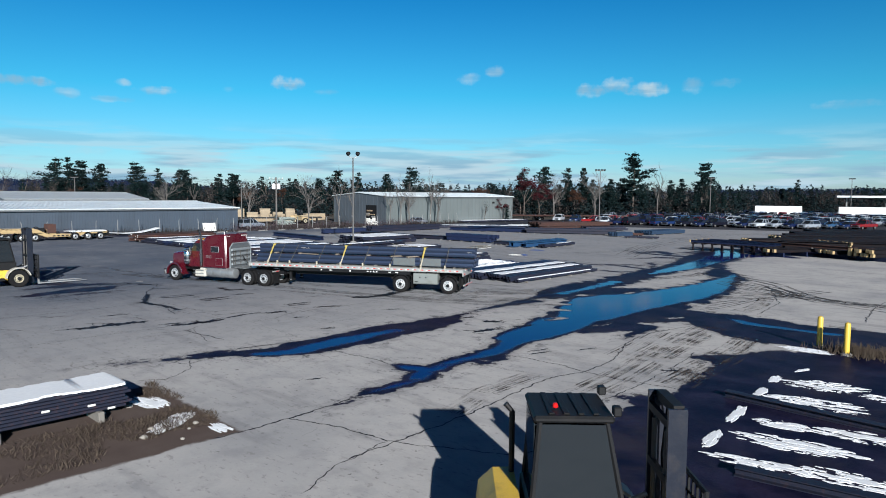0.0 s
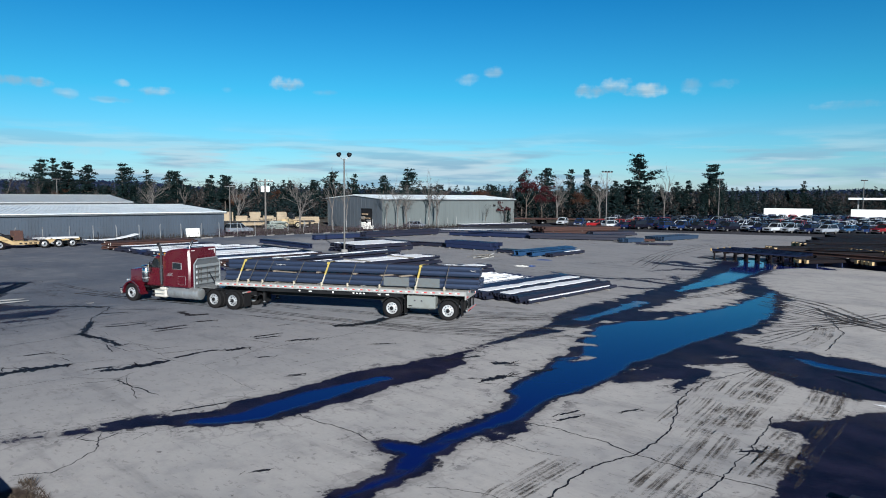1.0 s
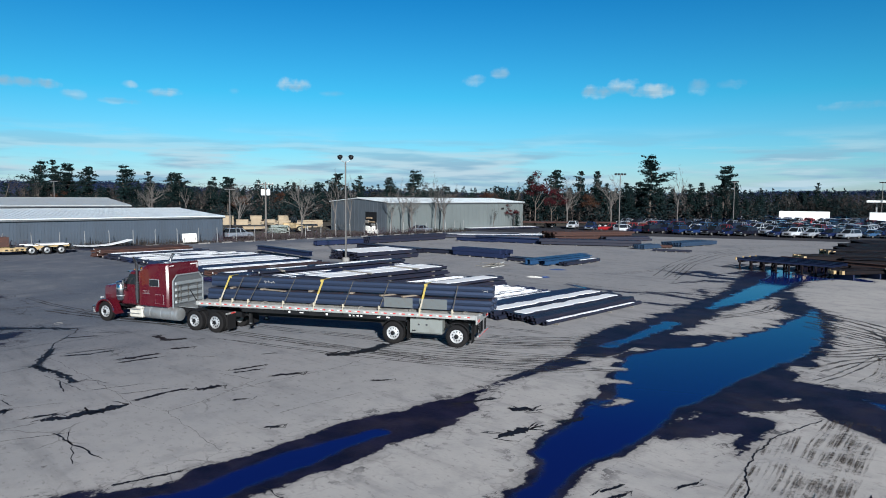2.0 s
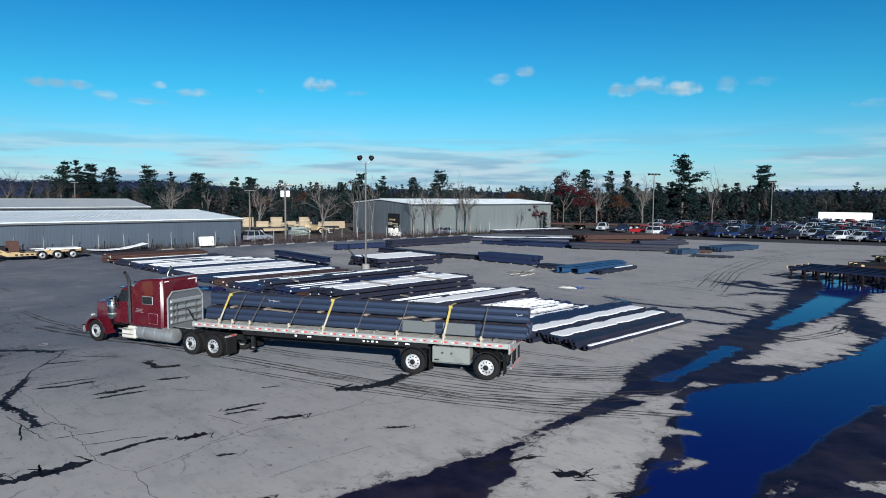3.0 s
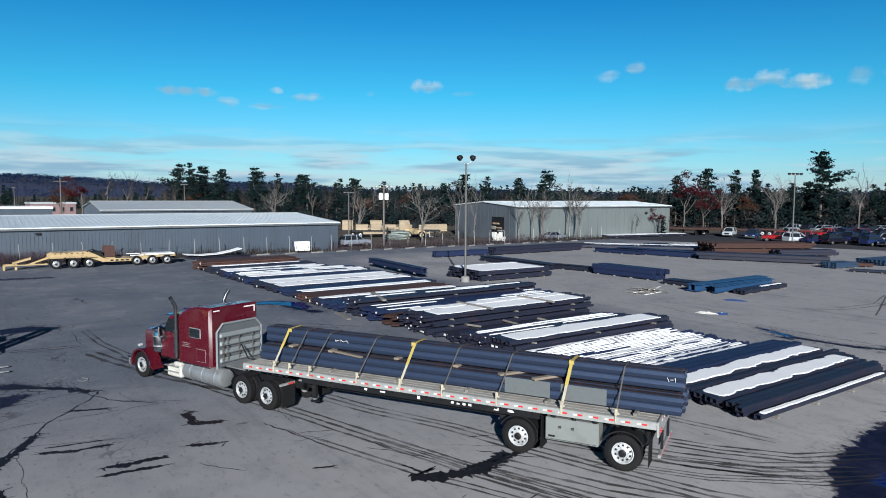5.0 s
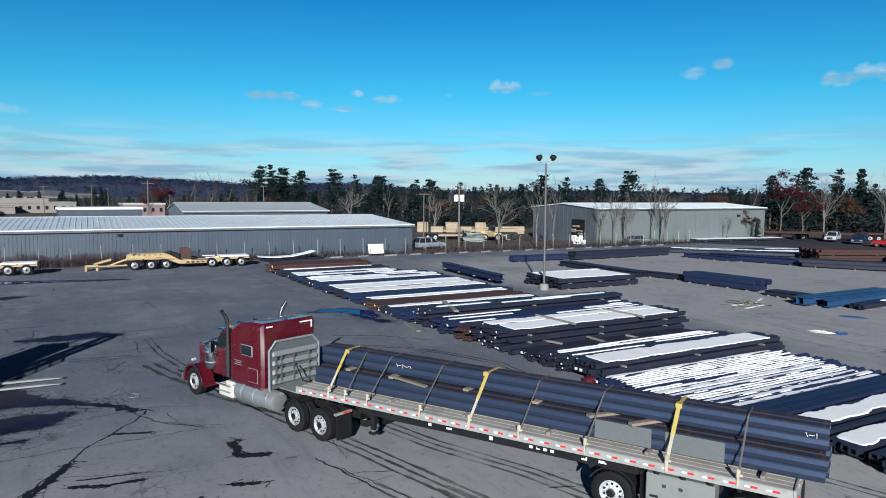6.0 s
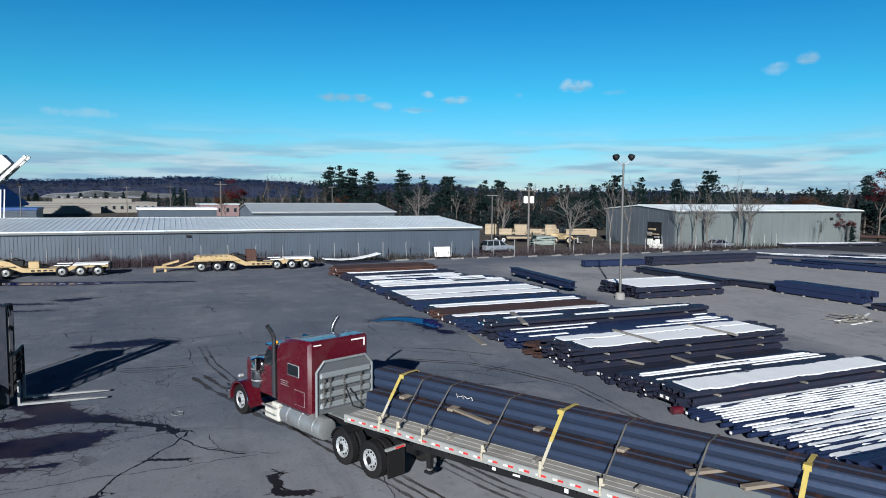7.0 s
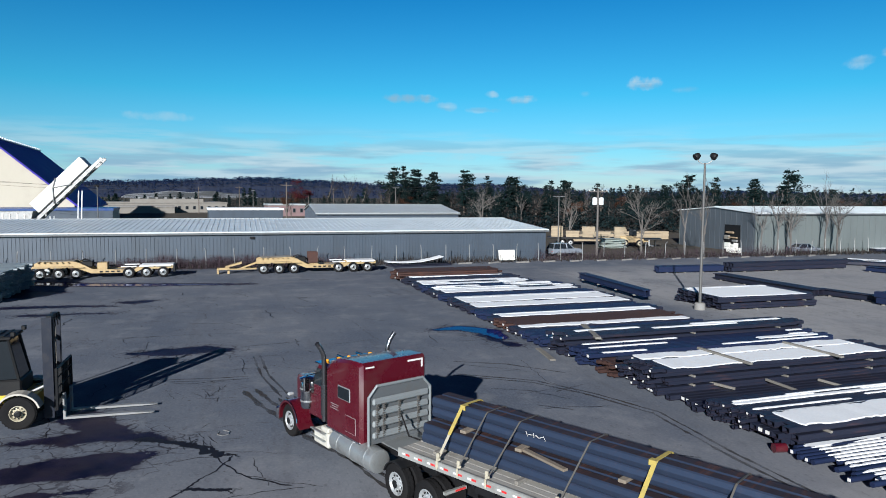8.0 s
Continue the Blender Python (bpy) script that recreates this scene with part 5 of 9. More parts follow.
def build_trailer():
    T = thing("flatbed_trailer", "aluminium-edged spread-axle flatbed trailer with red and white markers", "trailer", TRAILER)
    R0, R1 = -2.45, 12.18
    for i in range(10):
        y = -1.22 + i * 0.244
        part("deck_board", Geo().cbox(R0, R1, y + 0.006, y + 0.238, 1.46, 1.53, 0.008), M["deck_wood"], T)
    for s in (-1, 1):
        part("side_rail", Geo().prism([(s * 1.235, 1.34), (s * 1.3, 1.34), (s * 1.3, 1.54), (s * 1.27, 1.56), (s * 1.235, 1.56)], R0, R1, "x"), M["deck_rail"], T, "bright aluminium side rail")
        x = R0 + 0.25
        while x < R1 - 0.3:
            part("red_marker", Geo().box(x, x + 0.14, s * 1.303 - 0.003, s * 1.303 + 0.003, 1.425, 1.475), M["red_mark"], T)
            part("white_marker", Geo().box(x + 0.16, x + 0.27, s * 1.303 - 0.003, s * 1.303 + 0.003, 1.425, 1.47), M["white_mark"], T)
            x += 0.45
        x = R0 + 0.4
        while x < R1 - 0.2:
            part("stake_pocket", Geo().box(x, x + 0.09, s * 1.285 - 0.03, s * 1.285 + 0.03, 1.27, 1.34), M["black_frame"], T)
            x += 0.61
        beam = [(11.9, 1.42), (11.9, 1.2), (9.8, 1.14), (9.0, 0.86), (1.9, 0.86), (1.2, 1.0), (-2.35, 1.0), (-2.35, 1.42)]
        b = part("main_beam", Geo().prism(beam, s * 0.49 - 0.012, s * 0.49 + 0.012), M["black_frame"], T, "black tapered main beam")
        part("flange", Geo().box(1.9, 9.0, s * 0.49 - 0.08, s * 0.49 + 0.08, 0.835, 0.86), M["black_frame"], b)
        skirt = part("side_sill", Geo().box(0.9, 9.6, s * 1.2 - 0.02, s * 1.2 + 0.02, 1.12, 1.33), M["black_frame"], T)
        for a, c, z0, z1 in ((6.9, 7.0, 1.2, 1.28), (6.2, 6.4, 1.21, 1.26), (4.9, 5.0, 1.18, 1.28), (3.7, 3.8, 1.2, 1.27), (3.5, 3.6, 1.2, 1.27), (3.3, 3.4, 1.2, 1.27), (3.1, 3.2, 1.2, 1.27), (2.2, 2.35, 1.19, 1.28), (1.7, 1.9, 1.2, 1.27)):
            part("lettering_bar", Geo().box(a, c, s * 1.225 - 0.003, s * 1.225 + 0.003, z0, z1), M["white_mark"], skirt)
        leg = part("landing_leg", Geo().box(9.28, 9.42, s * 0.78 - 0.07, s * 0.78 + 0.07, 0.5, 1.4), M["black_frame"], T)
        part("foot", Geo().cbox(9.22, 9.48, s * 0.78 - 0.12, s * 0.78 + 0.12, 0.36, 0.44, 0.02), M["black_frame"], leg)
        part("inner_leg", Geo().box(9.3, 9.4, s * 0.78 - 0.05, s * 0.78 + 0.05, 0.43, 0.52), M["aluminium"], leg)
        part("brace", Geo().tube([(9.4, s * 0.78, 0.8), (10.3, s * 0.6, 1.3)], 0.03, 6), M["black_frame"], leg)
        for x in (-1.55, 1.55):
            wheel(T, x, s * 1.13, 0.52, 0.27, s, "white_wheel")
            wheel(T, x, s * 0.81, 0.52, 0.27, s, "white_wheel")
            out = [(x + 0.64 * math.cos(radians(a)), 0.54 + 0.62 * math.sin(radians(a))) for a in range(25, 156, 13)] + [(x + 0.6 * math.cos(radians(a)), 0.54 + 0.58 * math.sin(radians(a))) for a in range(155, 24, -13)]
            part("mudguard", Geo().prism(out, s * 0.62, s * 1.24), M["black_frame"], T, smooth=True)
            part("hanger", Geo().prism([(x + 0.75, 0.62), (x + 0.95, 1.0), (x + 0.6, 1.0)], s * 0.5 - 0.06, s * 0.5 + 0.06), M["black_frame"], T)
            part("flap", Geo().cbox(x - 0.72, x - 0.7, s * 0.96 - 0.3, s * 0.96 + 0.3, 0.24, 1.12, 0.005), M["rubber"], T)
        box = part("toolbox", Geo().cbox(-0.86, 0.72, s * 0.95 - 0.28, s * 0.95 + 0.28, 0.56, 1.24, 0.025), M["toolbox_paint"], T, "pale grey steel toolbox")
        part("lid_seam", Geo().box(-0.82, 0.68, s * 1.231 - 0.004, s * 1.231 + 0.004, 0.6, 0.612), M["black_frame"], box)
        for x in (-0.1, 0.28):
            part("latch", Geo().cbox(x - 0.05, x + 0.05, s * 1.235 - 0.012, s * 1.235 + 0.012, 0.94, 1.02, 0.01), M["chrome"], box)
        part("nameplate", Geo().cbox(0.42, 0.62, s * 1.233 - 0.006, s * 1.233 + 0.006, 0.66, 0.72, 0.005), M["black_frame"], box)
    for x in (-1.55, 1.55):
        part("axle", Geo().tube([(x, -0.9, 0.52), (x, 0.9, 0.52)], 0.075, 10), M["black_frame"], T)
    x = R0 + 0.5
    while x < R1:
        part("crossmember", Geo().box(x, x + 0.06, -1.2, 1.2, 1.36, 1.455), M["black_frame"], T)
        x += 0.61
    t = part("tail_panel", Geo().cbox(R0 - 0.07, R0, -1.3, 1.3, 1.12, 1.56, 0.02), M["deck_rail"], T, "pale tail sill with red lamps")
    for y in (-1.1, -0.85, 0.85, 1.1):
        part("tail_lamp", Geo().lathe([(0.06, -0.01), (0.055, -0.025), (0.02, -0.03)], 12, "x"), M["lamp_red"], t, "red tail lamp", m=pose(R0 - 0.07, y, 1.25))
    for i in range(7):
        part("tail_marker", Geo().box(R0 - 0.075, R0 - 0.07, -0.72 + i * 0.22, -0.57 + i * 0.22, 1.44, 1.5), M["red_mark" if i % 2 else "white_mark"], t)
    b = part("rear_bumper", Geo().cbox(R0 - 0.12, R0 - 0.02, -1.15, 1.15, 0.5, 0.6, 0.02), M["deck_rail"], T, "striped rear underride bar")
    for i in range(8):
        part("stripe", Geo().box(R0 - 0.125, R0 - 0.12, -1.1 + i * 0.28, -0.96 + i * 0.28, 0.52, 0.58), M["red_mark"], b)
    for y in (-0.6, 0.6):
        part("bumper_post", Geo().box(R0 - 0.1, R0 - 0.03, y - 0.05, y + 0.05, 0.59, 1.13), M["black_frame"], b)
    part("kingpin_plate", Geo().box(10.3, 12.0, -0.6, 0.6, 1.22, 1.32), M["black_frame"], T)


def hollow_bar(length, w, h, t=0.03, c=0.025):
    """A rectangular steel tube along x with an open end."""
    out = [(-w / 2 + c, 0), (w / 2 - c, 0), (w / 2, c), (w / 2, h - c), (w / 2 - c, h), (-w / 2 + c, h), (-w / 2, h - c), (-w / 2, c)]
    inn = [(p * (w - 2 * t) / w, t + q * (h - 2 * t) / h) for p, q in out]
    L = length / 2
    v = [(s, *p) for s in (-L, L) for p in out] + [(s, *p) for s in (-L, L) for p in inn] + [(s * 0.97, *p) for s in (-L, L) for p in inn]
    f = [(q, (q + 1) % 8, 8 + (q + 1) % 8, 8 + q) for q in range(8)]
    for o, n, d in ((0, 16, 32), (8, 24, 40)):
        f += [(o + q, o + (q + 1) % 8, n + (q + 1) % 8, n + q) for q in range(8)]
        f += [(n + q, n + (q + 1) % 8, d + (q + 1) % 8, d + q) for q in range(8)]
        f += [tuple(d + q for q in range(8))]
    return Geo().add(v, f)


def girder(length, w, h, tf=0.03, tw=0.022):
    """A wide-flange beam along x."""
    a, b = w / 2, tw / 2
    p = [(-a, 0), (a, 0), (a, tf), (b, tf), (b, h - tf), (a, h - tf), (a, h), (-a, h), (-a, h - tf), (-b, h - tf), (-b, tf), (-a, tf)]
    n = 12
    v = [(s, *q) for s in (-length / 2, length / 2) for q in p]
    f = [(i, (i + 1) % n, n + (i + 1) % n, n + i) for i in range(n)]
    for o in (0, n):
        f += [(o, o + 1, o + 2, o + 11), (o + 11, o + 2, o + 3, o + 10), (o + 10, o + 3, o + 4, o + 9), (o + 9, o + 4, o + 5, o + 8), (o + 8, o + 5, o + 6, o + 7)]
    return Geo().add(v, f)


def ridged_bar(length, w, h):
    """A steel section along x whose sides bulge to a blunt ridge, like stacked sheet piles."""
    a = w / 2
    p = [(-a + 0.05, 0), (a - 0.05, 0), (a - 0.025, 0.03), (a - 0.004, h * 0.42), (a, h * 0.5), (a - 0.005, h * 0.58), (a - 0.022, h - 0.03), (a - 0.05, h), (-a + 0.05, h), (-a + 0.022, h - 0.03), (-a + 0.005, h * 0.58), (-a, h * 0.5), (-a + 0.005, h * 0.42), (-a + 0.025, 0.03)]
    q = [(y * 0.78, 0.035 + z * (h - 0.07) / h) for y, z in p]
    n, L = len(p), length / 2
    v = [(s, *c) for s in (-L, L) for c in p] + [(s, *c) for s in (-L, L) for c in q] + [(s * 0.97, *c) for s in (-L, L) for c in q]
    f = [(i, (i + 1) % n, n + (i + 1) % n, n + i) for i in range(n)]
    for o, m_, d in ((0, 2 * n, 4 * n), (n, 3 * n, 5 * n)):
        f += [(o + i, o + (i + 1) % n, m_ + (i + 1) % n, m_ + i) for i in range(n)] + [(m_ + i, m_ + (i + 1) % n, d + (i + 1) % n, d + i) for i in range(n)] + [tuple(d + i for i in range(n))]
    return Geo().add(v, f)


def build_load():
    r = random.Random(8)
    bar = ridged_bar(14.9, 0.35, 0.265).mesh("steel_bar", M["steel_load"])
    bar.materials.append(M["steel_load_top"])
    for p in bar.polygons:  # rust lies on the upward faces
        p.material_index = 1 if p.normal.z > 0.8 else 0
    for tier, (z, n, label) in enumerate(((1.62, 4, "lower bundle of long blue-grey steel sections on a flatbed"), (2.235, 2, "upper narrower bundle of long blue-grey steel sections, rust on top"))):
        B = thing("steel_bundle", label, "steel bundle", TRAILER, "steel load on the trailer")
        for row in range(2):
            for c in range(n):
                y = (c - (n - 1) / 2) * 0.356
                part("steel_bar", bar, None, B, m=pose(4.42 + r.uniform(-0.05, 0.05), y, z + row * 0.268))
        if not tier:
            for a, b in ((0.75, 2.2), (-0.95, 0.42)):
                part("primer_panel", Geo().box(a, b, 0.712, 0.718, 1.65, 2.13), M["primer"], B, "pale primed face")
        else:
            for x, n_ in ((8.75, 6), (-2.6, 3)):
                for q in range(n_):  # scrawled chalk strokes
                    part("chalk_bar", Geo().prism([(-0.03, -0.055), (-0.018, -0.055), (0.03, 0.05), (0.018, 0.055)], 0.0, 0.004, "y"), M["white_mark"], B, m=pose(x - 0.1 * q, 0.36, 2.55, 0, (0, 70, -20, 40, 90, 10)[q], 0))
    for x in (11.2, 8.6, 6.0, 3.4, 0.8, -1.8):
        solid("dunnage_timber", Geo().cbox(-0.05, 0.05, -0.95, 0.95, 0, 0.085, 0.01), M["grey_timber"], "grey hardwood bearer under the steel bundle", "timber", TRAILER @ pose(x, 0, 1.533), "dunnage on the trailer")
    for x, y0, y1, rz in ((8.9, -0.7, 0.62, 8), (6.2, -0.6, 0.5, 0), (1.75, -0.6, 1.0, -38), (0.65, -0.6, 1.02, -36), (10.6, -0.7, 0.6, 4), (4.0, -0.6, 0.5, 2)):
        solid("spacer_board", Geo().cbox(-0.09, 0.09, y0, y1, 0, 0.075, 0.01), M["dunnage"], "weathered spacer board between steel bundles", "timber", TRAILER @ pose(x, 0, 2.157, 0, 0, rz), "dunnage on the trailer")
    solid("spacer_board", Geo().cbox(-0.75, 0.75, -0.07, 0.07, 0, 0.06, 0.01), M["dunnage"], "loose weathered board resting along the lower steel bundle", "timber", TRAILER @ pose(8.1, 0.62, 2.157, 0, 0, -14), "dunnage on the trailer")
    over = [(1.31, 1.42), (1.31, 1.58), (0.87, 2.14), (0.39, 2.74), (0.34, 2.785), (0.15, 2.79), (-0.15, 2.79), (-0.34, 2.785), (-0.39, 2.74), (-0.87, 2.14), (-1.31, 1.58), (-1.31, 1.42)]
    for x, mat, w, label, lean in ((10.77, "strap_yellow", 0.1, "yellow webbing strap over the steel load", 0.0), (10.09, "strap_grey", 0.05, "", 0.15), (9.21, "strap_grey", 0.05, "", 0.3), (7.27, "strap_grey", 0.05, "", 0.25),
                                   (5.62, "strap_yellow", 0.1, "yellow webbing strap over the steel load", 0.1), (4.09, "strap_grey", 0.05, "", 0.2), (2.25, "strap_grey", 0.05, "", 0.2), (0.23, "strap_yellow", 0.1, "yellow webbing strap over the steel load", 0.05), (-1.34, "strap_grey", 0.05, "", 0.05)):
        S = thing("tie_down_strap", label or "grimy grey tie-down strap with a ratchet", "strap", TRAILER, "straps over the load")
        path = [(x - lean * (z - 1.42) / 1.6, y, z) for y, z in over]
        if mat == "strap_yellow":
            part("webbing", Geo().band(path[2:-2], (1, 0, 0), w, 0.008), M[mat], S)
            part("strap_tail", Geo().band(path[:3], (1, 0, 0), w * 0.8, 0.007), M["strap_pale"], S, "pale frayed tail of the strap")
            part("strap_tail", Geo().band(path[-3:], (1, 0, 0), w * 0.8, 0.007), M["strap_pale"], S, "pale frayed tail of the strap")
        else:
            part("webbing", Geo().band(path, (1, 0, 0), w * 0.8, 0.008), M[mat], S)
        for s in (-1, 1):
            part("ratchet", Geo().cbox(x - 0.045, x + 0.045, s * 1.27 - 0.035, s * 1.27 + 0.035, 1.58, 1.78, 0.02).cbox(x - 0.025, x + 0.025, s * 1.32 - 0.015, s * 1.32 + 0.015, 1.38, 1.6, 0.01).cbox(x - 0.1, x - 0.03, s * 1.29 - 0.02, s * 1.29 + 0.02, 1.62, 1.68, 0.01), M["strap_pale"], S)
        if mat == "strap_yellow":
            part("edge_protector", Geo().box(x - 0.12, x + 0.04, 0.26, 0.4, 2.79, 2.796).box(x - 0.12, x + 0.04, 0.4, 0.406, 2.68, 2.796), M["strap_yellow"], S)


build_tractor()
build_trailer()
build_load()


# ---- fork-lift trucks ----
def build_forklift(m, label, top=3.75, tail=0.0):
    F = thing("forklift", label, "forklift", m, "fork-lift trucks")
    for s in (-1, 1):
        wheel(F, 0, 0, 0.56, 0.34, s, "cream_rim", 0.82).matrix_basis = pose(s * 1.08, 0, 0.56, 0, 0, -90)
        wheel(F, 0, 0, 0.45, 0.3, s, "cream_rim", 0.82).matrix_basis = pose(s * 0.95, -2.5 + tail, 0.45, 0, 0, -90)
        out = [(0.72 * math.cos(radians(a)), 0.56 + 0.72 * math.sin(radians(a))) for a in range(15, 176, 16)] + [(0.66 * math.cos(radians(a)), 0.56 + 0.66 * math.sin(radians(a))) for a in range(175, 14, -16)]
        part("mudguard", Geo().prism([(p, q) for p, q in out], s * 0.8, s * 1.3, "x"), M["fender_white"], F, "dusty off-white mudguard")
        part("side_step", Geo().cbox(s * 1.0 - 0.2, s * 1.0 + 0.2, -1.7, -0.75, 0.45, 0.62, 0.03), M["black_frame"], F)
    part("chassis", Geo().cbox(-0.78, 0.78, -2.9 + tail, 0.45, 0.45, 1.1, 0.06), M["forklift_yellow"], F, "yellow chassis")
    cw = [(-3.35, 0.5), (-3.45, 0.9), (-3.4, 1.35), (-3.1, 1.6), (-1.8, 1.62), (-1.7, 1.1), (-2.0, 0.95), (-2.05, 0.5)]
    cw = [(y + tail * (y < -3), z) for y, z in cw]
    g = Geo()
    rings = []
    for x, i in ((-1.12, 0.16), (-0.98, 0.03), (0.98, 0.03), (1.12, 0.16)):
        rings.append([(x, y + (i if y < -2.2 else 0), z - (i if z > 1.3 else 0)) for y, z in cw])
    part("counterweight", g.loft(rings), M["forklift_yellow"], F, "rounded yellow counterweight", True)
    part("exhaust", Geo().tube([(-0.75, -1.85, 1.5), (-0.75, -1.85, 2.75), (-0.75, -1.98, 2.9)], 0.055, 8), M["black_frame"], F)
    C = part("cab", Geo().cbox(-0.72, 0.72, -1.7, 0.0, 1.05, 1.62, 0.05), M["black_frame"], F, "black cab with glass all round")
    for x in (-0.66, 0.66):
        for y, y2 in ((-1.62, -1.5), (-0.08, -0.38)):
            part("pillar", Geo().tube([(x, y, 1.6), (x * 0.95, y2, 3.05)], 0.05, 6), M["black_frame"], C)
        part("side_glass", Geo().prism([(-1.58, 1.64), (-0.1, 1.64), (-0.4, 2.98), (-1.48, 2.98)], x * 0.985 - 0.008, x * 0.985 + 0.008, "x"), M["glass"], C)
    part("front_glass", Geo().add([(-0.62, -0.08, 1.64), (0.62, -0.08, 1.64), (0.6, -0.38, 3.0), (-0.6, -0.38, 3.0), (-0.62, -0.1, 1.64), (0.62, -0.1, 1.64), (0.6, -0.4, 3.0), (-0.6, -0.4, 3.0)], [(0, 1, 2, 3), (4, 7, 6, 5), (0, 4, 5, 1), (1, 5, 6, 2), (2, 6, 7, 3), (3, 7, 4, 0)]), M["glass"], C)
    part("rear_glass", Geo().box(-0.6, 0.6, -1.6, -1.585, 1.64, 2.98), M["glass"], C)
    roof = part("roof", Geo().cbox(-0.72, 0.72, -1.62, -0.25, 3.02, 3.14, 0.04), M["black_frame"], C, "flat dark roof with a beacon")
    for y in (-1.3, -1.05, -0.8, -0.55):
        part("roof_bar", Geo().cbox(-0.62, 0.62, y - 0.05, y + 0.05, 3.14, 3.17, 0.01), M["black_frame"], roof)
    part("beacon", Geo().lathe([(0.045, 0), (0.05, 0.02), (0.045, 0.06), (0.02, 0.08)], 10, "z"), M["lamp_red"], roof, "red warning beacon", m=pose(0.3, -1.2, 3.17))
    for x in (-0.62, 0.62):
        part("work_lamp", Geo().cbox(x - 0.09, x + 0.09, -0.28, -0.14, 3.14, 3.3, 0.02), M["black_frame"], roof)
    part("steering_wheel", Geo().tube([(0.17 * math.cos(t), -0.55 + 0.12 * math.sin(t), 1.95 + 0.12 * math.sin(t)) for t in (2 * math.pi * i / 14 for i in range(15))], 0.018, 5), M["rubber"], C)
    part("seat", Geo().cbox(-0.27, 0.27, -1.35, -0.85, 1.6, 1.75, 0.04).cbox(-0.26, 0.26, -1.42, -1.28, 1.75, 2.3, 0.04), M["rubber"], C)
    K = part("mast", Geo().box(-0.5, 0.5, 0.78, 0.96, top - 0.13, top + 0.03), M["black_frame"], F, "tall dark steel lifting mast")
    for s in (-1, 1):
        part("outer_channel", Geo().prism([(s * 0.62, 0.66), (s * 0.62, 0.98), (s * 0.54, 0.98), (s * 0.54, 0.94), (s * 0.58, 0.94), (s * 0.58, 0.7), (s * 0.54, 0.7), (s * 0.54, 0.66)], 0.16, top, "z"), M["mast_steel"], K)
        part("inner_channel", Geo().prism([(s * 0.52, 0.74), (s * 0.52, 1.02), (s * 0.44, 1.02), (s * 0.44, 0.98), (s * 0.48, 0.98), (s * 0.48, 0.78), (s * 0.44, 0.78), (s * 0.44, 0.74)], 0.2, top - 0.07, "z"), M["mast_steel"], K)
        part("lift_cylinder", Geo().tube([(s * 0.36, 0.72, 0.2), (s * 0.36, 0.72, top - 0.45)], 0.05, 8), M["strap_grey"], K)
        part("hydraulic_hose", Geo().tube([(s * 0.12, 0.86, 0.9), (s * 0.14, 0.8, 2.2), (s * 0.1, 0.86, top - 0.2), (s * 0.16, 0.95, top + 0.02), (s * 0.18, 1.0, top - 0.4)], 0.022, 5), M["rubber"], K)
        part("chain", Geo().box(s * 0.2 - 0.03, s * 0.2 + 0.03, 0.9, 0.92, 1.0, top - 0.15), M["strap_grey"], K)
        part("tilt_cylinder", Geo().tube([(s * 0.5, -0.1, 0.95), (s * 0.5, 0.66, 1.3)], 0.05, 8), M["galvanised"], F)
        fk = part("fork", Geo().prism([(1.24, 0.06), (3.7, 0.06), (4.25, 0.075), (4.25, 0.09), (3.6, 0.13), (1.32, 0.14), (1.32, 1.0), (1.24, 1.0)], s * 0.5 - 0.1, s * 0.5 + 0.1, "x"), M["galvanised"], F, "worn bare steel fork")
    for z in (0.9, 1.9, 2.9):
        part("crossbar", Geo().box(-0.55, 0.55, 0.66, 0.74, z, z + 0.14), M["black_frame"], K)
    B = part("carriage", Geo().cbox(-1.05, 1.05, 1.08, 1.16, 0.5, 0.66, 0.02).cbox(-1.05, 1.05, 1.08, 1.16, 0.92, 1.06, 0.02), M["black_frame"], F, "carriage with a load backrest grille")
    part("backrest_frame", Geo().tube([(-1.05, 1.18, 0.55), (-1.05, 1.18, 2.0), (1.05, 1.18, 2.0), (1.05, 1.18, 0.55)], 0.05, 6), M["black_frame"], B)
    for i in range(9):
        x = -0.84 + i * 0.21
        part("bar", Geo().box(x - 0.018, x + 0.018, 1.16, 1.2, 0.66, 1.98), M["black_frame"], B)
    for z in (1.3, 1.65):
        part("rail", Geo().box(-1.03, 1.03, 1.165, 1.195, z, z + 0.05), M["black_frame"], B)


build_forklift(pose(-50.15, 13.35, 0), "yellow and black yard forklift, forks lowered, parked on asphalt")
build_forklift(pose(-4.1, 11.18, 0, 0, 0, -46) @ Matrix.Scale(0.9, 4), "yellow and black forklift with a dark cab by the gateway", 3.25, 0.9)


# ---- stacks of steel ----
BAR, CHALK = {}, {}


def bar_mesh(shape, w, h, mat):
    key = (shape, w, h, mat)
    if key not in BAR:
        g = {"tube": lambda: hollow_bar(1.0, w, h, min(w, h) * 0.12, min(w, h) * 0.1), "beam": lambda: girder(1.0, w, h, h * 0.09, w * 0.1),
             "pipe": lambda: Geo().lathe([(h / 2, -0.5), (h / 2, 0.5), (h * 0.42, 0.5), (h * 0.42, 0.49)], 10, "x").at(Matrix.Identity(4))}[shape]()
        if shape == "pipe":
            g.v = [(x, y, z + h / 2) for x, y, z in g.v]
        BAR[key] = g.mesh("steel_bar", M[mat], shape == "pipe")
    return BAR[key]


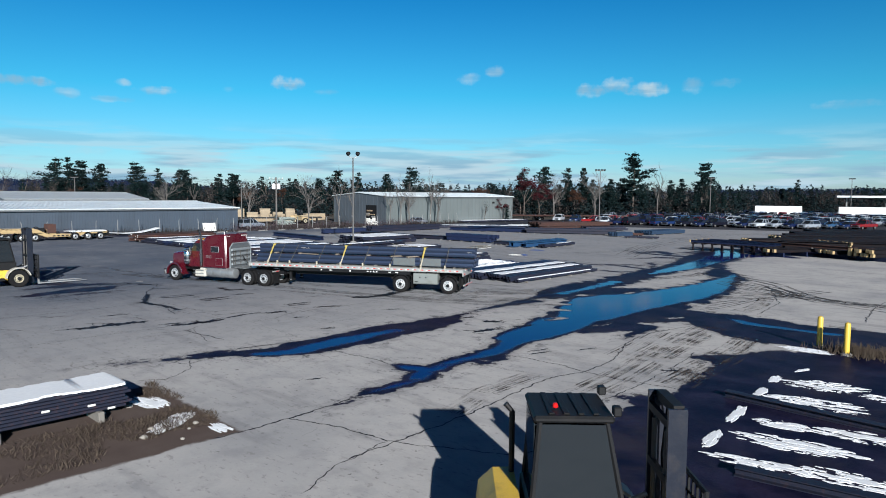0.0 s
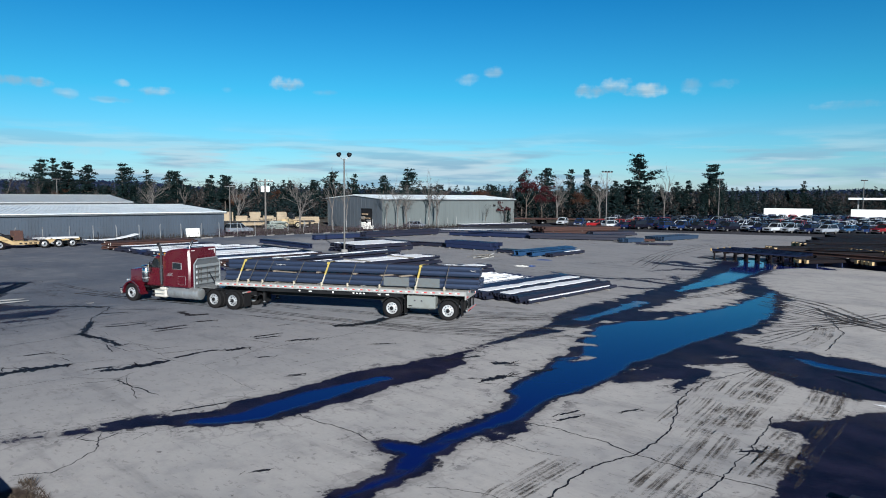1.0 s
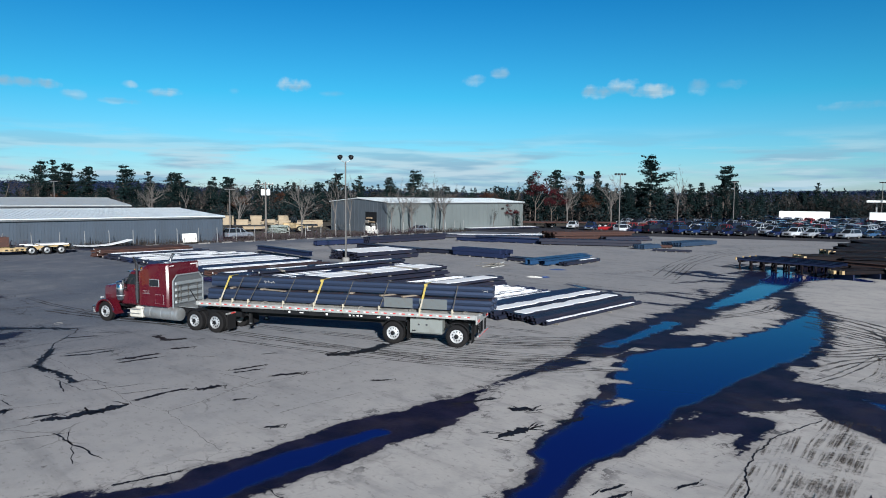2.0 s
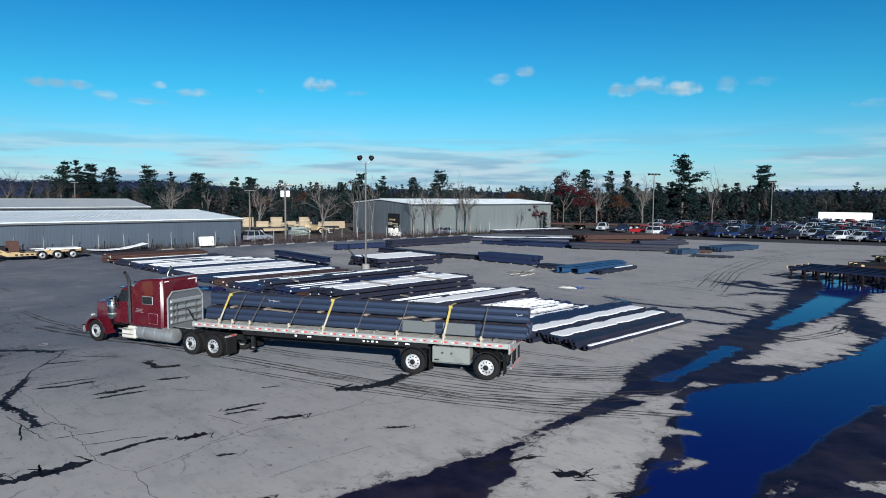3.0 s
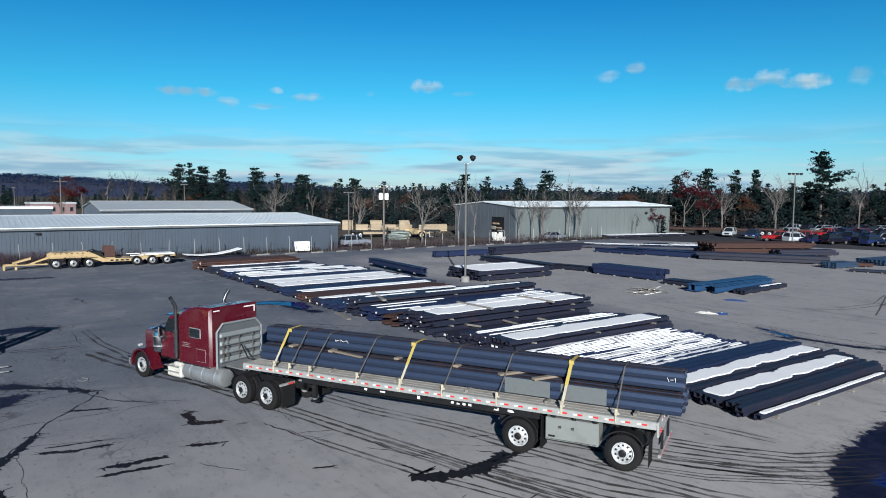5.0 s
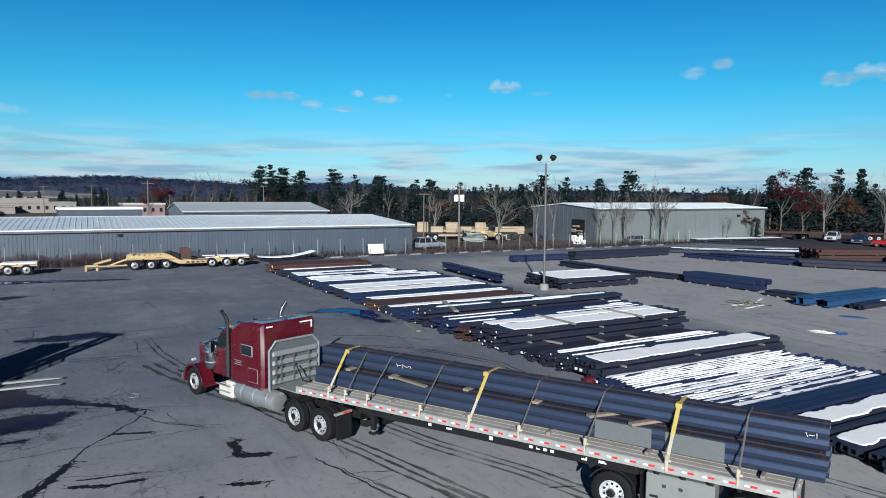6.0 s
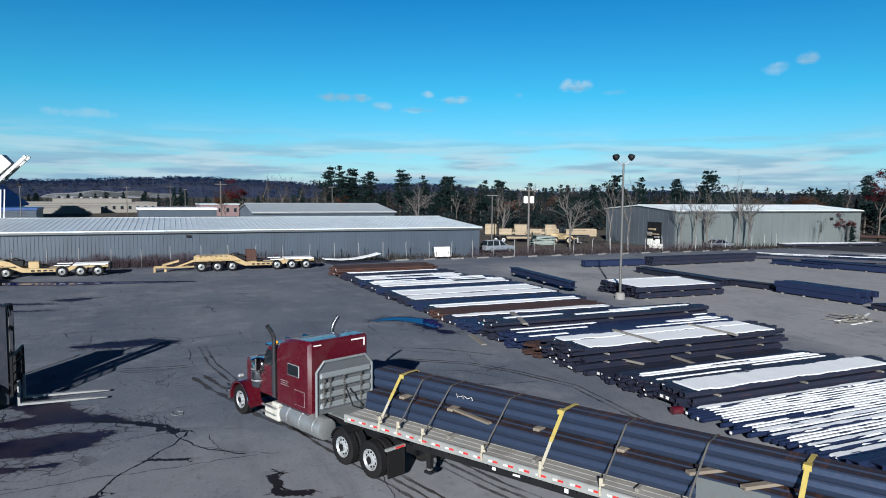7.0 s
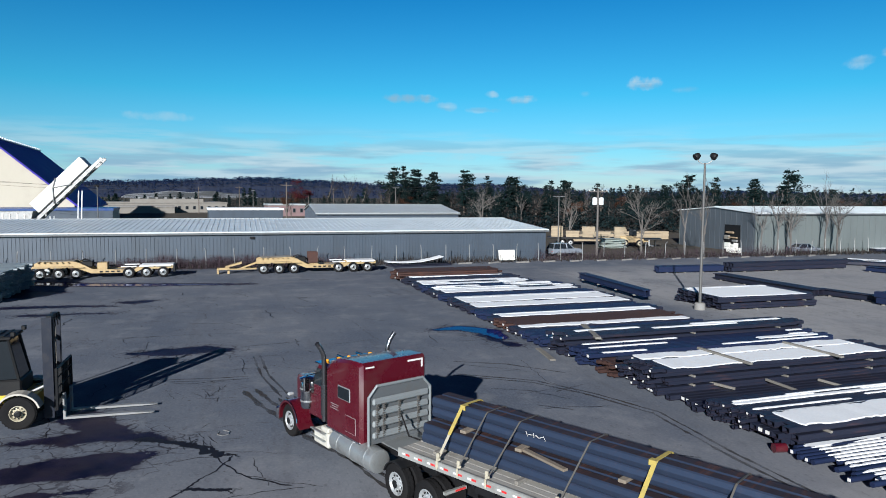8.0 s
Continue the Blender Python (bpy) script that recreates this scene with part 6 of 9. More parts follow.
def snow_strip(g, r, x0, x1, y0, y1, z, cover):
    """Snow lying along a bar: a low ragged cushion, broken where it has slid off."""
    n = max(4, int((y1 - y0) / 0.55))
    run = []
    seedx = r.uniform(0, 50)

    def close(run):
        if len(run) < 3:
            return
        fine = [run[0]]
        for p, q in zip(run, run[1:]):  # ragged melting edges
            for s in range(1, 7):
                y, a, b, h = (u + (w - u) * s / 6 for u, w in zip(p, q))
                amp = min(0.2, 0.24 * (b - a)) if b - a > 0.35 else 0.14 * (b - a)
                da = noise.noise(Vector((y * 0.9, seedx, 0.0))) + 0.6 * noise.noise(Vector((y * 4.5, seedx, 3.0)))
                db = noise.noise(Vector((y * 0.8, seedx, 7.0))) + 0.6 * noise.noise(Vector((y * 4.1, seedx, 9.0)))
                a, b = a + amp * max(-0.15, da), b - amp * max(-0.15, db)
                fine.append((y, a, max(b, a + 0.02), h * 0.6))
        run, v = fine, []
        for i, (y, a, b, h) in enumerate(run):
            e = 0.25 if i in (0, len(run) - 1) else 1
            m, hw = (a + b) / 2, (b - a) / 2 * (0.6 + 0.4 * e)
            v += [(m - hw, y, z), (m - hw + min(0.05, hw * 0.3), y, z + h * e), (m + hw - min(0.05, hw * 0.3), y, z + h * e), (m + hw, y, z)]
        k = len(run)
        f = [(4 * i + q, 4 * i + q + 1, 4 * i + q + 5, 4 * i + q + 4) for i in range(k - 1) for q in range(3)] + [(4 * i + 3, 4 * i, 4 * i + 4, 4 * i + 7) for i in range(k - 1)] + [(0, 1, 2, 3), (4 * k - 4, 4 * k - 1, 4 * k - 2, 4 * k - 3)]
        g.add(v, f)

    for i in range(n + 1):
        y = y0 + (y1 - y0) * i / n + r.uniform(-0.1, 0.1)
        keep = noise.noise(Vector((seedx, y * 0.16, x0))) * 0.5 + 0.5 < cover * 0.62 + 0.22 if cover < 0.99 else True
        if keep:
            jit = min(1.0, (x1 - x0) / 0.8)
            run.append((y, x0 + r.uniform(-0.02, 0.09) * jit, x1 - r.uniform(-0.02, 0.09) * jit, r.uniform(0.035, 0.06)))
        else:
            close(run)
            run = []
    close(run)


STACKS = random.Random(3)


def stack(x, y, length, cols, rows, w, h, mat="steel_dark", shape="tube", rz=90.0, snow=0.0, label="", gap=0.01, loose=0.25, bearer=0.1, lift=0.0, category="steel stack", ends="", chalk=0.0):
    """A stack of bars: (x, y) is the middle of the near end's foot, bars run along the heading rz."""
    r = STACKS
    m = pose(x, y, lift, 0, 0, rz)
    S = thing("steel_stack", label or "low stack of long dark steel sections on timber bearers", category, m, "steel stock in the yard")
    me = bar_mesh(shape, w, h, mat)
    total = cols * (w + gap)
    z, snow_geo = bearer, Geo()
    for row in range(rows):
        for c in range(cols):
            yy = -total / 2 + (c + 0.5) * (w + gap)
            dl, dx = r.uniform(-loose, loose) * 0.6, r.uniform(-loose, loose)
            L = length + dl
            part("steel_bar", me, None, S, m=pose(dx + L / 2, yy, z) @ Matrix.Diagonal((L, 1, 1, 1)))
            if chalk and r.random() < chalk:
                if (w, h) not in CHALK:
                    CHALK[w, h] = Geo().cbox(-0.012, 0.0, -w * 0.3, w * 0.3, h * 0.2, h * 0.8, 0.004).mesh("end_tag", M["white_mark"])
                part("end_tag", CHALK[w, h], None, S, "white tag on the bar end", m=pose(dx, yy, z))
            if ends and row in (0, rows - 1, rows // 2):
                part("end_mark", Geo().cbox(dx - 0.03, dx + 0.25, yy - w * 0.46, yy + w * 0.46, z + h * 0.04, z + h * 0.97, 0.01), M[ends], S, "painted bar end")
        z += h
        if row < rows - 1 and (row + 1) % 2 == 0 and rows > 2:
            for q in (0.12, 0.5, 0.88):
                part("spacer_timber", Geo().cbox(length * q - 0.05, length * q + 0.05, -total / 2 - 0.15, total / 2 + 0.12, z, z + 0.08, 0.01), M["grey_timber"], S)
            z += 0.08
    for q in (0.1, 0.37, 0.64, 0.9):
        part("bearer", Geo().cbox(length * q - 0.07, length * q + 0.07, -total / 2 - 0.12, total / 2 + 0.14, 0, bearer, 0.015), M["grey_timber" if bearer < 0.3 else "steel_navy"], S)
    c = 0
    while snow and c < cols:  # snow bridges neighbouring bars
        n = min(cols - c, r.choice((1, 1, 2, 3)) if shape == "pipe" else r.choice((1, 1, 2)) if snow < 0.6 else r.choice((2, 3, 4)) if snow < 0.95 else r.choice((6, 8, 10)))
        if r.random() < snow * 1.15:
            q = Geo()
            y0 = -total / 2 + c * (w + gap)
            snow_strip(q, r, y0 + (0.03 if shape == "pipe" else 0), y0 + n * (w + gap) - (0.05 if shape == "pipe" else 0.02), r.uniform(0.25, 0.6), length - r.uniform(0.1, 0.8), 0.0, snow)
            snow_geo.add([(b, a, z - (0.03 if shape == "pipe" else 0.0) + cz) for a, b, cz in q.v], q.f)
        c += n
    if snow_geo.v:
        solid("snow", snow_geo, M["snow"], "thin white snow lying along the steel bars", "snow", m, "snow on the steel stock")
    return z


def row(x0, x1, y0, y1, rows, w, h, mat, snow=0.0, shape="tube", label="", **more):
    """One stack of the long row beside the lorry."""
    cols = max(1, round((x1 - x0) / (w + 0.01)))
    stack((x0 + x1) / 2, y0, y1 - y0, cols, rows, w, h, mat, shape, 92.0, snow, label, **{"loose": 0.4, "chalk": 0.14, **more})


row(-87.2, -84.2, 34.7, 44.6, 4, 0.3, 0.2, "steel_rust", 0.0, "beam", "rusty brown stack of channel sections on bearers")
row(-84.0, -81.6, 35.0, 45.4, 3, 0.18, 0.14, "steel_dark", 0.35)
row(-81.3, -78.6, 35.1, 45.8, 2, 0.3, 0.2, "steel_dark", 0.75, label="dark steel stack under patchy snow")
row(-78.2, -76.4, 35.2, 47.4, 2, 0.3, 0.22, "steel_navy", 0.35)
row(-76.2, -73.4, 35.3, 48.0, 2, 0.35, 0.22, "steel_dark", 0.85, label="dark steel stack under white snow")
row(-73.1, -71.7, 35.4, 48.2, 2, 0.2, 0.2, "steel_navy", 0.1)
row(-71.4, -68.6, 35.5, 48.4, 2, 0.35, 0.2, "steel_dark", 1.0, label="dark steel stack under white snow")
row(-68.3, -66.4, 35.6, 48.4, 2, 0.3, 0.2, "steel_dark", 0.95, label="dark steel stack under white snow")
row(-66.1, -64.0, 35.7, 48.3, 2, 0.2, 0.18, "steel_navy", 0.12)
row(-63.8, -62.6, 35.8, 48.4, 2, 0.3, 0.2, "steel_dark", 0.9)
row(-62.4, -60.0, 35.9, 48.0, 2, 0.3, 0.2, "steel_rust", 0.06, "beam", "reddish rusty steel beams in a low stack")
row(-59.8, -59.0, 36.0, 48.0, 2, 0.3, 0.2, "steel_dark", 0.95)
row(-58.8, -57.0, 36.1, 48.0, 2, 0.18, 0.18, "steel_navy", 0.08)
row(-56.8, -55.5, 36.2, 51.0, 2, 0.3, 0.22, "steel_navy", 0.95)
row(-55.3, -53.4, 36.3, 51.2, 5, 0.2, 0.17, "steel_dark", 0.3, label="tall stack of square steel tubes with open ends")
row(-53.2, -51.0, 36.5, 51.0, 3, 0.26, 0.2, "steel_navy", 0.55, label="navy steel tubes with pale ends and streaks of snow")
row(-50.8, -49.4, 36.7, 47.0, 3, 0.2, 0.15, "steel_orange", 0.25, label="short bundle of orange-rusted bars")
row(-49.2, -46.4, 36.9, 49.6, 6, 0.2, 0.145, "steel_dark", 0.97, label="tall dark steel stack under smooth white snow")
row(-46.0, -44.2, 37.1, 48.8, 1, 0.3, 0.2, "steel_dark", 0.1)
row(-44.0, -41.9, 37.4, 48.6, 4, 0.15, 0.12, "steel_dark", 0.45)
row(-41.8, -40.2, 37.6, 49.8, 3, 0.3, 0.2, "steel_dark", 0.97, label="dark steel stack under smooth white snow")
row(-39.9, -37.4, 37.6, 49.4, 1, 0.17, 0.17, "steel_navy", 0.88, "pipe", "single layer of steel pipes streaked with snow", gap=0.05, loose=0.5)
row(-37.2, -34.5, 37.9, 49.3, 1, 0.17, 0.17, "steel_navy", 0.92, "pipe", "single layer of steel pipes streaked with snow", gap=0.05, loose=0.4)
row(-34.2, -32.9, 38.3, 50.4, 2, 0.4, 0.2, "steel_navy", 0.0, label="pair of deep blue steel sections, bare of snow")
row(-32.7, -31.6, 38.5, 50.2, 2, 0.26, 0.2, "steel_dark", 0.97)
row(-31.4, -31.1, 38.5, 50.2, 2, 0.26, 0.2, "steel_dark", 0.0)
row(-30.9, -29.8, 38.6, 50.0, 2, 0.26, 0.2, "steel_dark", 0.97)
row(-29.6, -28.8, 38.7, 49.6, 2, 0.26, 0.18, "steel_dark", 0.0)
row(-28.6, -28.2, 38.7, 49.2, 1, 0.26, 0.18, "steel_dark", 0.9)

stack(-80.5, 51.3, 12.0, 2, 1, 0.4, 0.5, "steel_navy", "beam", -3.5, 0.0, "pair of dark blue wide-flange beams lying skew", lift=0.35, bearer=0.1)
stack(-66.2, 53.4, 8.4, 9, 4, 0.55, 0.2, "steel_dark", "tube", 90, 0.95, "square pile of dark steel plates under snow")
stack(-86.0, 63.0, 8.0, 3, 1, 0.5, 0.6, "steel_navy", "tube", 88, 0.0, "navy steel sections stacked on the ground")
stack(-85.0, 71.2, 16.0, 3, 2, 0.5, 0.45, "steel_dark", "tube", 92, 0.0, "long dark steel sections stacked two high")
stack(-79.8, 66.0, 12.0, 3, 1, 0.5, 0.5, "steel_dark", "beam", 1, 0.0, "dark wide-flange beams lying side by side")
stack(-68.5, 67.2, 10.0, 2, 1, 0.4, 0.45, "steel_dark", "beam", 12, 0.0, "dark wide-flange beams lying side by side")
stack(-63.4, 68.0, 7.3, 4, 2, 0.45, 0.45, "steel_navy", "tube", 3, 0.0, "deep blue steel sections stacked two high")
stack(-54.4, 67.2, 3.0, 4, 1, 0.35, 0.35, "steel_dark", "beam", 5, 0.0, "short dark beam offcuts")
stack(-49.8, 64.2, 10.5, 2, 1, 0.55, 0.55, "steel_blue", "beam", 92, 0.0, "bright blue painted girders lying on bearers")
stack(-48.4, 65.2, 9.0, 2, 1, 0.5, 0.5, "steel_blue", "beam", 94, 0.0, "bright blue painted girders lying on bearers")
stack(-46.9, 66.4, 7.0, 3, 1, 0.35, 0.3, "steel_dark", "tube", 95, 0.3, "rusty steel tubes beside blue girders")
stack(-79.0, 88.8, 11.0, 3, 1, 0.55, 0.7, "steel_navy", "beam", 13, 0.0, "long navy girders lying in a row")
stack(-82.0, 87.0, 7.0, 2, 1, 0.45, 0.5, "steel_navy", "beam", 10, 0.0, "long navy girders lying in a row")
stack(-90.0, 92.0, 22.0, 10, 1, 0.5, 0.35, "steel_dark", "tube", 40, 0.5, "flat spread of steel sections under snow")
stack(-104.0, 112.0, 20.0, 6, 1, 0.5, 0.35, "steel_dark", "tube", 82, 0.95, "flat spread of steel sections under snow")
stack(-84.0, 101.0, 16.0, 10, 1, 0.5, 0.35, "steel_dark", "tube", 60, 0.45, "flat spread of steel sections under snow")
stack(-72.8, 98.8, 14.0, 10, 4, 0.45, 0.32, "steel_orange", "tube", 62, 0.0, "large orange-rusted stack of steel sections")
stack(-66.0, 104.0, 8.0, 5, 2, 0.45, 0.32, "steel_dark", "tube", 62, 0.0, "dark steel stack beside the rusted one")
stack(-68.0, 90.6, 14.0, 4, 2, 0.5, 0.4, "steel_dark", "tube", 30, 0.0, "dark steel sections in a low stack")
stack(-57.2, 96.6, 6.0, 3, 1, 0.4, 0.3, "steel_rust", "tube", 20, 0.0, "rusty steel offcuts on the ground")
stack(-53.6, 93.0, 3.5, 5, 2, 0.35, 0.28, "steel_slate", "tube", 80, 0.0, "short blue-grey steel bundle")
stack(-50.8, 92.0, 4.5, 3, 1, 0.3, 0.2, "steel_dark", "tube", 20, 0.0, "short dark steel offcuts")
stack(-53.0, 101.0, 9.5, 8, 2, 0.4, 0.28, "steel_slate", "tube", 84, 0.0, "blue-grey steel sections in a low stack")
for i in range(4):
    stack(-80.0 - 2.6 * i, -10.0, 13.5, 6, 6, 0.38, 0.3, "steel_grey", "tube", 90, 0.0, "tall stack of galvanised steel sections")

# racks of girders with yellow painted ends
for x, y, n, ln, rz in ((-30.6, 85.0, 5, 9.0, 40), (-24.6, 75.2, 3, 11.0, 62), (-20.0, 78.0, 4, 15.0, 60), (-16.6, 76.6, 5, 17.0, 66), (-31.0, 95.0, 5, 14.0, 40), (-22.0, 88.0, 8, 16.0, 60), (-13.5, 82.0, 8, 18.0, 70), (-14.0, 94.0, 9, 18.0, 66)):
    stack(x, y, ln, n, 1 if n < 5 else 2, 0.35, 0.38, "steel_black", "beam", rz, 0.0, "dark girders with yellow painted ends on bearers", gap=0.25, bearer=0.45, ends="yellow_paint")


def open_rack(m, length, depth, bays):
    """Empty trestles over the water: posts, cross bearers and a few long rails, two of them with painted ends."""
    R = thing("storage_rack", "open dark steel rack on posts standing in water", "rack", m)
    for i in range(bays + 1):
        x = length * i / bays
        part("cross_bearer", Geo().cbox(x - 0.09, x + 0.09, -0.15, depth + 0.15, 0.72, 0.92, 0.02), M["steel_black"], R)
        for y in (0.1, depth / 2, depth - 0.1):
            part("post", Geo().cbox(x - 0.07, x + 0.07, y - 0.07, y + 0.07, 0.0, 0.72, 0.015), M["steel_black"], R)
            part("foot_plate", Geo().cbox(x - 0.18, x + 0.18, y - 0.18, y + 0.18, 0.0, 0.04, 0.01), M["steel_black"], R)
    for y in (0.2, depth * 0.36, depth * 0.66, depth - 0.2):
        rail = part("long_rail", girder(length + 0.7, 0.2, 0.26, 0.025, 0.02), M["steel_navy"], R, m=pose(length / 2, y, 0.92))
        part("painted_end", Geo().cbox(-length / 2 - 0.5, -length / 2 - 0.36, -0.13, 0.13, -0.02, 0.28, 0.02), M["yellow_paint"], rail, "yellow painted rail end")


open_rack(pose(-33.6, 77.2, 0, 0, 0, -7), 8.4, 4.2, 7)
for x, y, ln, n, rows, rz in ((-28.0, 88.6, 20.0, 14, 2, 24), (-30.4, 98.5, 22.0, 14, 2, 26), (-32.6, 107.5, 22.0, 12, 2, 28), (-33.5, 117.0, 22.0, 12, 2, 30)):
    stack(x, y, ln, n, rows, 0.6, 0.42, "steel_black", "beam", rz, 0.0, "wide dark layer of girders on bearers", gap=0.08, bearer=0.3)
stack(-31.4, 81.5, 16.0, 1, 1, 0.35, 0.3, "steel_rust", "beam", -14, 0.0, "long rusty girder lying across the racks", lift=0.85)


# ---- loose things in the yard ----
def plank(x, y, z, rz, l, w, h, mat, label):
    solid("timber_plank", Geo().cbox(-l / 2, l / 2, -w / 2, w / 2, 0, h, 0.015), M[mat], label, "timber", pose(x, y, z, 0, 0, rz), "loose timbers")


plank(-54.5, 35.6, 0.004, -8, 2.6, 0.3, 0.08, "grey_timber", "weathered grey plank lying on the asphalt")
plank(-54.6, 38.2, 1.03, -16, 3.6, 0.3, 0.1, "grey_timber", "weathered grey plank lying on a steel stack")
for yy in (41.0, 45.8):
    plank(-47.8, yy, 1.14, 4, 3.2, 0.16, 0.1, "grey_timber", "grey bearer lying on a snowy stack")
for xx, yy, aa in ((-46.6, 39.6, 20), (-45.0, 44.5, 8), (-43.2, 46.0, 12), (-45.6, 42.2, 0)):
    plank(xx, yy, 0.315, aa, 1.9, 0.12, 0.1, "grey_timber", "short grey bearer lying on low steel")
for i, (a, b) in enumerate(((-42.9, 56.6), (-42.2, 57.2))):
    r9 = random.Random(40 + i)
    g = Geo()
    n = 9
    rings = []
    for q in range(5):
        f = q / 4
        rings.append([(math.cos(2 * math.pi * j / n) * (1 - f * 0.75) * (0.75 if not i else 0.4) * (1 + 0.25 * math.sin(3 * j + i)), math.sin(2 * math.pi * j / n) * (1 - f * 0.75) * 0.4 * (1 + 0.2 * math.cos(2 * j)), 0.07 * math.sin(f * 1.5) * (1 + 0.6 * math.sin(2.3 * j + q))) for j in range(n)])
    solid("plastic_sheet", g.loft(rings), M["white_paint" if not i else "tarp_blue"], "crumpled white plastic sheet on the ground" if not i else "crumpled blue plastic sheet on the ground", "plastic sheet", pose(a, b, 0.003, 0, 0, 20 + 50 * i))
P = thing("broken_pallets", "flattened pale pallets and boards in a heap", "pallet", pose(-51.6, 61.6, 0, 0, 0, 20) @ Matrix.Scale(1.35, 4))
r9 = random.Random(4)
for i in range(14):
    part("board", Geo().cbox(-0.9, 0.9, -0.06, 0.06, 0, 0.03, 0.005), M["white_paint" if i % 3 == 2 else "grey_timber"], P, m=pose(r9.uniform(-0.6, 0.6), r9.uniform(-1.1, 1.1), 0.004 + 0.032 * (i // 3), 0, 0, r9.choice((0, 90)) + r9.uniform(-20, 20)))
solid("blue_tarpaulin", Geo().loft([[(math.cos(t) * a, math.sin(t) * a * 0.35, z) for t in (2 * math.pi * j / 10 for j in range(10))] for a, z in ((1.5, 0), (1.1, 0.08), (0.4, 0.14))]), M["tarp_blue"], "blue plastic sheet crumpled on the ground", "plastic sheet", pose(-45.2, 63.2, 0.003, 0, 0, 30) @ Matrix.Scale(0.6, 4))
g = Geo().tube([(-0.5, 0, 0.02), (-0.2, 0.3, 0.02), (0.2, 0.25, 0.02), (0.35, -0.05, 0.02), (0.1, -0.3, 0.02), (-0.35, -0.25, 0.02)], 0.02, 6)
solid("strap_loop", g, M["galvanised"], "pale loop of discarded strapping on the asphalt", "strapping", pose(-46.7, 20.1, 0.003) @ Matrix.Scale(0.65, 4))
solid("red_drum", Geo().lathe([(0.12, -0.2), (0.15, -0.2), (0.15, 0.2), (0.12, 0.2)], 16, "x"), M["red_paint"], "small red drum lying by the steel row", "drum", pose(-40.3, 37.2, 0.15, 0, 0, 80))

# bundle of snow-covered boards on the weedy bank, and the weeds
S = thing("board_bundle", "bundle of dark steel sheets under clean snow on bearers", "steel stack", pose(-18.5, 6.2, 0, 0, 0, 91))
for i in range(7):
    part("sheet", Geo().cbox(-4.5 + 0.05 * (i % 3), 2.3 + 0.08 * ((i * 2) % 3), -0.8 + 0.015 * i, 0.8 - 0.02 * (i % 2), 0.3 + 0.085 * i, 0.375 + 0.085 * i, 0.015), M["steel_dark"], S)
for x in (-3.5, -0.8, 1.6):
    part("bearer", Geo().cbox(x - 0.08, x + 0.08, -0.95, 0.95, 0, 0.3, 0.02), M["grey_timber"], S)
for x, z in ((0.3, 0.55), (1.4, 0.47), (1.9, 0.3)):
    part("tag", Geo().cbox(x - 0.1, x + 0.1, -0.83, -0.8, z, z + 0.06, 0.01), M["white_paint"], S)
g = Geo()
snow_strip(g, rng, -0.82, 0.82, -4.5, 2.35, 0.0, 1.0)
solid("snow", Geo().add([(y, x, z * 1.6 + 0.896) for x, y, z in g.v], g.f), M["snow"], "clean smooth snow on a bundle of sheets", "snow", pose(-18.5, 6.2, 0, 0, 0, 91), smooth=True)
weeds = Geo()
for i in range(11000):
    x, y = rng.uniform(-20.6, -14.8), 10.4 - abs(rng.gauss(0, 3.2))
    if noise.noise(Vector((x * 0.7, y * 0.7, 1.0))) < -0.12 or (abs(x + 18.5) < 0.85 and y < 8.6):
        continue
    h, a = rng.uniform(0.03, 0.2) * (0.6 + 1.2 * max(0.0, noise.noise(Vector((x * 1.3, y * 1.3, 5.0))))), rng.uniform(0, 6.28)
    lx, ly = rng.uniform(-0.14, 0.14), rng.uniform(-0.14, 0.14)
    w = 0.012
    weeds.add([(x - w * math.cos(a), y - w * math.sin(a), 0), (x + w * math.cos(a), y + w * math.sin(a), 0), (x + lx, y + ly, h)], [(0, 1, 2)])
for i in range(700):  # weeds at the foot of the bollards
    x, y = -5.6 + rng.gauss(0, 0.7), 31.9 + rng.gauss(0, 0.35)
    h = rng.uniform(0.1, 0.5)
    weeds.add([(x - 0.02, y, 0), (x + 0.02, y, 0), (x + rng.uniform(-0.15, 0.15), y + rng.uniform(-0.15, 0.15), h)], [(0, 1, 2)])
fence_weeds = Geo()
for i in range(6500):  # rank grass along the far fence
    y = rng.uniform(-40, 110)
    x = -101.2 + rng.gauss(0, 0.9)
    h = rng.uniform(0.2, 0.95) * (0.5 + 0.8 * abs(math.sin(y * 0.11)))
    a = rng.uniform(0, 3.14)
    fence_weeds.add([(x - 0.05 * math.cos(a), y - 0.05 * math.sin(a), 0), (x + 0.05 * math.cos(a), y + 0.05 * math.sin(a), 0), (x + rng.uniform(-0.3, 0.3), y + rng.uniform(-0.3, 0.3), h)], [(0, 1, 2)])
brush = Geo()
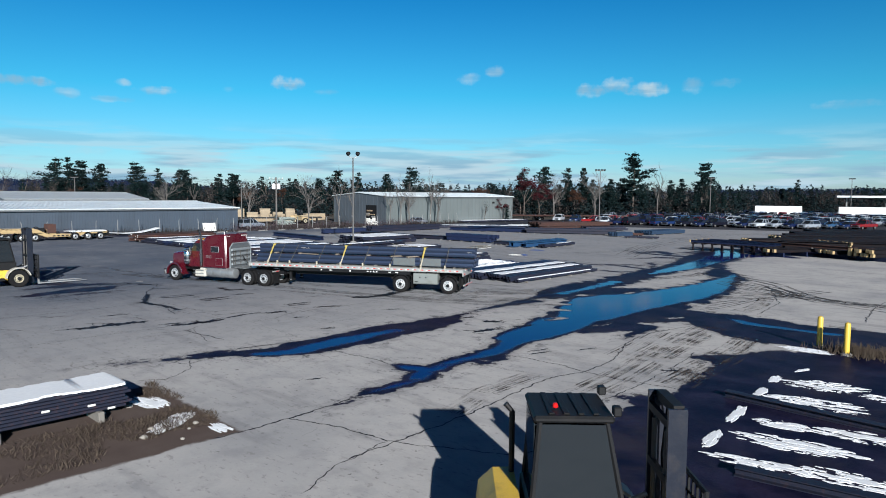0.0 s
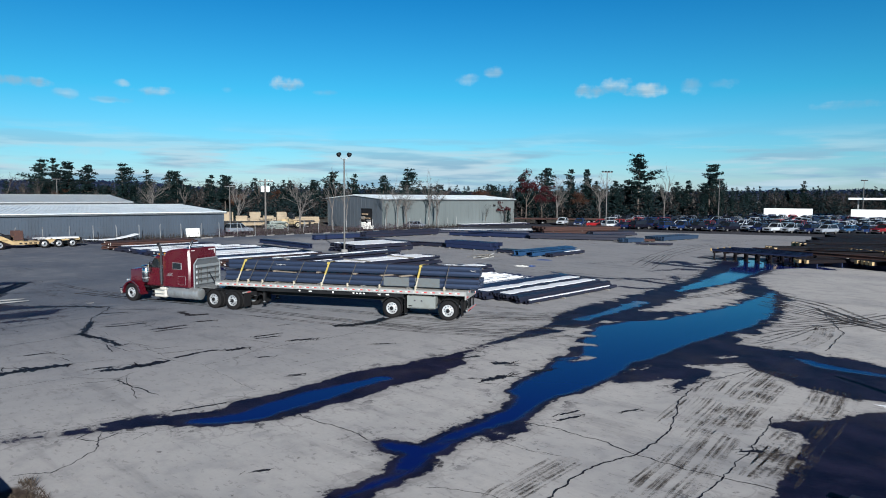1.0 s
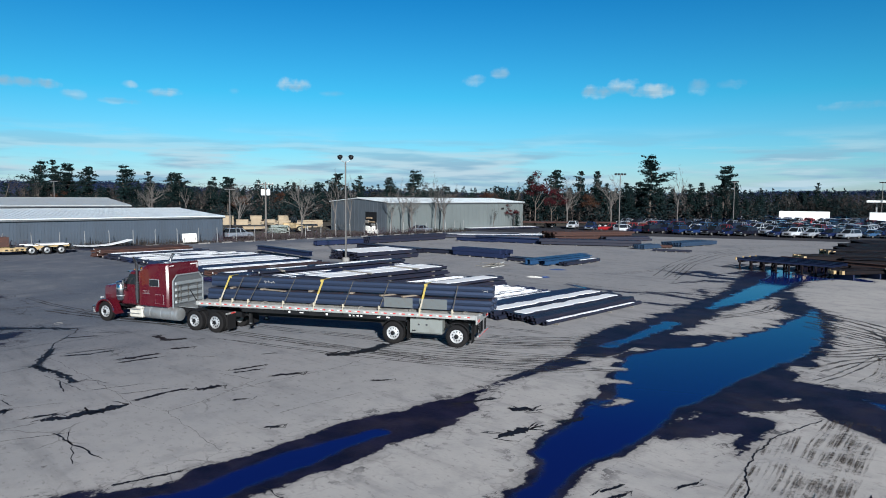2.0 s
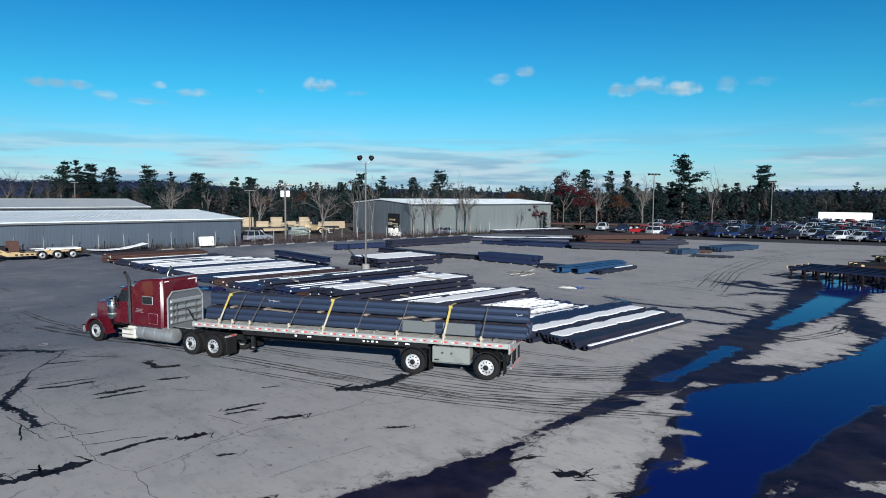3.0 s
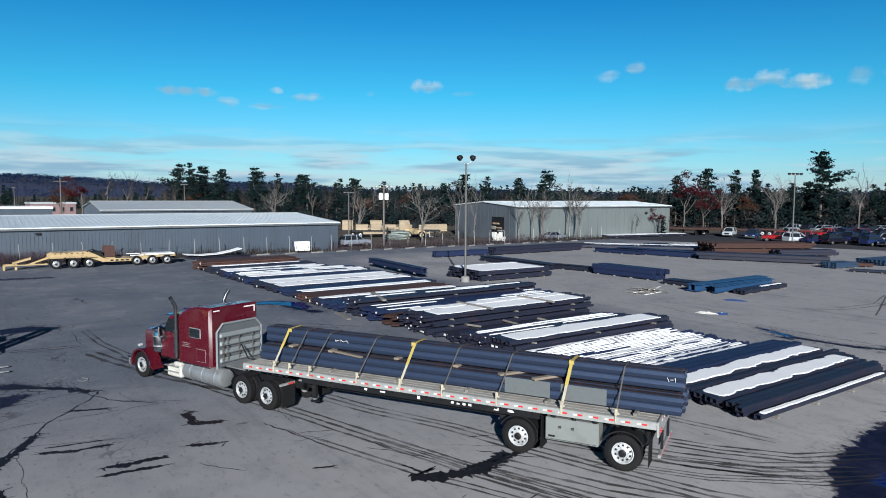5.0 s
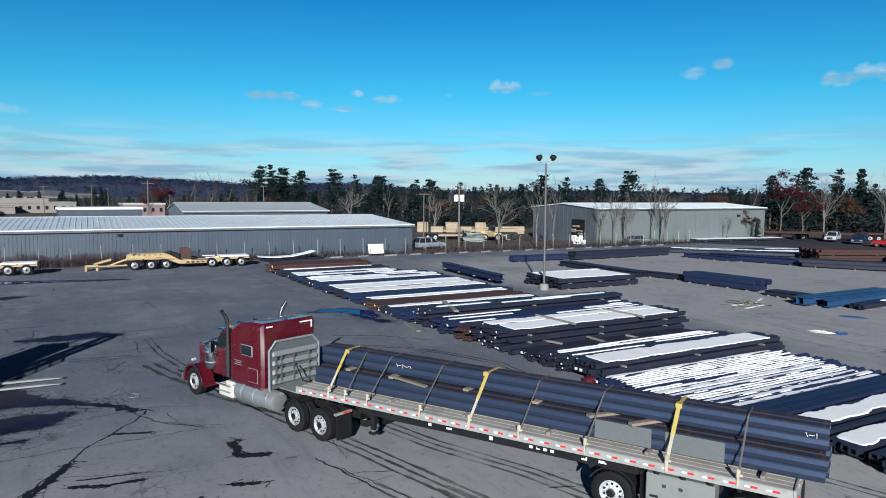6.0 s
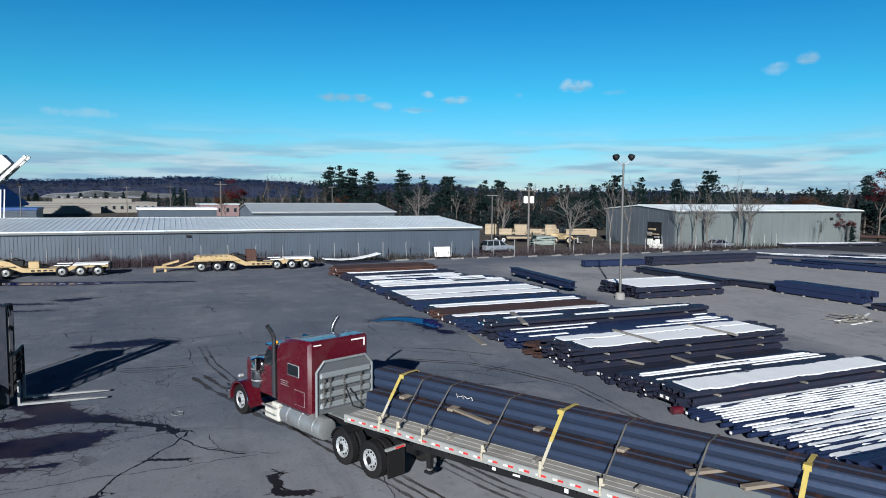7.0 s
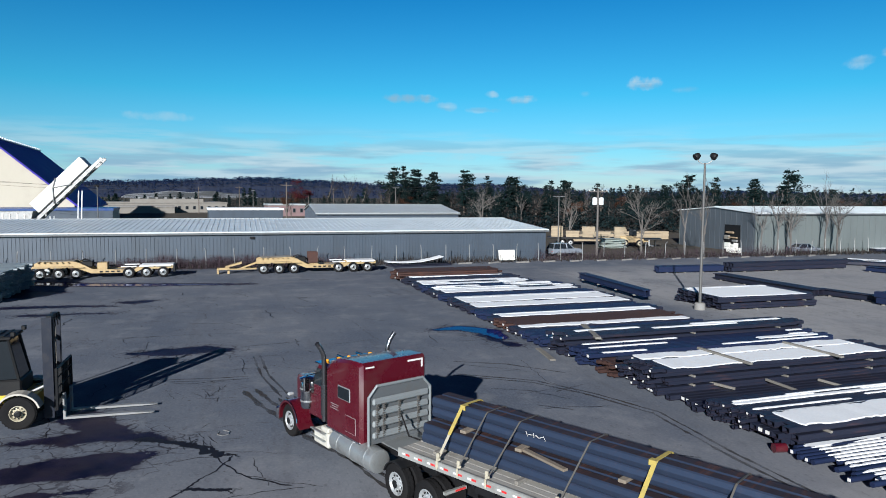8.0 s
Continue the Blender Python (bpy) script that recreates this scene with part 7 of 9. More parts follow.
for i in range(9000):  # taller twiggy brush between the parked lowboys and by the halls
    y = rng.choice((rng.uniform(3.0, 33.0), rng.gauss(17.0, 5.0), rng.uniform(56, 98)))
    x = -101.2 + rng.gauss(0, 0.7)
    h, a = rng.uniform(0.4, 2.0) * (0.75 + 0.45 * noise.noise(Vector((y * 0.35, 2.0, 0.0)))), rng.uniform(0, 3.14)
    lx, ly = rng.uniform(-0.5, 0.5), rng.uniform(-0.5, 0.5)
    for q in range(3):  # a main stem and two thin side twigs
        f0, f1 = (0.0, 1.0) if not q else (0.3 + 0.2 * q, 0.75 + 0.12 * q)
        sx, sy = (0, 0) if not q else (0.25 * math.cos(a * 3 + q * 2.1), 0.25 * math.sin(a * 3 + q * 2.1))
        x0, y0_, x1, y1_ = x + lx * f0 * 0.6, y + ly * f0 * 0.6, x + lx * f1 + sx, y + ly * f1 + sy
        t_ = 0.011 if not q else 0.007
        brush.add([(x0 - t_ * math.cos(a), y0_ - t_ * math.sin(a), h * f0), (x0 + t_ * math.cos(a), y0_ + t_ * math.sin(a), h * f0), (x1, y1_, h * f1)], [(0, 1, 2)])
solid("fence_brush", brush, M["brush_twigs"], "purplish brown leafless brush along the fence", "brush", kind="stuff")
solid("fence_weeds", fence_weeds, M["bare_twigs"], "dull brown rank grass along the fence", "weeds", kind="stuff")
solid("weeds", weeds, M["dry_weeds"], "dry brown weeds and grass", "weeds", kind="stuff")


def snow_patch(name, cx, cy, rx, ry, rz, seed, bits=40):
    """Old snow on the ground: many low ragged pieces."""
    r = random.Random(seed)
    g = Geo()
    for i in range(int(bits * 1.9)):
        a, d = r.uniform(0, 6.28), math.sqrt(r.random())
        x, y, s = rx * d * math.cos(a), ry * d * math.sin(a), r.choice((r.uniform(0.02, 0.06), r.uniform(0.04, 0.12), r.uniform(0.1, 0.3))) * (1.15 - d * 0.6)
        n = 13
        ring = [(x + s * 1.7 * r.uniform(0.4, 1.35) * math.cos(6.283 * j / n), y + s * 0.42 * r.uniform(0.4, 1.35) * math.sin(6.283 * j / n)) for j in range(n)]
        h = r.uniform(0.004, 0.012)
        g.loft([[(p, q, 0.005) for p, q in ring], [(x + (p - x) * 0.88, y + (q - y) * 0.88, 0.005 + h) for p, q in ring]])
    solid(name, g, M["snow"], "melting patch of old snow on the ground", "snow", pose(cx, cy, 0, 0, 0, rz), "old snow patches", "stuff")


for i, (cx, cy, rx, ry, rz, n) in enumerate(((-16.4, 9.2, 0.9, 0.35, 125, 90), (-18.6, 9.5, 0.8, 0.4, 10, 50), (-15.0, 9.9, 0.35, 0.2, 0, 16), (-6.66, 25.64, 0.55, 0.14, 98, 22), (-6.4, 23.5, 0.8, 0.15, 98, 34), (-6.05, 20.95, 0.8, 0.16, 98, 40), (-5.7, 18.5, 0.7, 0.16, 98, 34), (-5.2, 25.9, 1.2, 0.7, 20, 60), (-4.8, 23.5, 1.3, 0.8, 15, 70),
                                           (-4.8, 20.9, 0.7, 0.35, 10, 30), (-4.1, 19.5, 1.5, 0.5, 10, 70), (-7.4, 31.2, 0.9, 0.45, 0, 60), (-2.8, 21.4, 1.4, 0.5, 10, 60), (-2.6, 25.8, 1.6, 0.6, 10, 60), (-2.2, 18.2, 1.6, 0.5, 10, 60), (-6.4, 27.6, 0.3, 0.1, 80, 8), (-4.2, 17.6, 1.2, 0.3, 12, 40))):
    snow_patch("snow_patch", cx, cy, rx, ry, rz, 60 + i, n)
for x, y, l, rz in ((-4.4, 22.3, 5.2, -3), (-2.4, 17.0, 4.0, 10)):
    solid("steel_channel", girder(l, 0.3, 0.2, 0.02, 0.02), M["steel_dark"], "dark steel channel lying on wet ground by snow", "steel beam", pose(x, y, 0.004, 0, 0, rz), "loose beams by the gate")
for i in range(10):
    r9 = random.Random(300 + i)
    x, y = r9.choice(((-18.5 + r9.uniform(-2, 3), 8.2 + r9.uniform(-1.5, 1.2)), (-15.2 + r9.uniform(-1, 0.8), 8.8 + r9.uniform(-0.8, 0.8))))
    s = r9.uniform(0.04, 0.13)
    g = Geo().loft([[(s * f * math.cos(6.283 * j / 6) * r9.uniform(0.8, 1.2), s * f * math.sin(6.283 * j / 6) * r9.uniform(0.7, 1.1), z * s) for j in range(6)] for f, z in ((0.8, 0), (1.0, 0.3), (0.7, 0.6), (0.2, 0.75))])
    solid("stone", g, M["stone"], "small pale stone on the weedy bank", "stone", pose(x, y, 0.0), "stones on the bank")
for x, y in ((-7.2, 32.2), (-6.0, 31.4)):
    B = thing("bollard", "yellow painted steel bollard by the wet gateway", "bollard", pose(x, y, 0), "bollards")
    part("post", Geo().lathe([(0.11, 0), (0.11, 1.2), (0.09, 1.27), (0.03, 1.3)], 16, "z"), M["forklift_yellow"], B, smooth=True)
    part("footing", Geo().lathe([(0.22, 0), (0.22, 0.05), (0.12, 0.09)], 16, "z"), M["concrete"], B)


# ---- buildings ----
def shed(name, label, x_front, y0, y1, depth, eave, ridge, wall, roof, category="warehouse", rib=0.38, seam=0.62, ridge_at=0.5, ribs=True, gable=None):
    """A steel shed whose long front faces +x; roof ridge runs along y."""
    B = thing(name, label, category, pose(x_front, 0, 0))
    front = part("front_wall", Geo().box(-0.25, 0, y0, y1, 0, eave), M[wall], B, "ribbed steel wall sheeting")
    if ribs:
        g, y = Geo(), y0 + 0.3
        while y < y1:
            g.box(0, 0.04, y - 0.04, y + 0.04, 0.15, eave - 0.12)
            y += rib
        part("wall_ribs", g, M[wall], front)
    part("back_wall", Geo().box(-depth, -depth + 0.25, y0, y1, 0, eave), M[wall], B)
    rx = -depth * ridge_at
    for y in (y0, y1 - 0.25):
        gw = part("gable_wall", Geo().prism([(-0.25, 0), (-0.25, eave), (rx, ridge - 0.02), (-depth + 0.25, eave), (-depth + 0.25, 0)], y, y + 0.25), M[gable or wall], B)
        g, x = Geo(), -0.6
        edge = y - 0.04 if y == y0 else y + 0.25
        while x > -depth + 0.4:
            top = eave + (ridge - eave) * (x / rx if x > rx else (depth + x) / (depth + rx))
            g.box(x - 0.05, x + 0.05, edge, edge + 0.04, 0.15, top - 0.1)
            x -= rib
        part("wall_ribs", g, M[gable or wall], gw)
    for a, b in ((0.25, rx), (rx, -depth - 0.25)):
        za, zb = (eave, ridge) if a > rx else (ridge, eave)
        f = (ridge - eave) / abs(rx) if a > rx else (ridge - eave) / (depth + rx)
        if a > rx:
            za = eave - f * 0.25
        else:
            zb = eave - f * 0.25
        s = part("roof_slope", Geo().prism([(a, za), (b, zb), (b, zb + 0.12), (a, za + 0.12)], y0 - 0.3, y1 + 0.3), M[roof], B, "pale standing-seam steel roof")
        g, y = Geo(), y0
        while y < y1:
            g.add([(a, y - 0.04, za + 0.12), (a, y + 0.04, za + 0.12), (b, y + 0.04, zb + 0.12), (b, y - 0.04, zb + 0.12), (a, y - 0.04, za + 0.16), (a, y + 0.04, za + 0.16), (b, y + 0.04, zb + 0.16), (b, y - 0.04, zb + 0.16)],
                  [(0, 1, 2, 3), (4, 7, 6, 5), (0, 4, 5, 1), (1, 5, 6, 2), (2, 6, 7, 3), (3, 7, 4, 0)])
            y += seam
        part("seams", g, M[roof], s)
    part("gutter", Geo().box(0.22, 0.4, y0 - 0.3, y1 + 0.3, eave - 0.22, eave - 0.04), M["trim_dark"], B)
    part("ridge_cap", Geo().prism([(rx - 0.3, ridge + 0.08), (rx, ridge + 0.2), (rx + 0.3, ridge + 0.08)], y0 - 0.3, y1 + 0.3), M[roof], B)
    return B


W1 = shed("warehouse", "long low grey ribbed-steel warehouse with a pale seamed roof", -103.0, -75.0, 58.0, 32.0, 3.72, 4.6, "wall_steel", "roof_steel", ridge_at=0.48)
lamp = part("wall_lamp", Geo().cbox(0.02, 0.25, 21.6, 22.1, 3.0, 3.25, 0.03), M["black_frame"], W1)
shed("raised_hall", "taller grey steel hall behind the low warehouse", -140.0, 33.0, 58.0, 24.0, 4.8, 6.05, "wall_steel", "roof_grey", ridge_at=0.5)
W3 = shed("storage_hall", "tall pale grey steel hall with a low-pitched roof", -104.5, 91.6, 131.6, 18.0, 5.75, 6.45, "wall_pale", "roof_steel", ridge_at=0.5, rib=1.2, gable="gable_dark")
part("downpipe", Geo().box(0.0, 0.12, 97.0, 97.12, 0, 5.6), M["trim_dark"], W3)
part("wall_lamp", Geo().cbox(0.02, 0.3, 124.0, 124.6, 4.2, 4.6, 0.05), M["black_frame"], W3)
# flat black panel for the shade inside the storage hall's open bay door, goods before it
D = part("bay_door", Geo().box(-6.6, -3.2, 91.53, 91.555, 0.2, 3.9), M["black_frame"], W3, "black panel standing for the shade inside an open bay door")
for i, (x0, x1, z0, z1, mt) in enumerate(((-6.2, -5.1, 0.2, 1.2, "white_paint"), (-4.9, -3.7, 0.2, 1.0, "white_paint"), (-6.0, -4.4, 2.6, 2.9, "lumber"), (-5.6, -3.6, 1.9, 2.1, "lumber"), (-4.6, -3.5, 1.4, 1.7, "galvanised"), (-6.3, -5.3, 1.7, 2.3, "grey_timber"))):
    part("stored_crate", Geo().cbox(x0, x1, 91.2, 91.52, z0, z1, 0.05), M[mt], D)

# salt shed: a steep blue roof over a cream gable, with a conveyor
B = thing("salt_shed", "huge steep-roofed shed, cream gable and deep blue roof", "shed", pose(-205, -35.6, 0, 0, 0, 4.5))
part("gable", Geo().prism([(-17.8, 0), (-17.8, 5.0), (0, 20.6), (17.8, 5.0), (17.8, 0)], -0.4, 0.4, "x"), M["cream_wall"], B, "cream gable wall")
for s in (-1, 1):
    g = Geo().prism([(s * 19.1, 3.9), (0, 20.65), (0, 21.1), (s * 19.1, 4.4)], -64, 0.6, "x")
    part("roof_slope", g, M["blue_roof"], B, "deep blue steel roof")
    part("side_wall", Geo().box(-64, -0.5, s * 17.5, s * 17.8, 0, 5.0), M["cream_wall"], B)
part("ridge_cap", Geo().box(-64, 0.7, -0.5, 0.5, 20.9, 21.2), M["white_paint"], B)
for i in range(24):
    part("ridge_vent", Geo().box(-63 + 2.6 * i, -62 + 2.6 * i, -0.4, 0.4, 21.2, 21.6), M["canopy_white"], B)
C = thing("conveyor", "white inclined conveyor on a steel gantry", "conveyor", pose(-160, -14.0, 0, 0, 0, 80) @ Matrix.Scale(0.76, 4))
g = Geo().at(pose(0, 0, 3.0, 0, -44, 0))
part("hood", Geo().at(pose(0, 0, 3.0, 0, -44, 0)).cbox(2.5, 18.3, -1.4, 1.4, 1.5, 4.4, 0.1), M["white_paint"], C, "white conveyor hood")
part("belt_frame", Geo().at(pose(0, 0, 3.0, 0, -44, 0)).box(-1, 21.6, -1.2, -0.9, 0.4, 1.15).box(-1, 21.6, 0.9, 1.2, 0.4, 1.15), M["galvanised"], C)
for i in range(12):
    x = -0.5 + 1.9 * i
    part("roller", Geo().at(pose(0, 0, 3.0, 0, -44, 0)).tube([(x, -0.9, 0.8), (x, 0.9, 0.8)], 0.12, 6), M["galvanised"], C)
    part("lattice", Geo().at(pose(0, 0, 3.0, 0, -44, 0)).tube([(x, -1.05, 0.1), (x + 1.0, -1.05, 0.9)], 0.06, 5).tube([(x + 1.0, -1.05, 0.9), (x + 1.9, -1.05, 0.1)], 0.08, 5), M["galvanised"], C)
for s in (-1.6, 1.6):
    part("gantry", Geo().at(pose(0, 0, 3.0, 0, -44, 0)).tube([(6.5, s, 0.6), (9.0, s, 3.4), (12.5, s, 1.2)], 0.16, 6).tube([(9.0, s, 3.4), (11.0, s, 4.5)], 0.12, 6), M["galvanised"], C)
for x, z in ((2.5, 5.0), (9.0, 11.0)):
    part("leg", Geo().tube([(x, -1.0, 0), (x + 0.6, -1.0, z)], 0.14, 6).tube([(x, 1.0, 0), (x + 0.6, 1.0, z)], 0.14, 6), M["canopy_white"], C)
part("hopper", Geo().prism([(-12, 2.0), (-1, 2.0), (0, 6.2), (-12, 6.0)], -2.5, 2.5), M["galvanised"], C, "ribbed grey hopper at the foot")
for i in range(7):
    part("hopper_rib", Geo().box(-11.5 + 1.6 * i, -11.3 + 1.6 * i, 2.5, 2.62, 2.0, 5.6).box(-11.5 + 1.6 * i, -11.3 + 1.6 * i, -2.62, -2.5, 2.0, 5.6), M["canopy_white"], C)
part("hopper_skid", Geo().box(-12, -0.5, -2.5, -2.1, 0, 2.0).box(-12, -0.5, 2.1, 2.5, 0, 2.0), M["galvanised"], C)


def block(name, label, x, y, rz, w, d, h, wall, roof, wins=(0, 0), category="building"):
    """A flat-roofed block; its front faces local +x, w across the front."""
    B = thing(name, label, category, pose(x, y, 0, 0, 0, rz))
    part("wall", Geo().box(-d, 0, -w / 2, w / 2, 0, h), M[wall], B)
    part("parapet", Geo().box(-d - 0.2, 0.2, -w / 2 - 0.2, w / 2 + 0.2, h, h + 0.5), M[roof], B)
    n, rows = wins
    for q in range(rows):
        for i in range(n):
            y0 = -w / 2 + w * (i + 0.3) / n
            z0 = h * (q + 0.35) / max(rows, 1)
            f = part("window", Geo().cbox(-0.02, 0.1, y0, y0 + w * 0.4 / n, z0, z0 + h * 0.38 / rows, 0.03), M["trim_dark"], B)
            part("pane", Geo().box(0.1, 0.12, y0 + 0.12, y0 + w * 0.4 / n - 0.12, z0 + 0.12, z0 + h * 0.38 / rows - 0.12), M["glass"], f)
    return B


B = block("school_block", "long flat-roofed beige block among trees", -321, -8, 8, 46, 30, 3.7, "beige_wall", "beige_wall", (16, 1))
part("upper_storey", Geo().box(-26, -4, -14, 14, 4.2, 5.5), M["beige_wall"], B)
part("front_wing", Geo().box(0.25, 9, -30, 2, 0, 2.5), M["beige_wall"], B)
part("wing_roof", Geo().box(0.25, 9.4, -30.4, 2.4, 2.5, 2.9), M["concrete"], B)
for i in range(7):
    part("roof_vent", Geo().cbox(-20 + 2.2 * i, -19 + 2.2 * i, -11 + 3.4 * i, -10 + 3.4 * i, 5.5, 6.1, 0.05), M["galvanised"], B)
block("brick_block", "small pink brick building with a row of windows", -272, 36, 6, 13, 10, 3.9, "brick_pink", "roof_grey", (5, 1))
block("low_hall", "low hall with a white snow-covered roof", -222, 22, 4, 20, 14, 3.4, "wall_steel", "snow", (0, 0))
block("blue_hall", "low hall with a blue roof edge", -190, -22, 4, 30, 16, 4.0, "wall_steel", "tarp_blue", (0, 0))
for x, y, w, rz in ((-72, 216, 12.5, -73), (-50, 221, 14, -76)):
    T = thing("box_trailer", "long white box trailer parked by the wood", "trailer", pose(x, y, 0, 0, 0, rz + 90), "parked box trailers")
    part("box", Geo().cbox(-w / 2, w / 2, -1.3, 1.3, 1.1, 3.5, 0.06), M["canopy_white"], T)
    for q in (-w / 2 + 1.5, -w / 2 + 2.8):
        for s in (-1, 1):
            wheel(T, q, s * 1.1, 0.52, 0.27, s)
    part("landing_leg", Geo().box(w / 2 - 3.0, w / 2 - 2.8, -0.8, 0.8, 0, 1.1), M["black_frame"], T)
C = thing("fuel_canopy", "flat white canopy on two posts beyond the car park", "canopy", pose(-53, 232, 0, 0, 0, 13))
part("roof", Geo().cbox(-7.5, 7.5, -3, 3, 6.1, 6.7, 0.1), M["canopy_white"], C)
for x in (-5, 5):
    part("post", Geo().box(x - 0.2, x + 0.2, -0.2, 0.2, 0, 6.15), M["galvanised"], C)

# ---- lamp posts, poles, fence ----
def lamp_post(x, y, h, rz, label, heads=2):
    L = thing("yard_lamp", label, "lamp post", pose(x, y, 0, 0, 0, rz), "yard lamp posts")
    part("footing", Geo().lathe([(0.4, 0), (0.38, 0.42), (0.3, 0.5)], 16, "z"), M["concrete"], L, "round concrete footing", True)
    part("pole", Geo().tube([(0, 0, 0.4), (0, 0, h)], 0.11, 12, r1=0.075), M["lamp_pole"], L, "", True)
    if heads == 2:
        for s in (-1, 1):
            part("bracket", Geo().tube([(0, 0, h - 0.05), (0, s * 0.28, h), (0, s * 0.45, h + 0.14), (0, s * 0.45, h + 0.35)], 0.035, 6), M["galvanised"], L)
            hd = part("lamp_head", Geo().at(pose(0.05, s * 0.55, h + 0.48, 0, 32, s * 62) @ Matrix.Scale(0.8, 4)).lathe([(0.1, -0.3), (0.2, -0.26), (0.3, -0.02), (0.32, 0.2), (0.3, 0.24)], 14, "x"), M["black_frame"], L, "dark round floodlight", True)
            part("lens", Geo().at(pose(0.05, s * 0.55, h + 0.48, 0, 32, s * 62) @ Matrix.Scale(0.8, 4)).lathe([(0.28, 0.2), (0.28, 0.25), (0.1, 0.27)], 14, "x"), M["black_frame"], hd)
    else:
        part("crossarm", Geo().box(-0.06, 0.06, -1.0, 1.0, h - 0.1, h), M["galvanised"], L)
        for s in (-0.9, -0.3, 0.3, 0.9):
            part("lamp_head", Geo().cbox(-0.2, 0.25, s - 0.16, s + 0.16, h, h + 0.25, 0.04), M["black_frame"], L)


lamp_post(-64.6, 52.4, 10.5, -32, "tall yard lamp post with two round floodlights")
lamp_post(-71.0, 117.0, 11.0, -30, "tall lamp post with a bar of floodlights by the car park", 4)
lamp_post(-76.0, 178.0, 11.0, -30, "tall lamp post with a bar of floodlights by the car park", 4)
lamp_post(-56.0, 228.0, 11.5, -30, "tall lamp post with a bar of floodlights by the car park", 4)
lamp_post(-120.0, 68.0, 8.0, -60, "street lamp behind the warehouse", 4)
lamp_post(-165.0, 52.0, 9.5, -60, "street lamp behind the warehouse", 4)
lamp_post(-180.0, -8.0, 9.0, -60, "street lamp behind the warehouse", 2)
lamp_post(-235.0, 24.0, 9.0, -60, "street lamp behind the warehouse", 4)
lamp_post(-232.0, 40.0, 9.0, -60, "street lamp behind the warehouse", 4)

U = thing("utility_pole", "pale utility pole with transformers and a crossarm", "utility pole", pose(-103.5, 65.6, 0, 0, 0, -30))
part("pole", Geo().tube([(0, 0, 0), (0, 0, 9.0)], 0.17, 10, r1=0.11), M["bark_pale"], U, "", True)
part("crossarm", Geo().box(-0.06, 0.06, -1.2, 1.2, 8.6, 8.72), M["bark_pale"], U)
for y in (-1.1, -0.5, 0.5, 1.1):
    part("insulator", Geo().lathe([(0.05, 8.72), (0.06, 8.8), (0.03, 8.92)], 8, "z"), M["white_paint"], U, m=pose(0, y, 0))
for y in (-0.42, 0.42):
    part("transformer", Geo().lathe([(0.1, 6.9), (0.3, 6.95), (0.3, 7.75), (0.26, 7.85), (0.1, 7.9)], 14, "z"), M["canopy_white"], U, "pale transformer can", True, pose(0.15, y, 0))
for x, y in ((-103.5, 30.0), (-190.0, 20.0), (-260.0, 60.0), (-230.0, 5.0)):
    q = thing("wooden_pole", "bare wooden service pole", "utility pole", pose(x - 70, y, 0), "service poles")
    part("pole", Geo().tube([(0, 0, 0), (0, 0, 10.5)], 0.17, 8, r1=0.11), M["bark_dark"], q)
    part("crossarm", Geo().box(-0.06, 0.06, -1.2, 1.2, 9.8, 9.95), M["bark_dark"], q)
for i, z in enumerate((10.6, 9.8, 10.2)):
    a, b = Vector((-175, -90 + 6 * i, z)), Vector((-175, 130, z))
    pts = [a.lerp(b, f / 20) - Vector((0, 0, 1.2 * math.sin(math.pi * ((f / 20 * 4) % 1)))) for f in range(21)]
    solid("overhead_wire", Geo().tube(pts, 0.03, 4), M["black_frame"], "thin overhead cable behind the warehouse", "cable", group="overhead cables")

Fn = thing("chain_link_fence", "galvanised chain-link fence with leaning posts at the yard edge", "fence")
fr = random.Random(17)
y = -40.0
while y < 112:
    part("post", Geo().tube([(0, 0, 0), (0, 0, 1.9), (fr.uniform(-0.15, 0.25), fr.uniform(-0.1, 0.1), 2.2)], 0.045, 6), M["galvanised"], Fn, m=pose(-100.6 - max(0, y - 95) * 0.12, y, 0, fr.uniform(-4, 4), fr.uniform(-4, 4), 0))
    y += 3.0
for z in (0.15, 0.8, 1.4, 1.95):
    part("wire", Geo().tube([(-100.6 - max(0, yy - 95) * 0.12, yy, z) for yy in range(-40, 112, 4)], 0.007, 4), M["strap_grey"], Fn)
for i in range(16):
    yy = 46 + i * 3.6
    solid("wheel_stop", Geo().prism([(-0.14, 0), (0.14, 0), (0.1, 0.16), (-0.1, 0.16)], -0.9, 0.9), M["concrete"], "concrete wheel stop along the yard edge", "wheel stop", pose(-99.2 + fr.uniform(-0.2, 0.2), yy, 0, 0, 0, fr.uniform(8, 30)), "wheel stops")
B = thing("white_sign", "blank white sign board leaning at the fence", "sign", pose(-100.1, 51.6, 0))
part("board", Geo().at(pose(0, 0, 0.25, 0, -12, 0)).cbox(-0.03, 0.03, -1.05, 1.05, 0, 1.25, 0.01), M["white_paint"], B)
for s in (-0.8, 0.8):
    part("leg", Geo().box(-0.1, -0.04, s - 0.05, s + 0.05, 0, 0.9), M["grey_timber"], B)
P = thing("steel_sheet_heap", "bent white sheet over dark scrap steel by the fence", "scrap heap", pose(-98.4, 39.6, 0))
part("sheet", Geo().prism([(-3.4, 0.55), (-1.5, 0.42), (0.5, 0.5), (2.2, 0.8), (3.2, 1.05), (3.2, 1.09), (2.2, 0.84), (0.5, 0.54), (-1.5, 0.46), (-3.4, 0.6)], -0.9, 0.9, "x"), M["snow"], P, "snowy bent sheet")
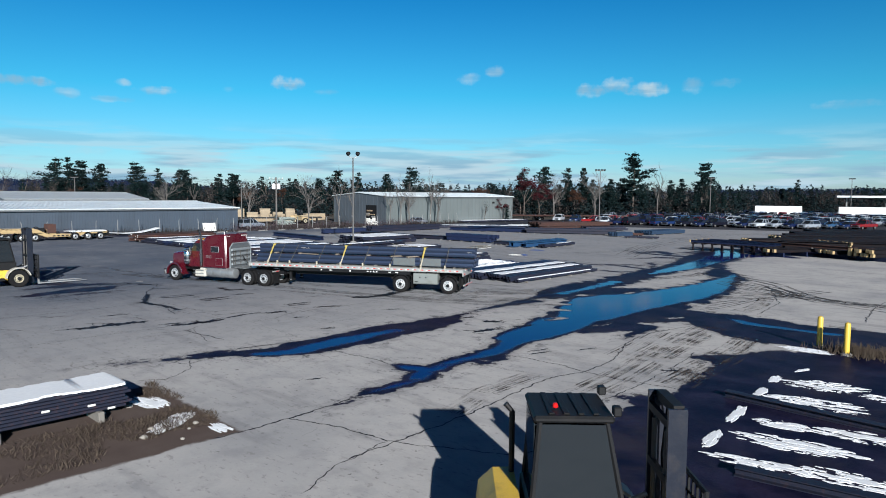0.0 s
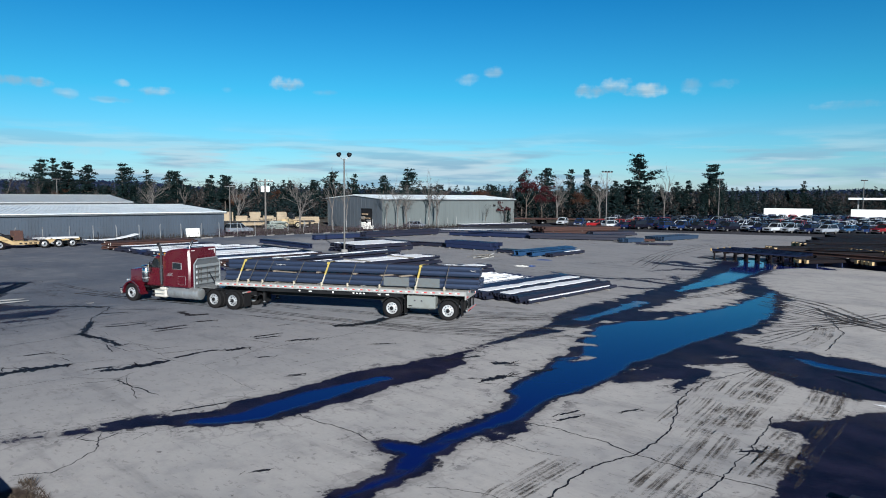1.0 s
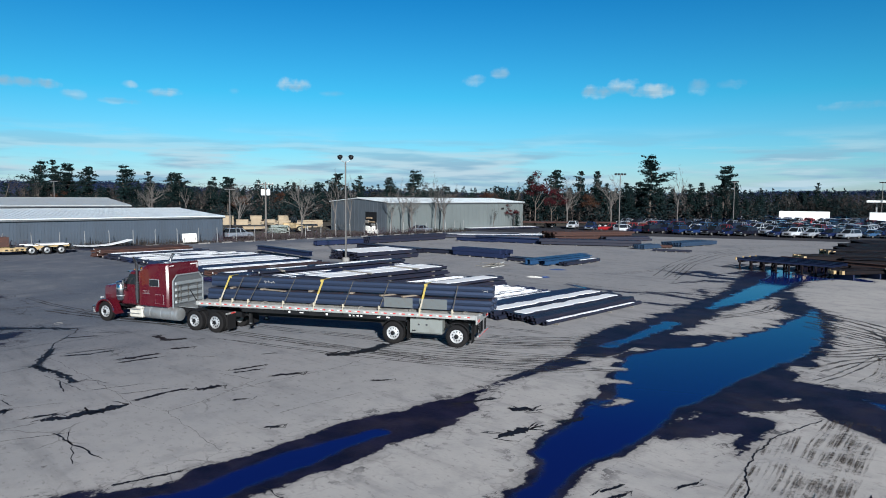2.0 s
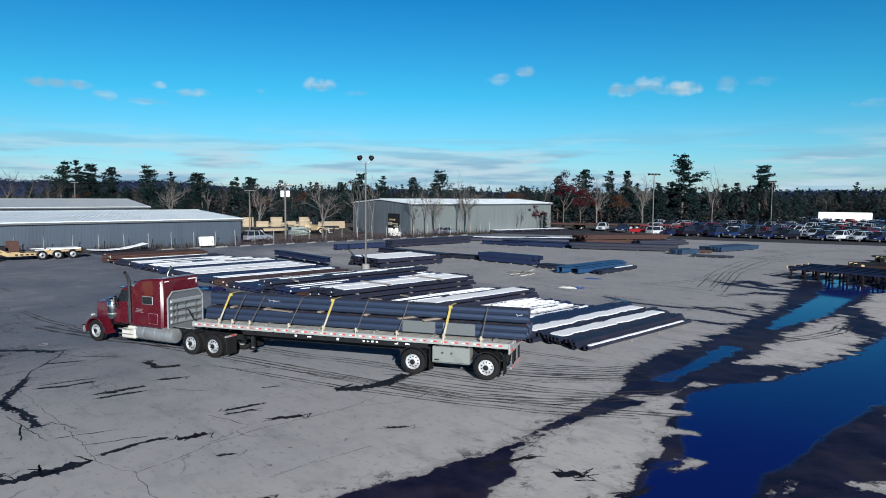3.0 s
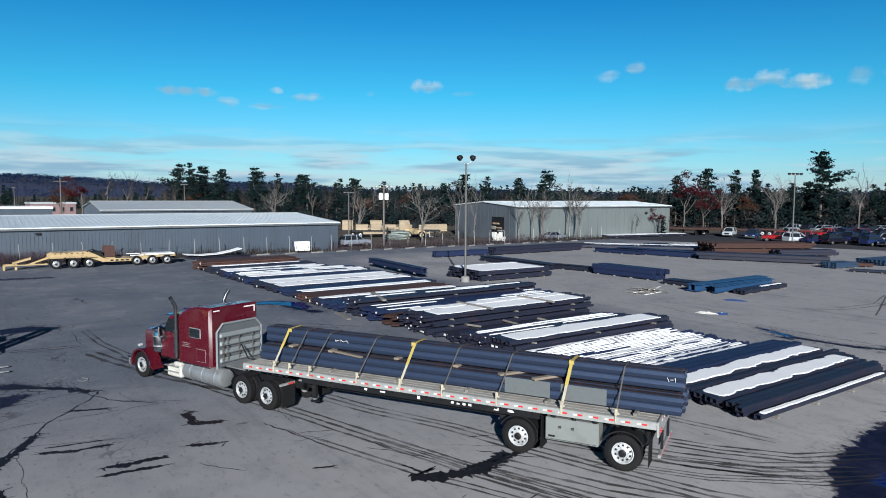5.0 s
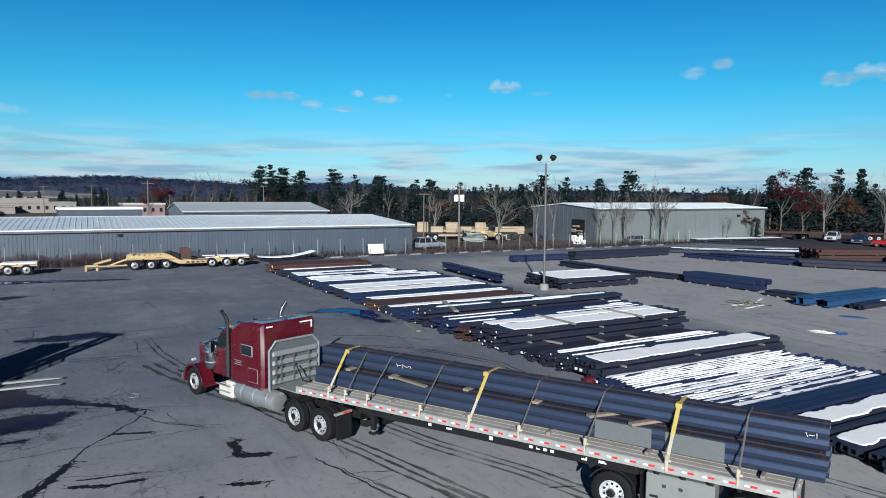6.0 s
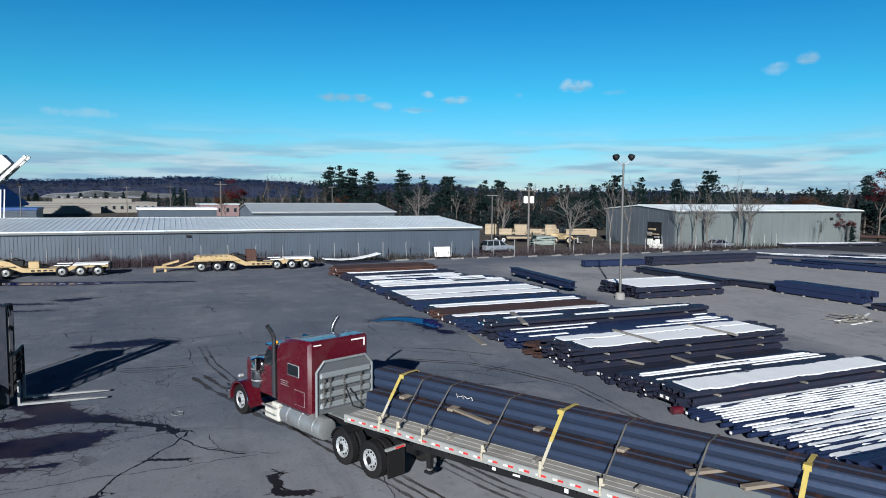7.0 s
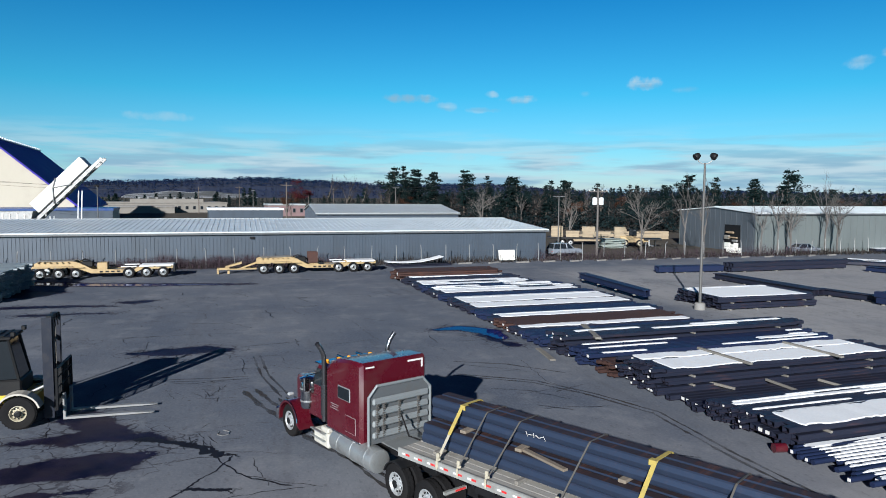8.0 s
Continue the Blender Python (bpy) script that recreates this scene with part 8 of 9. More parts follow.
for i in range(5):
    part("bar", girder(5.5 + i * 0.4, 0.35, 0.25), M["steel_dark"], P, m=pose(-0.8 + i * 0.4, 0.3 * i - 0.4, 0.01, 0, 0, 86 + 3 * i))

# ---- low-loader trailers ----
def lowloader(x, y, seed):
    L = thing("lowboy_trailer", "faded yellow six-axle lowboy trailer parked along the fence", "trailer", pose(x, y, 0, 0, 0, 90), "lowboy trailers")
    goose = [(-0.75, 1.15), (-0.75, 1.4), (-0.4, 1.56), (2.6, 1.66), (3.2, 1.5), (4.3, 0.9), (7.8, 0.75), (8.4, 1.05), (11.5, 1.1), (11.5, 0.85), (8.6, 0.8), (8.0, 0.5), (4.2, 0.5), (3.0, 1.0), (2.4, 1.25)]
    for s in (-1, 1):
        b = part("side_beam", Geo().prism(goose, s * 0.9 - 0.16, s * 0.9 + 0.16), M["yellow_paint"], L, "yellow swan-neck side beam")
        for i in range(5):
            part("lettering_bar", Geo().box(4.9 + 0.5 * i, 5.2 + 0.5 * i, s * 1.065 - 0.006, s * 1.065 + 0.006, 0.56, 0.72), M["black_frame"], b)
        part("outrigger", Geo().box(-0.6, 2.6, s * 1.22 - 0.12, s * 1.22 + 0.12, 1.14, 1.22), M["yellow_paint"], L)
        for w in (0.0, 1.55, 3.0, 7.55, 9.1, 10.6):
            wheel(L, w - 0.1, s * 1.12, 0.5, 0.3, s, "rim_silver")
            part("wheel_guard", Geo().box(w - 0.75, w + 0.6, s * 1.12 - 0.16, s * 1.12 + 0.16, 1.06, 1.12), M["yellow_paint" if w < 5 else "canopy_white"], L)
    for w in (0.0, 1.55, 3.0, 7.55, 9.1, 10.6):
        part("axle", Geo().tube([(w - 0.1, -1.0, 0.5), (w - 0.1, 1.0, 0.5)], 0.08, 8), M["black_frame"], L)
    part("deck", Geo().box(4.3, 7.9, -0.8, 0.8, 0.66, 0.76), M["grey_timber"], L)
    part("rear_deck", Geo().cbox(8.4, 11.4, -0.95, 0.95, 1.1, 1.18, 0.02), M["canopy_white"], L, "pale planked rear deck")
    part("neck_deck", Geo().cbox(-0.4, 2.7, -0.7, 0.7, 1.62, 1.68, 0.02), M["grey_timber"], L)
    for i in range(6):
        part("stake", Geo().cbox(-0.3 + 0.5 * i, -0.18 + 0.5 * i, -1.3, 1.3, 1.54, 1.62, 0.01), M["yellow_paint"], L)
    part("drawbar", Geo().tube([(-0.7, -0.5, 1.08), (-2.2, 0, 0.55), (-0.7, 0.5, 1.08)], 0.07, 6), M["yellow_paint"], L)
    part("tow_frame", Geo().cbox(-4.6, -0.75, -0.55, -0.45, 0.42, 0.54, 0.02).cbox(-4.6, -0.75, 0.45, 0.55, 0.42, 0.54, 0.02).cbox(-4.6, -4.4, -0.5, 0.5, 0.0, 0.5, 0.02), M["yellow_paint"], L)
    part("tool_bin", Geo().cbox(3.2, 4.2, -0.4, 0.4, 1.05, 1.6, 0.05), M["black_frame"], L)
    part("hose", Geo().tube([(2.6, 0.3, 1.4), (3.4, 0.5, 1.75), (4.4, 0.4, 1.3), (5.0, 0.45, 1.1), (6.2, 0.5, 1.0)], 0.06, 6), M["rubber"], L)
    part("engine_box", Geo().cbox(4.6, 5.5, -0.5, 0.5, 0.76, 1.45, 0.05), M["yellow_paint"], L)
    part("drawbar", Geo().prism([(-2.2, 1.0), (-2.2, 1.2), (-3.8, 0.75), (-3.8, 0.6)], -0.35, 0.35), M["yellow_paint"], L)
    part("drawbar_foot", Geo().box(-3.6, -3.4, -0.3, 0.3, 0.0, 0.65), M["yellow_paint"], L)
    part("tail", Geo().cbox(11.4, 11.6, -1.2, 1.2, 0.5, 1.15, 0.03), M["black_frame"], L)
    if seed:
        part("stake_rack", Geo().box(4.4, 5.4, -0.7, -0.6, 1.0, 2.1), M["steel_rust"], L, "rust-red stake rack")
        part("stake_rack", Geo().box(4.4, 5.4, 0.6, 0.7, 1.0, 2.1), M["steel_rust"], L, "rust-red stake rack")


lowloader(-95.2, 22.9, 1)
lowloader(-94.8, 2.9, 0)

# ---- lumber trailer and clutter between the sheds ----
T = thing("lumber_trailer", "flatbed trailer piled with pale sawn lumber behind the fence", "trailer", pose(-122, 77, 0, 0, 0, 62))
part("bed", Geo().cbox(-9, 9, -1.25, 1.25, 1.1, 1.4, 0.04), M["black_frame"], T)
for x in (-6.5, -5.2, 5.5):
    for s in (-1, 1):
        wheel(T, x, s * 1.1, 0.52, 0.28, s, "white_wheel")
part("landing_leg", Geo().box(8.0, 8.2, -0.8, 0.8, 0, 1.1), M["black_frame"], T)
lr = random.Random(6)


def lumber_pack(m, a, b, layers, label):
    """A pack of sawn lumber: layers of boards, one on the other."""
    L = thing("lumber_pack", label, "lumber", m, "lumber packs")
    for i in range(layers):
        part("board_layer", Geo().cbox(-a + lr.uniform(0, 0.08), a - lr.uniform(0, 0.08), -b, b, 0.245 * i, 0.245 * i + 0.245, 0.03), M["plywood"], L)


for i in range(5):
    for j in range(2):
        x = -8.6 + i * 2.5
        if (i, j) in ((1, 1), (3, 1)):
            continue
        lumber_pack(pose(-122, 77, 0, 0, 0, 62) @ pose(x + 1.2, 0, 1.4 + 0.98 * j), 1.15 - lr.uniform(0, 0.2), 1.1, 4 if j == 0 or i % 2 else 3, "strapped pack of pale sawn lumber")
for i in range(6):
    lumber_pack(pose(-134 - 2.5 * (i % 2), 80 + 3.2 * i, 0, 0, 0, 80), 2.5, 1.0, 5 + (i % 2), "long pack of pale sawn lumber standing on the ground")


# ---- cars ----
def car_parts(kind, paint="car_paint"):
    """Meshes of one car: body, glass, two lamps at each end; x forward."""
    if kind == "pickup":
        body = [(-2.75, 0.45), (-2.75, 1.12), (-0.95, 1.12), (-0.9, 1.15), (0.75, 1.15), (0.95, 1.12), (2.5, 1.05), (2.7, 0.9), (2.72, 0.45)]
        top = [(-0.95, 1.13), (-0.8, 1.75), (-0.6, 1.83), (0.2, 1.83), (0.4, 1.76), (1.0, 1.13)]
    elif kind == "suv":
        body = [(-2.3, 0.4), (-2.35, 1.05), (-2.25, 1.1), (0.8, 1.1), (2.1, 1.0), (2.28, 0.85), (2.3, 0.4)]
        top = [(-2.22, 1.08), (-2.0, 1.65), (-1.8, 1.74), (0.0, 1.76), (0.25, 1.68), (0.95, 1.08)]
    else:
        body = [(-2.3, 0.35), (-2.35, 0.85), (-2.2, 0.98), (0.9, 0.95), (2.0, 0.85), (2.25, 0.7), (2.3, 0.35)]
        top = [(-1.75, 0.95), (-1.05, 1.38), (-0.8, 1.45), (0.1, 1.45), (0.35, 1.38), (1.1, 0.93)]
    W = 0.92 if kind != "pickup" else 1.0
    b = side_loft(body, (-W, -W + 0.12, W - 0.12, W), (0.1, 0, 0, 0.1)).cbox(top[1][0] + 0.0, top[4][0] + 0.03, -W + 0.24, W - 0.24, top[2][1] - 0.06, top[2][1] + 0.02, 0.03)
    for s in (-1, 1):  # pillars
        for lo, hi in ((top[0], top[1]), (top[5], top[4]), ((-0.1, top[0][1]), (-0.15, top[2][1]))):
            b.tube([(lo[0], s * (W - 0.05), lo[1]), (hi[0], s * (W - 0.26), hi[1])], 0.05, 4)
    b = b.mesh("body", M[paint], True)
    g = Geo().loft([[(x, s * (W - 0.06 - 0.22 * (z - top[0][1]) / 0.7), z - 0.03) for x, z in top] for s in (-1, 1)]).mesh("glass", M["glass"], False)
    hx = max(p[0] for p in body)
    fl = Geo().cbox(-0.03, 0.03, -0.18, 0.18, -0.07, 0.07, 0.02).mesh("headlight", M["lamp_lens"], False)
    tl = Geo().cbox(-0.03, 0.03, -0.12, 0.12, -0.1, 0.1, 0.02).mesh("tail_lamp", M["lamp_red"], False)
    gr = Geo().cbox(hx - 0.06, hx + 0.015, -W + 0.5, W - 0.5, 0.52, 0.84 if kind != "sedan" else 0.7, 0.03).mesh("grille", M["black_frame"], False)
    bp = Geo().cbox(hx - 0.1, hx + 0.05, -W + 0.08, W - 0.08, 0.36, 0.5, 0.03).mesh("bumper", M["trim_dark"], False)
    return b, g, fl, tl, gr, bp, W, hx


CARS = {}
for kind in ("pickup", "suv", "sedan", "red"):
    b, g, fl, tl, gr, bp, W, hx = car_parts(*(("pickup", "car_red") if kind == "red" else (kind,)))
    A = thing("parked_car", {"pickup": "pickup truck parked in a crowded car park", "suv": "sport utility car parked in a crowded car park", "sedan": "saloon car parked in a crowded car park", "red": "bright red pickup truck parked at the car park"}[kind], "car", pose(-60, 122, 0), "parked cars")
    part("body", b, None, A)
    part("glass", g, None, A, "dark windows")
    part("grille", gr, None, A, "black grille")
    part("bumper", bp, None, A)
    for s in (-1, 1):
        for x in (hx - 0.85, -hx + 0.85):
            wheel(A, x, s * (W - 0.1), 0.36, 0.22, s, "lamp_pole")
        part("headlight", fl, None, A, m=pose(hx - 0.02, s * (W - 0.3), 0.72))
        part("tail_lamp", tl, None, A, m=pose(-hx + 0.0, s * (W - 0.22), 0.8))
    CARS[kind] = A
cr = random.Random(12)
first = {k_: True for k_ in CARS}
ROW0, ALONG, BACK = Vector((-74.0, 132.0)), Vector((0.93, 0.36)).normalized(), Vector((-0.36, 0.93)).normalized()
for j in range(11):
    n = 15 + 2 * j if j < 4 else 22 + j
    for i in range(n):
        if cr.random() < 0.1:
            continue
        kind = cr.choice(("pickup", "pickup", "suv", "suv", "sedan")) if cr.random() > 0.025 else "red"
        p = ROW0 + ALONG * (2.75 * i - 4.0 + (6 if j % 2 else 0) - 1.5 * j) + BACK * (6.0 * j + (7 * (j // 2)) + cr.uniform(-0.3, 0.3))
        face = math.degrees(math.atan2(-BACK.y, -BACK.x)) - 38 + (180 if cr.random() < 0.12 else 0) + cr.uniform(-4, 4)
        m = pose(p.x, p.y, 0, 0, 0, face)
        if first[kind]:
            CARS[kind].matrix_basis, first[kind] = m, False
        else:
            copy_thing(CARS[kind], m)
for p, mt in (((-79.0, 123.0), "red"), ((-77.0, 127.5), "red"), ((-92.0, 128.0), "dark"), ((-86.0, 126.0), "dark")):
    copy_thing(CARS["red" if mt == "red" else "suv"], pose(p[0] - 2, p[1] + 8, 0, 0, 0, 200 if mt == "red" else 292))
for x, y, rz in ((-104, 133, -68), (-97, 139, -66), (-88, 147, -62)):
    T = thing("flatbed_trailer", "empty flatbed trailer parked at the wood edge", "trailer", pose(x, y, 0, 0, 0, rz + 90), "parked flatbeds")
    part("bed", Geo().cbox(-6.5, 6.5, -1.25, 1.25, 1.15, 1.45, 0.03), M["steel_rust"], T)
    for q in (-5.0, -3.7):
        for s in (-1, 1):
            wheel(T, q, s * 1.1, 0.52, 0.27, s, "white_wheel")
    part("landing_leg", Geo().box(4.0, 4.2, -0.8, 0.8, 0, 1.15), M["black_frame"], T)


# ---- trees ----
def clump(g, c, sx, sz, n, r, size):
    for i in range(n):
        a, b = r.uniform(0, 6.283), r.uniform(-1, 1)
        d = r.random() ** 0.4
        p = Vector(c) + Vector((math.cos(a) * sx * d, math.sin(a) * sx * d, b * sz * d))
        u = Vector((r.uniform(-1, 1), r.uniform(-1, 1), r.uniform(-0.5, 0.7))).normalized() * size * r.uniform(0.6, 1.4)
        v = u.cross(Vector((r.uniform(-1, 1), r.uniform(-1, 1), r.uniform(-1, 1)))).normalized() * size * r.uniform(0.25, 0.6)
        g.add([tuple(p - u - v * 0.4), tuple(p + v), tuple(p + u), tuple(p - v)], [(0, 1, 2, 3)])


def pine_meshes(h, seed, spread_, bare, dense, flat, tier=1.0):
    """A pine: tapered trunk, whorled limbs, clumps of needles; bare: share of the trunk without limbs."""
    r = random.Random(seed)
    dense = max(3, int(dense * 0.66))
    wood, leaf = Geo(), Geo()
    lean = Vector((r.uniform(-0.3, 0.3), r.uniform(-0.3, 0.3), 0))
    wood.tube([Vector((0, 0, 0)), Vector((0, 0, h * 0.5)) + lean * 0.4, Vector((0, 0, h * 0.97)) + lean], h * 0.018, 7, r1=0.03)
    z = h * bare
    thin, twist = r.uniform(0, 6.283), r.uniform(0, 6.283)
    while z < h * 0.97:
        f = (z - h * bare) / (h * (1 - bare))
        reach = spread_ * ((1 - f) ** flat * 0.9 + 0.08) * r.uniform(0.7, 1.12) * (0.55 + 0.45 * min(1, f * 5))
        for i in range(r.randint(4, 7)):
            a = r.uniform(0, 6.283)
            L = reach * r.uniform(0.5, 1.1) * (0.8 + 0.28 * math.sin(a - thin) + 0.2 * math.sin(2 * a + twist + 9 * f))
            if L < 0.25:
                continue
            root = Vector((0, 0, z)) + lean * (z / h)
            tip = root + Vector((math.cos(a) * L, math.sin(a) * L, L * r.uniform(-0.05, 0.32) + 0.3 * f))
            mid = root.lerp(tip, 0.5) - Vector((0, 0, L * 0.05))
            wood.tube([root, mid, tip], 0.03 + 0.01 * L, 3, False, r1=0.012)
            for q in range(max(2, int(L * 2.3))):
                t = r.uniform(0.22, 1.08)
                c = root.lerp(mid, 2 * t) if t < 0.5 else mid.lerp(tip, 2 * t - 1)
                clump(leaf, c + Vector((r.gauss(0, 0.14 * L * t), r.gauss(0, 0.14 * L * t), 0.1)), 0.5 + 0.11 * L, 0.27 + 0.04 * L, dense, r, 0.325)
        z += h * r.uniform(0.022, 0.05) * tier
    clump(leaf, (lean.x, lean.y, h * 0.97), 0.22, 0.55, dense * 2, r, 0.2)
    return wood.mesh("trunk", M["bark_dark"]), leaf.mesh("crown", M["pine_needles"])


def bare_meshes(h, seed, mat, leaves=None, spread_=0.42, levels=4):
    """A leafless broad tree: trunk, limbs and fine twigs; leaves: the material of some clinging leaves."""
    r = random.Random(seed)
    wood, twig, leaf = Geo(), Geo(), Geo()

    def grow(p, d, L, rad, level):
        q = p + d * L * 0.5 + Vector((r.uniform(-1, 1), r.uniform(-1, 1), 0)) * L * 0.06
        e = q + (d + Vector((r.uniform(-0.2, 0.2), r.uniform(-0.2, 0.2), 0.12))).normalized() * L * 0.5
        (wood if level < 2 else twig).tube([p, q, e], rad, 5 if level < 2 else 3, False, r1=rad * 0.55)
        if level == levels:
            if leaves:
                clump(leaf, e, 0.55, 0.42, 11, r, 0.17)
            return
        for i in range(r.randint(3, 4) if level else r.randint(4, 6)):
            s = q.lerp(e, r.uniform(-0.3, 1.0)) if level else p.lerp(e, r.uniform(0.35, 1.0))
            nd = (d + Vector((r.gauss(0, spread_), r.gauss(0, spread_), r.gauss(0.1, spread_ * 0.5)))).normalized()
            grow(s, nd, L * r.uniform(0.45, 0.72), rad * 0.5, level + 1)

    grow(Vector((0, 0, 0)), Vector((0, 0, 1)), h * 0.55, h * 0.014, 0)
    return wood.mesh("trunk", M[mat]), twig.mesh("twig_crown", M["bare_twigs" if mat == "bark_dark" else mat]), leaf.mesh("leaves", M[leaves]) if leaves else None


PINES = [pine_meshes(17.0, 1, 5.8, 0.33, 15, 0.7, 1.35), pine_meshes(15.0, 2, 4.0, 0.2, 12, 0.75, 1.15), pine_meshes(13.0, 3, 4.2, 0.25, 12, 0.6, 1.15), pine_meshes(16.0, 4, 5.4, 0.4, 14, 0.45, 1.3), pine_meshes(12.0, 5, 3.4, 0.06, 11, 0.9, 1.1)]
BARES = [bare_meshes(11.0, 11, "bark_pale", levels=5, spread_=0.6), bare_meshes(9.0, 12, "bark_pale", levels=4, spread_=0.36), bare_meshes(12.0, 13, "bark_dark"), bare_meshes(10.0, 14, "bark_dark")]
OAKS = [bare_meshes(9.0, 21, "bark_dark", "red_leaves"), bare_meshes(9.0, 22, "bark_dark", "oak_leaves")]


def pine(x, y, kind, s=1.0, rz=0.0, label="tall dark green pine with layered limbs"):
    T = thing("pine_tree", label, "tree", pose(x, y, 0, 0, 0, rz) @ Matrix.Scale(s, 4), "pines")
    part("trunk", PINES[kind][0], None, T)
    part("crown", PINES[kind][1], None, T)


def broadleaf(x, y, meshes, s=1.0, rz=0.0, label="bare leafless tree"):
    T = thing("bare_tree" if meshes[2] is None else "leafy_tree", label, "tree", pose(x, y, 0, 0, 0, rz) @ Matrix.Scale(s, 4), "bare trees")
    part("trunk", meshes[0], None, T)
    part("twig_crown", meshes[1], None, T)
    if meshes[2]:
        part("leaves", meshes[2], None, T)


def toward(bearing, dist):
    """A place at a bearing (degrees left of +y) and distance from the middle of the walk."""
    a = radians(bearing)
    return -12.5 - math.sin(a) * dist, 14.7 + math.cos(a) * dist


tr_ = random.Random(77)
# single pines that stand over the wood
for bearing, dist, kind, s in ((27.8, 190, 0, 1.12), (22.2, 195, 3, 0.98), (32.1, 190, 4, 1.18), (35.5, 185, 2, 1.12), (33.5, 185, 1, 0.93), (37.7, 190, 2, 1.0), (29.6, 184, 4, 0.9), (24.6, 186, 1, 0.7), (16.0, 320, 1, 0.9), (17.0, 330, 4, 0.8),
                               (76.7, 210, 0, 0.95), (76.0, 206, 1, 1.05), (74.8, 210, 3, 0.95), (73.6, 208, 2, 1.12), (71.2, 205, 0, 0.9), (69.4, 205, 1, 0.88), (67.7, 205, 2, 1.0), (67.1, 203, 3, 0.82), (64.5, 205, 1, 0.8), (63.4, 208, 2, 0.95), (61.0, 205, 1, 0.75), (58.0, 210, 4, 0.9),
                               (50.0, 190, 2, 0.95), (47.8, 185, 0, 0.85), (52.5, 200, 1, 0.85), (56.0, 200, 2, 0.85), (54.4, 205, 3, 0.85)):
    x, y = toward(bearing, dist)
    pine(x, y, kind, s, tr_.uniform(0, 360))
# mixed wood behind the car park and the sheds
for i in range(230):
    b = tr_.uniform(3, 40) if i < 140 else tr_.uniform(40, 80)
    d = tr_.uniform(178, 225) if b > 19 else tr_.uniform(300, 370)
    if 41 < b < 62:
        d = tr_.uniform(185, 240)
    x, y = toward(b, d)
    if tr_.random() < 0.6:
        pine(x, y, tr_.choice((1, 2, 4, 4, 3)), tr_.uniform(0.45, 0.74), tr_.uniform(0, 360), "dark green pine in the mixed wood")
    else:
        broadleaf(x, y, tr_.choice(BARES[1:] + [BARES[3], BARES[2], OAKS[1]]), tr_.uniform(0.7, 1.0), tr_.uniform(0, 360), "leafless tree in the mixed wood")
# trees at the yard edge
for x, y, me, s, label in ((-104.0, 72.6, BARES[0], 0.95, "spreading bare pale tree by the fence"), (-103.5, 79.0, BARES[1], 1.05, "slim bare birch by the fence"), (-102.6, 81.5, BARES[1], 1.0, "slim bare birch by the fence"), (-102.4, 93.5, BARES[1], 0.95, "slim bare birch against the pale hall"),
                           (-102.2, 95.6, BARES[0], 0.85, "slim bare birch against the pale hall"), (-102.0, 101.5, BARES[1], 1.1, "slim bare birch against the pale hall"), (-101.8, 103.5, BARES[0], 0.95, "slim bare birch against the pale hall"), (-102.3, 90.6, BARES[1], 0.8, "slim bare birch against the pale hall"),
                           (-103.0, 134.0, OAKS[0], 1.2, "small tree with clinging dark red leaves"), (-101.0, 137.5, OAKS[0], 0.85, "small tree with clinging dark red leaves"), (-102.5, 126.0, OAKS[0], 0.5, "small dark leafy tree against the pale hall"), (-102.5, 119.0, BARES[3], 0.42, "small dark bare tree against the pale hall"), (-102.0, 128.0, BARES[2], 0.36, "small dark bare tree against the pale hall"),
                           (-99.0, 141.0, BARES[0], 1.15, "tall bare pale tree at the wood edge"), (-93.0, 150.0, BARES[0], 1.2, "tall bare pale tree at the wood edge"), (-84.0, 165.0, BARES[1], 1.35, "tall bare pale tree at the wood edge"),
                           (-128.0, 74.0, BARES[0], 0.9, "bare pale tree behind the fence"), (-150.0, 66.0, BARES[0], 1.0, "bare pale tree behind the fence")):
    broadleaf(x, y, me, s, tr_.uniform(0, 360), label)
for x, y, me, s, label in ((-210.0, 38.0, OAKS[0], 1.1, "tree with clinging red-brown leaves behind the halls"), (-214.0, 33.5, OAKS[1], 1.05, "tree with clinging russet leaves behind the halls"), (-216.0, 44.0, BARES[2], 1.15, "leafless tree behind the halls"), (-219.0, 49.0, BARES[3], 1.2, "leafless tree behind the halls"), (-206.0, 52.0, BARES[2], 1.0, "leafless tree behind the halls")):
    broadleaf(x, y, me, s, tr_.uniform(0, 360), label)
for i in range(26):  # evergreens round the low blocks
    x, y = toward(tr_.uniform(80, 100), tr_.uniform(335, 430))
    pine(x, y, tr_.choice((1, 2, 4)), tr_.uniform(0.45, 0.72), tr_.uniform(0, 360), "dark evergreen behind the low beige block")
pine(-102.6, 127.0, 4, 0.3, 10, "small dark evergreen against the pale hall")

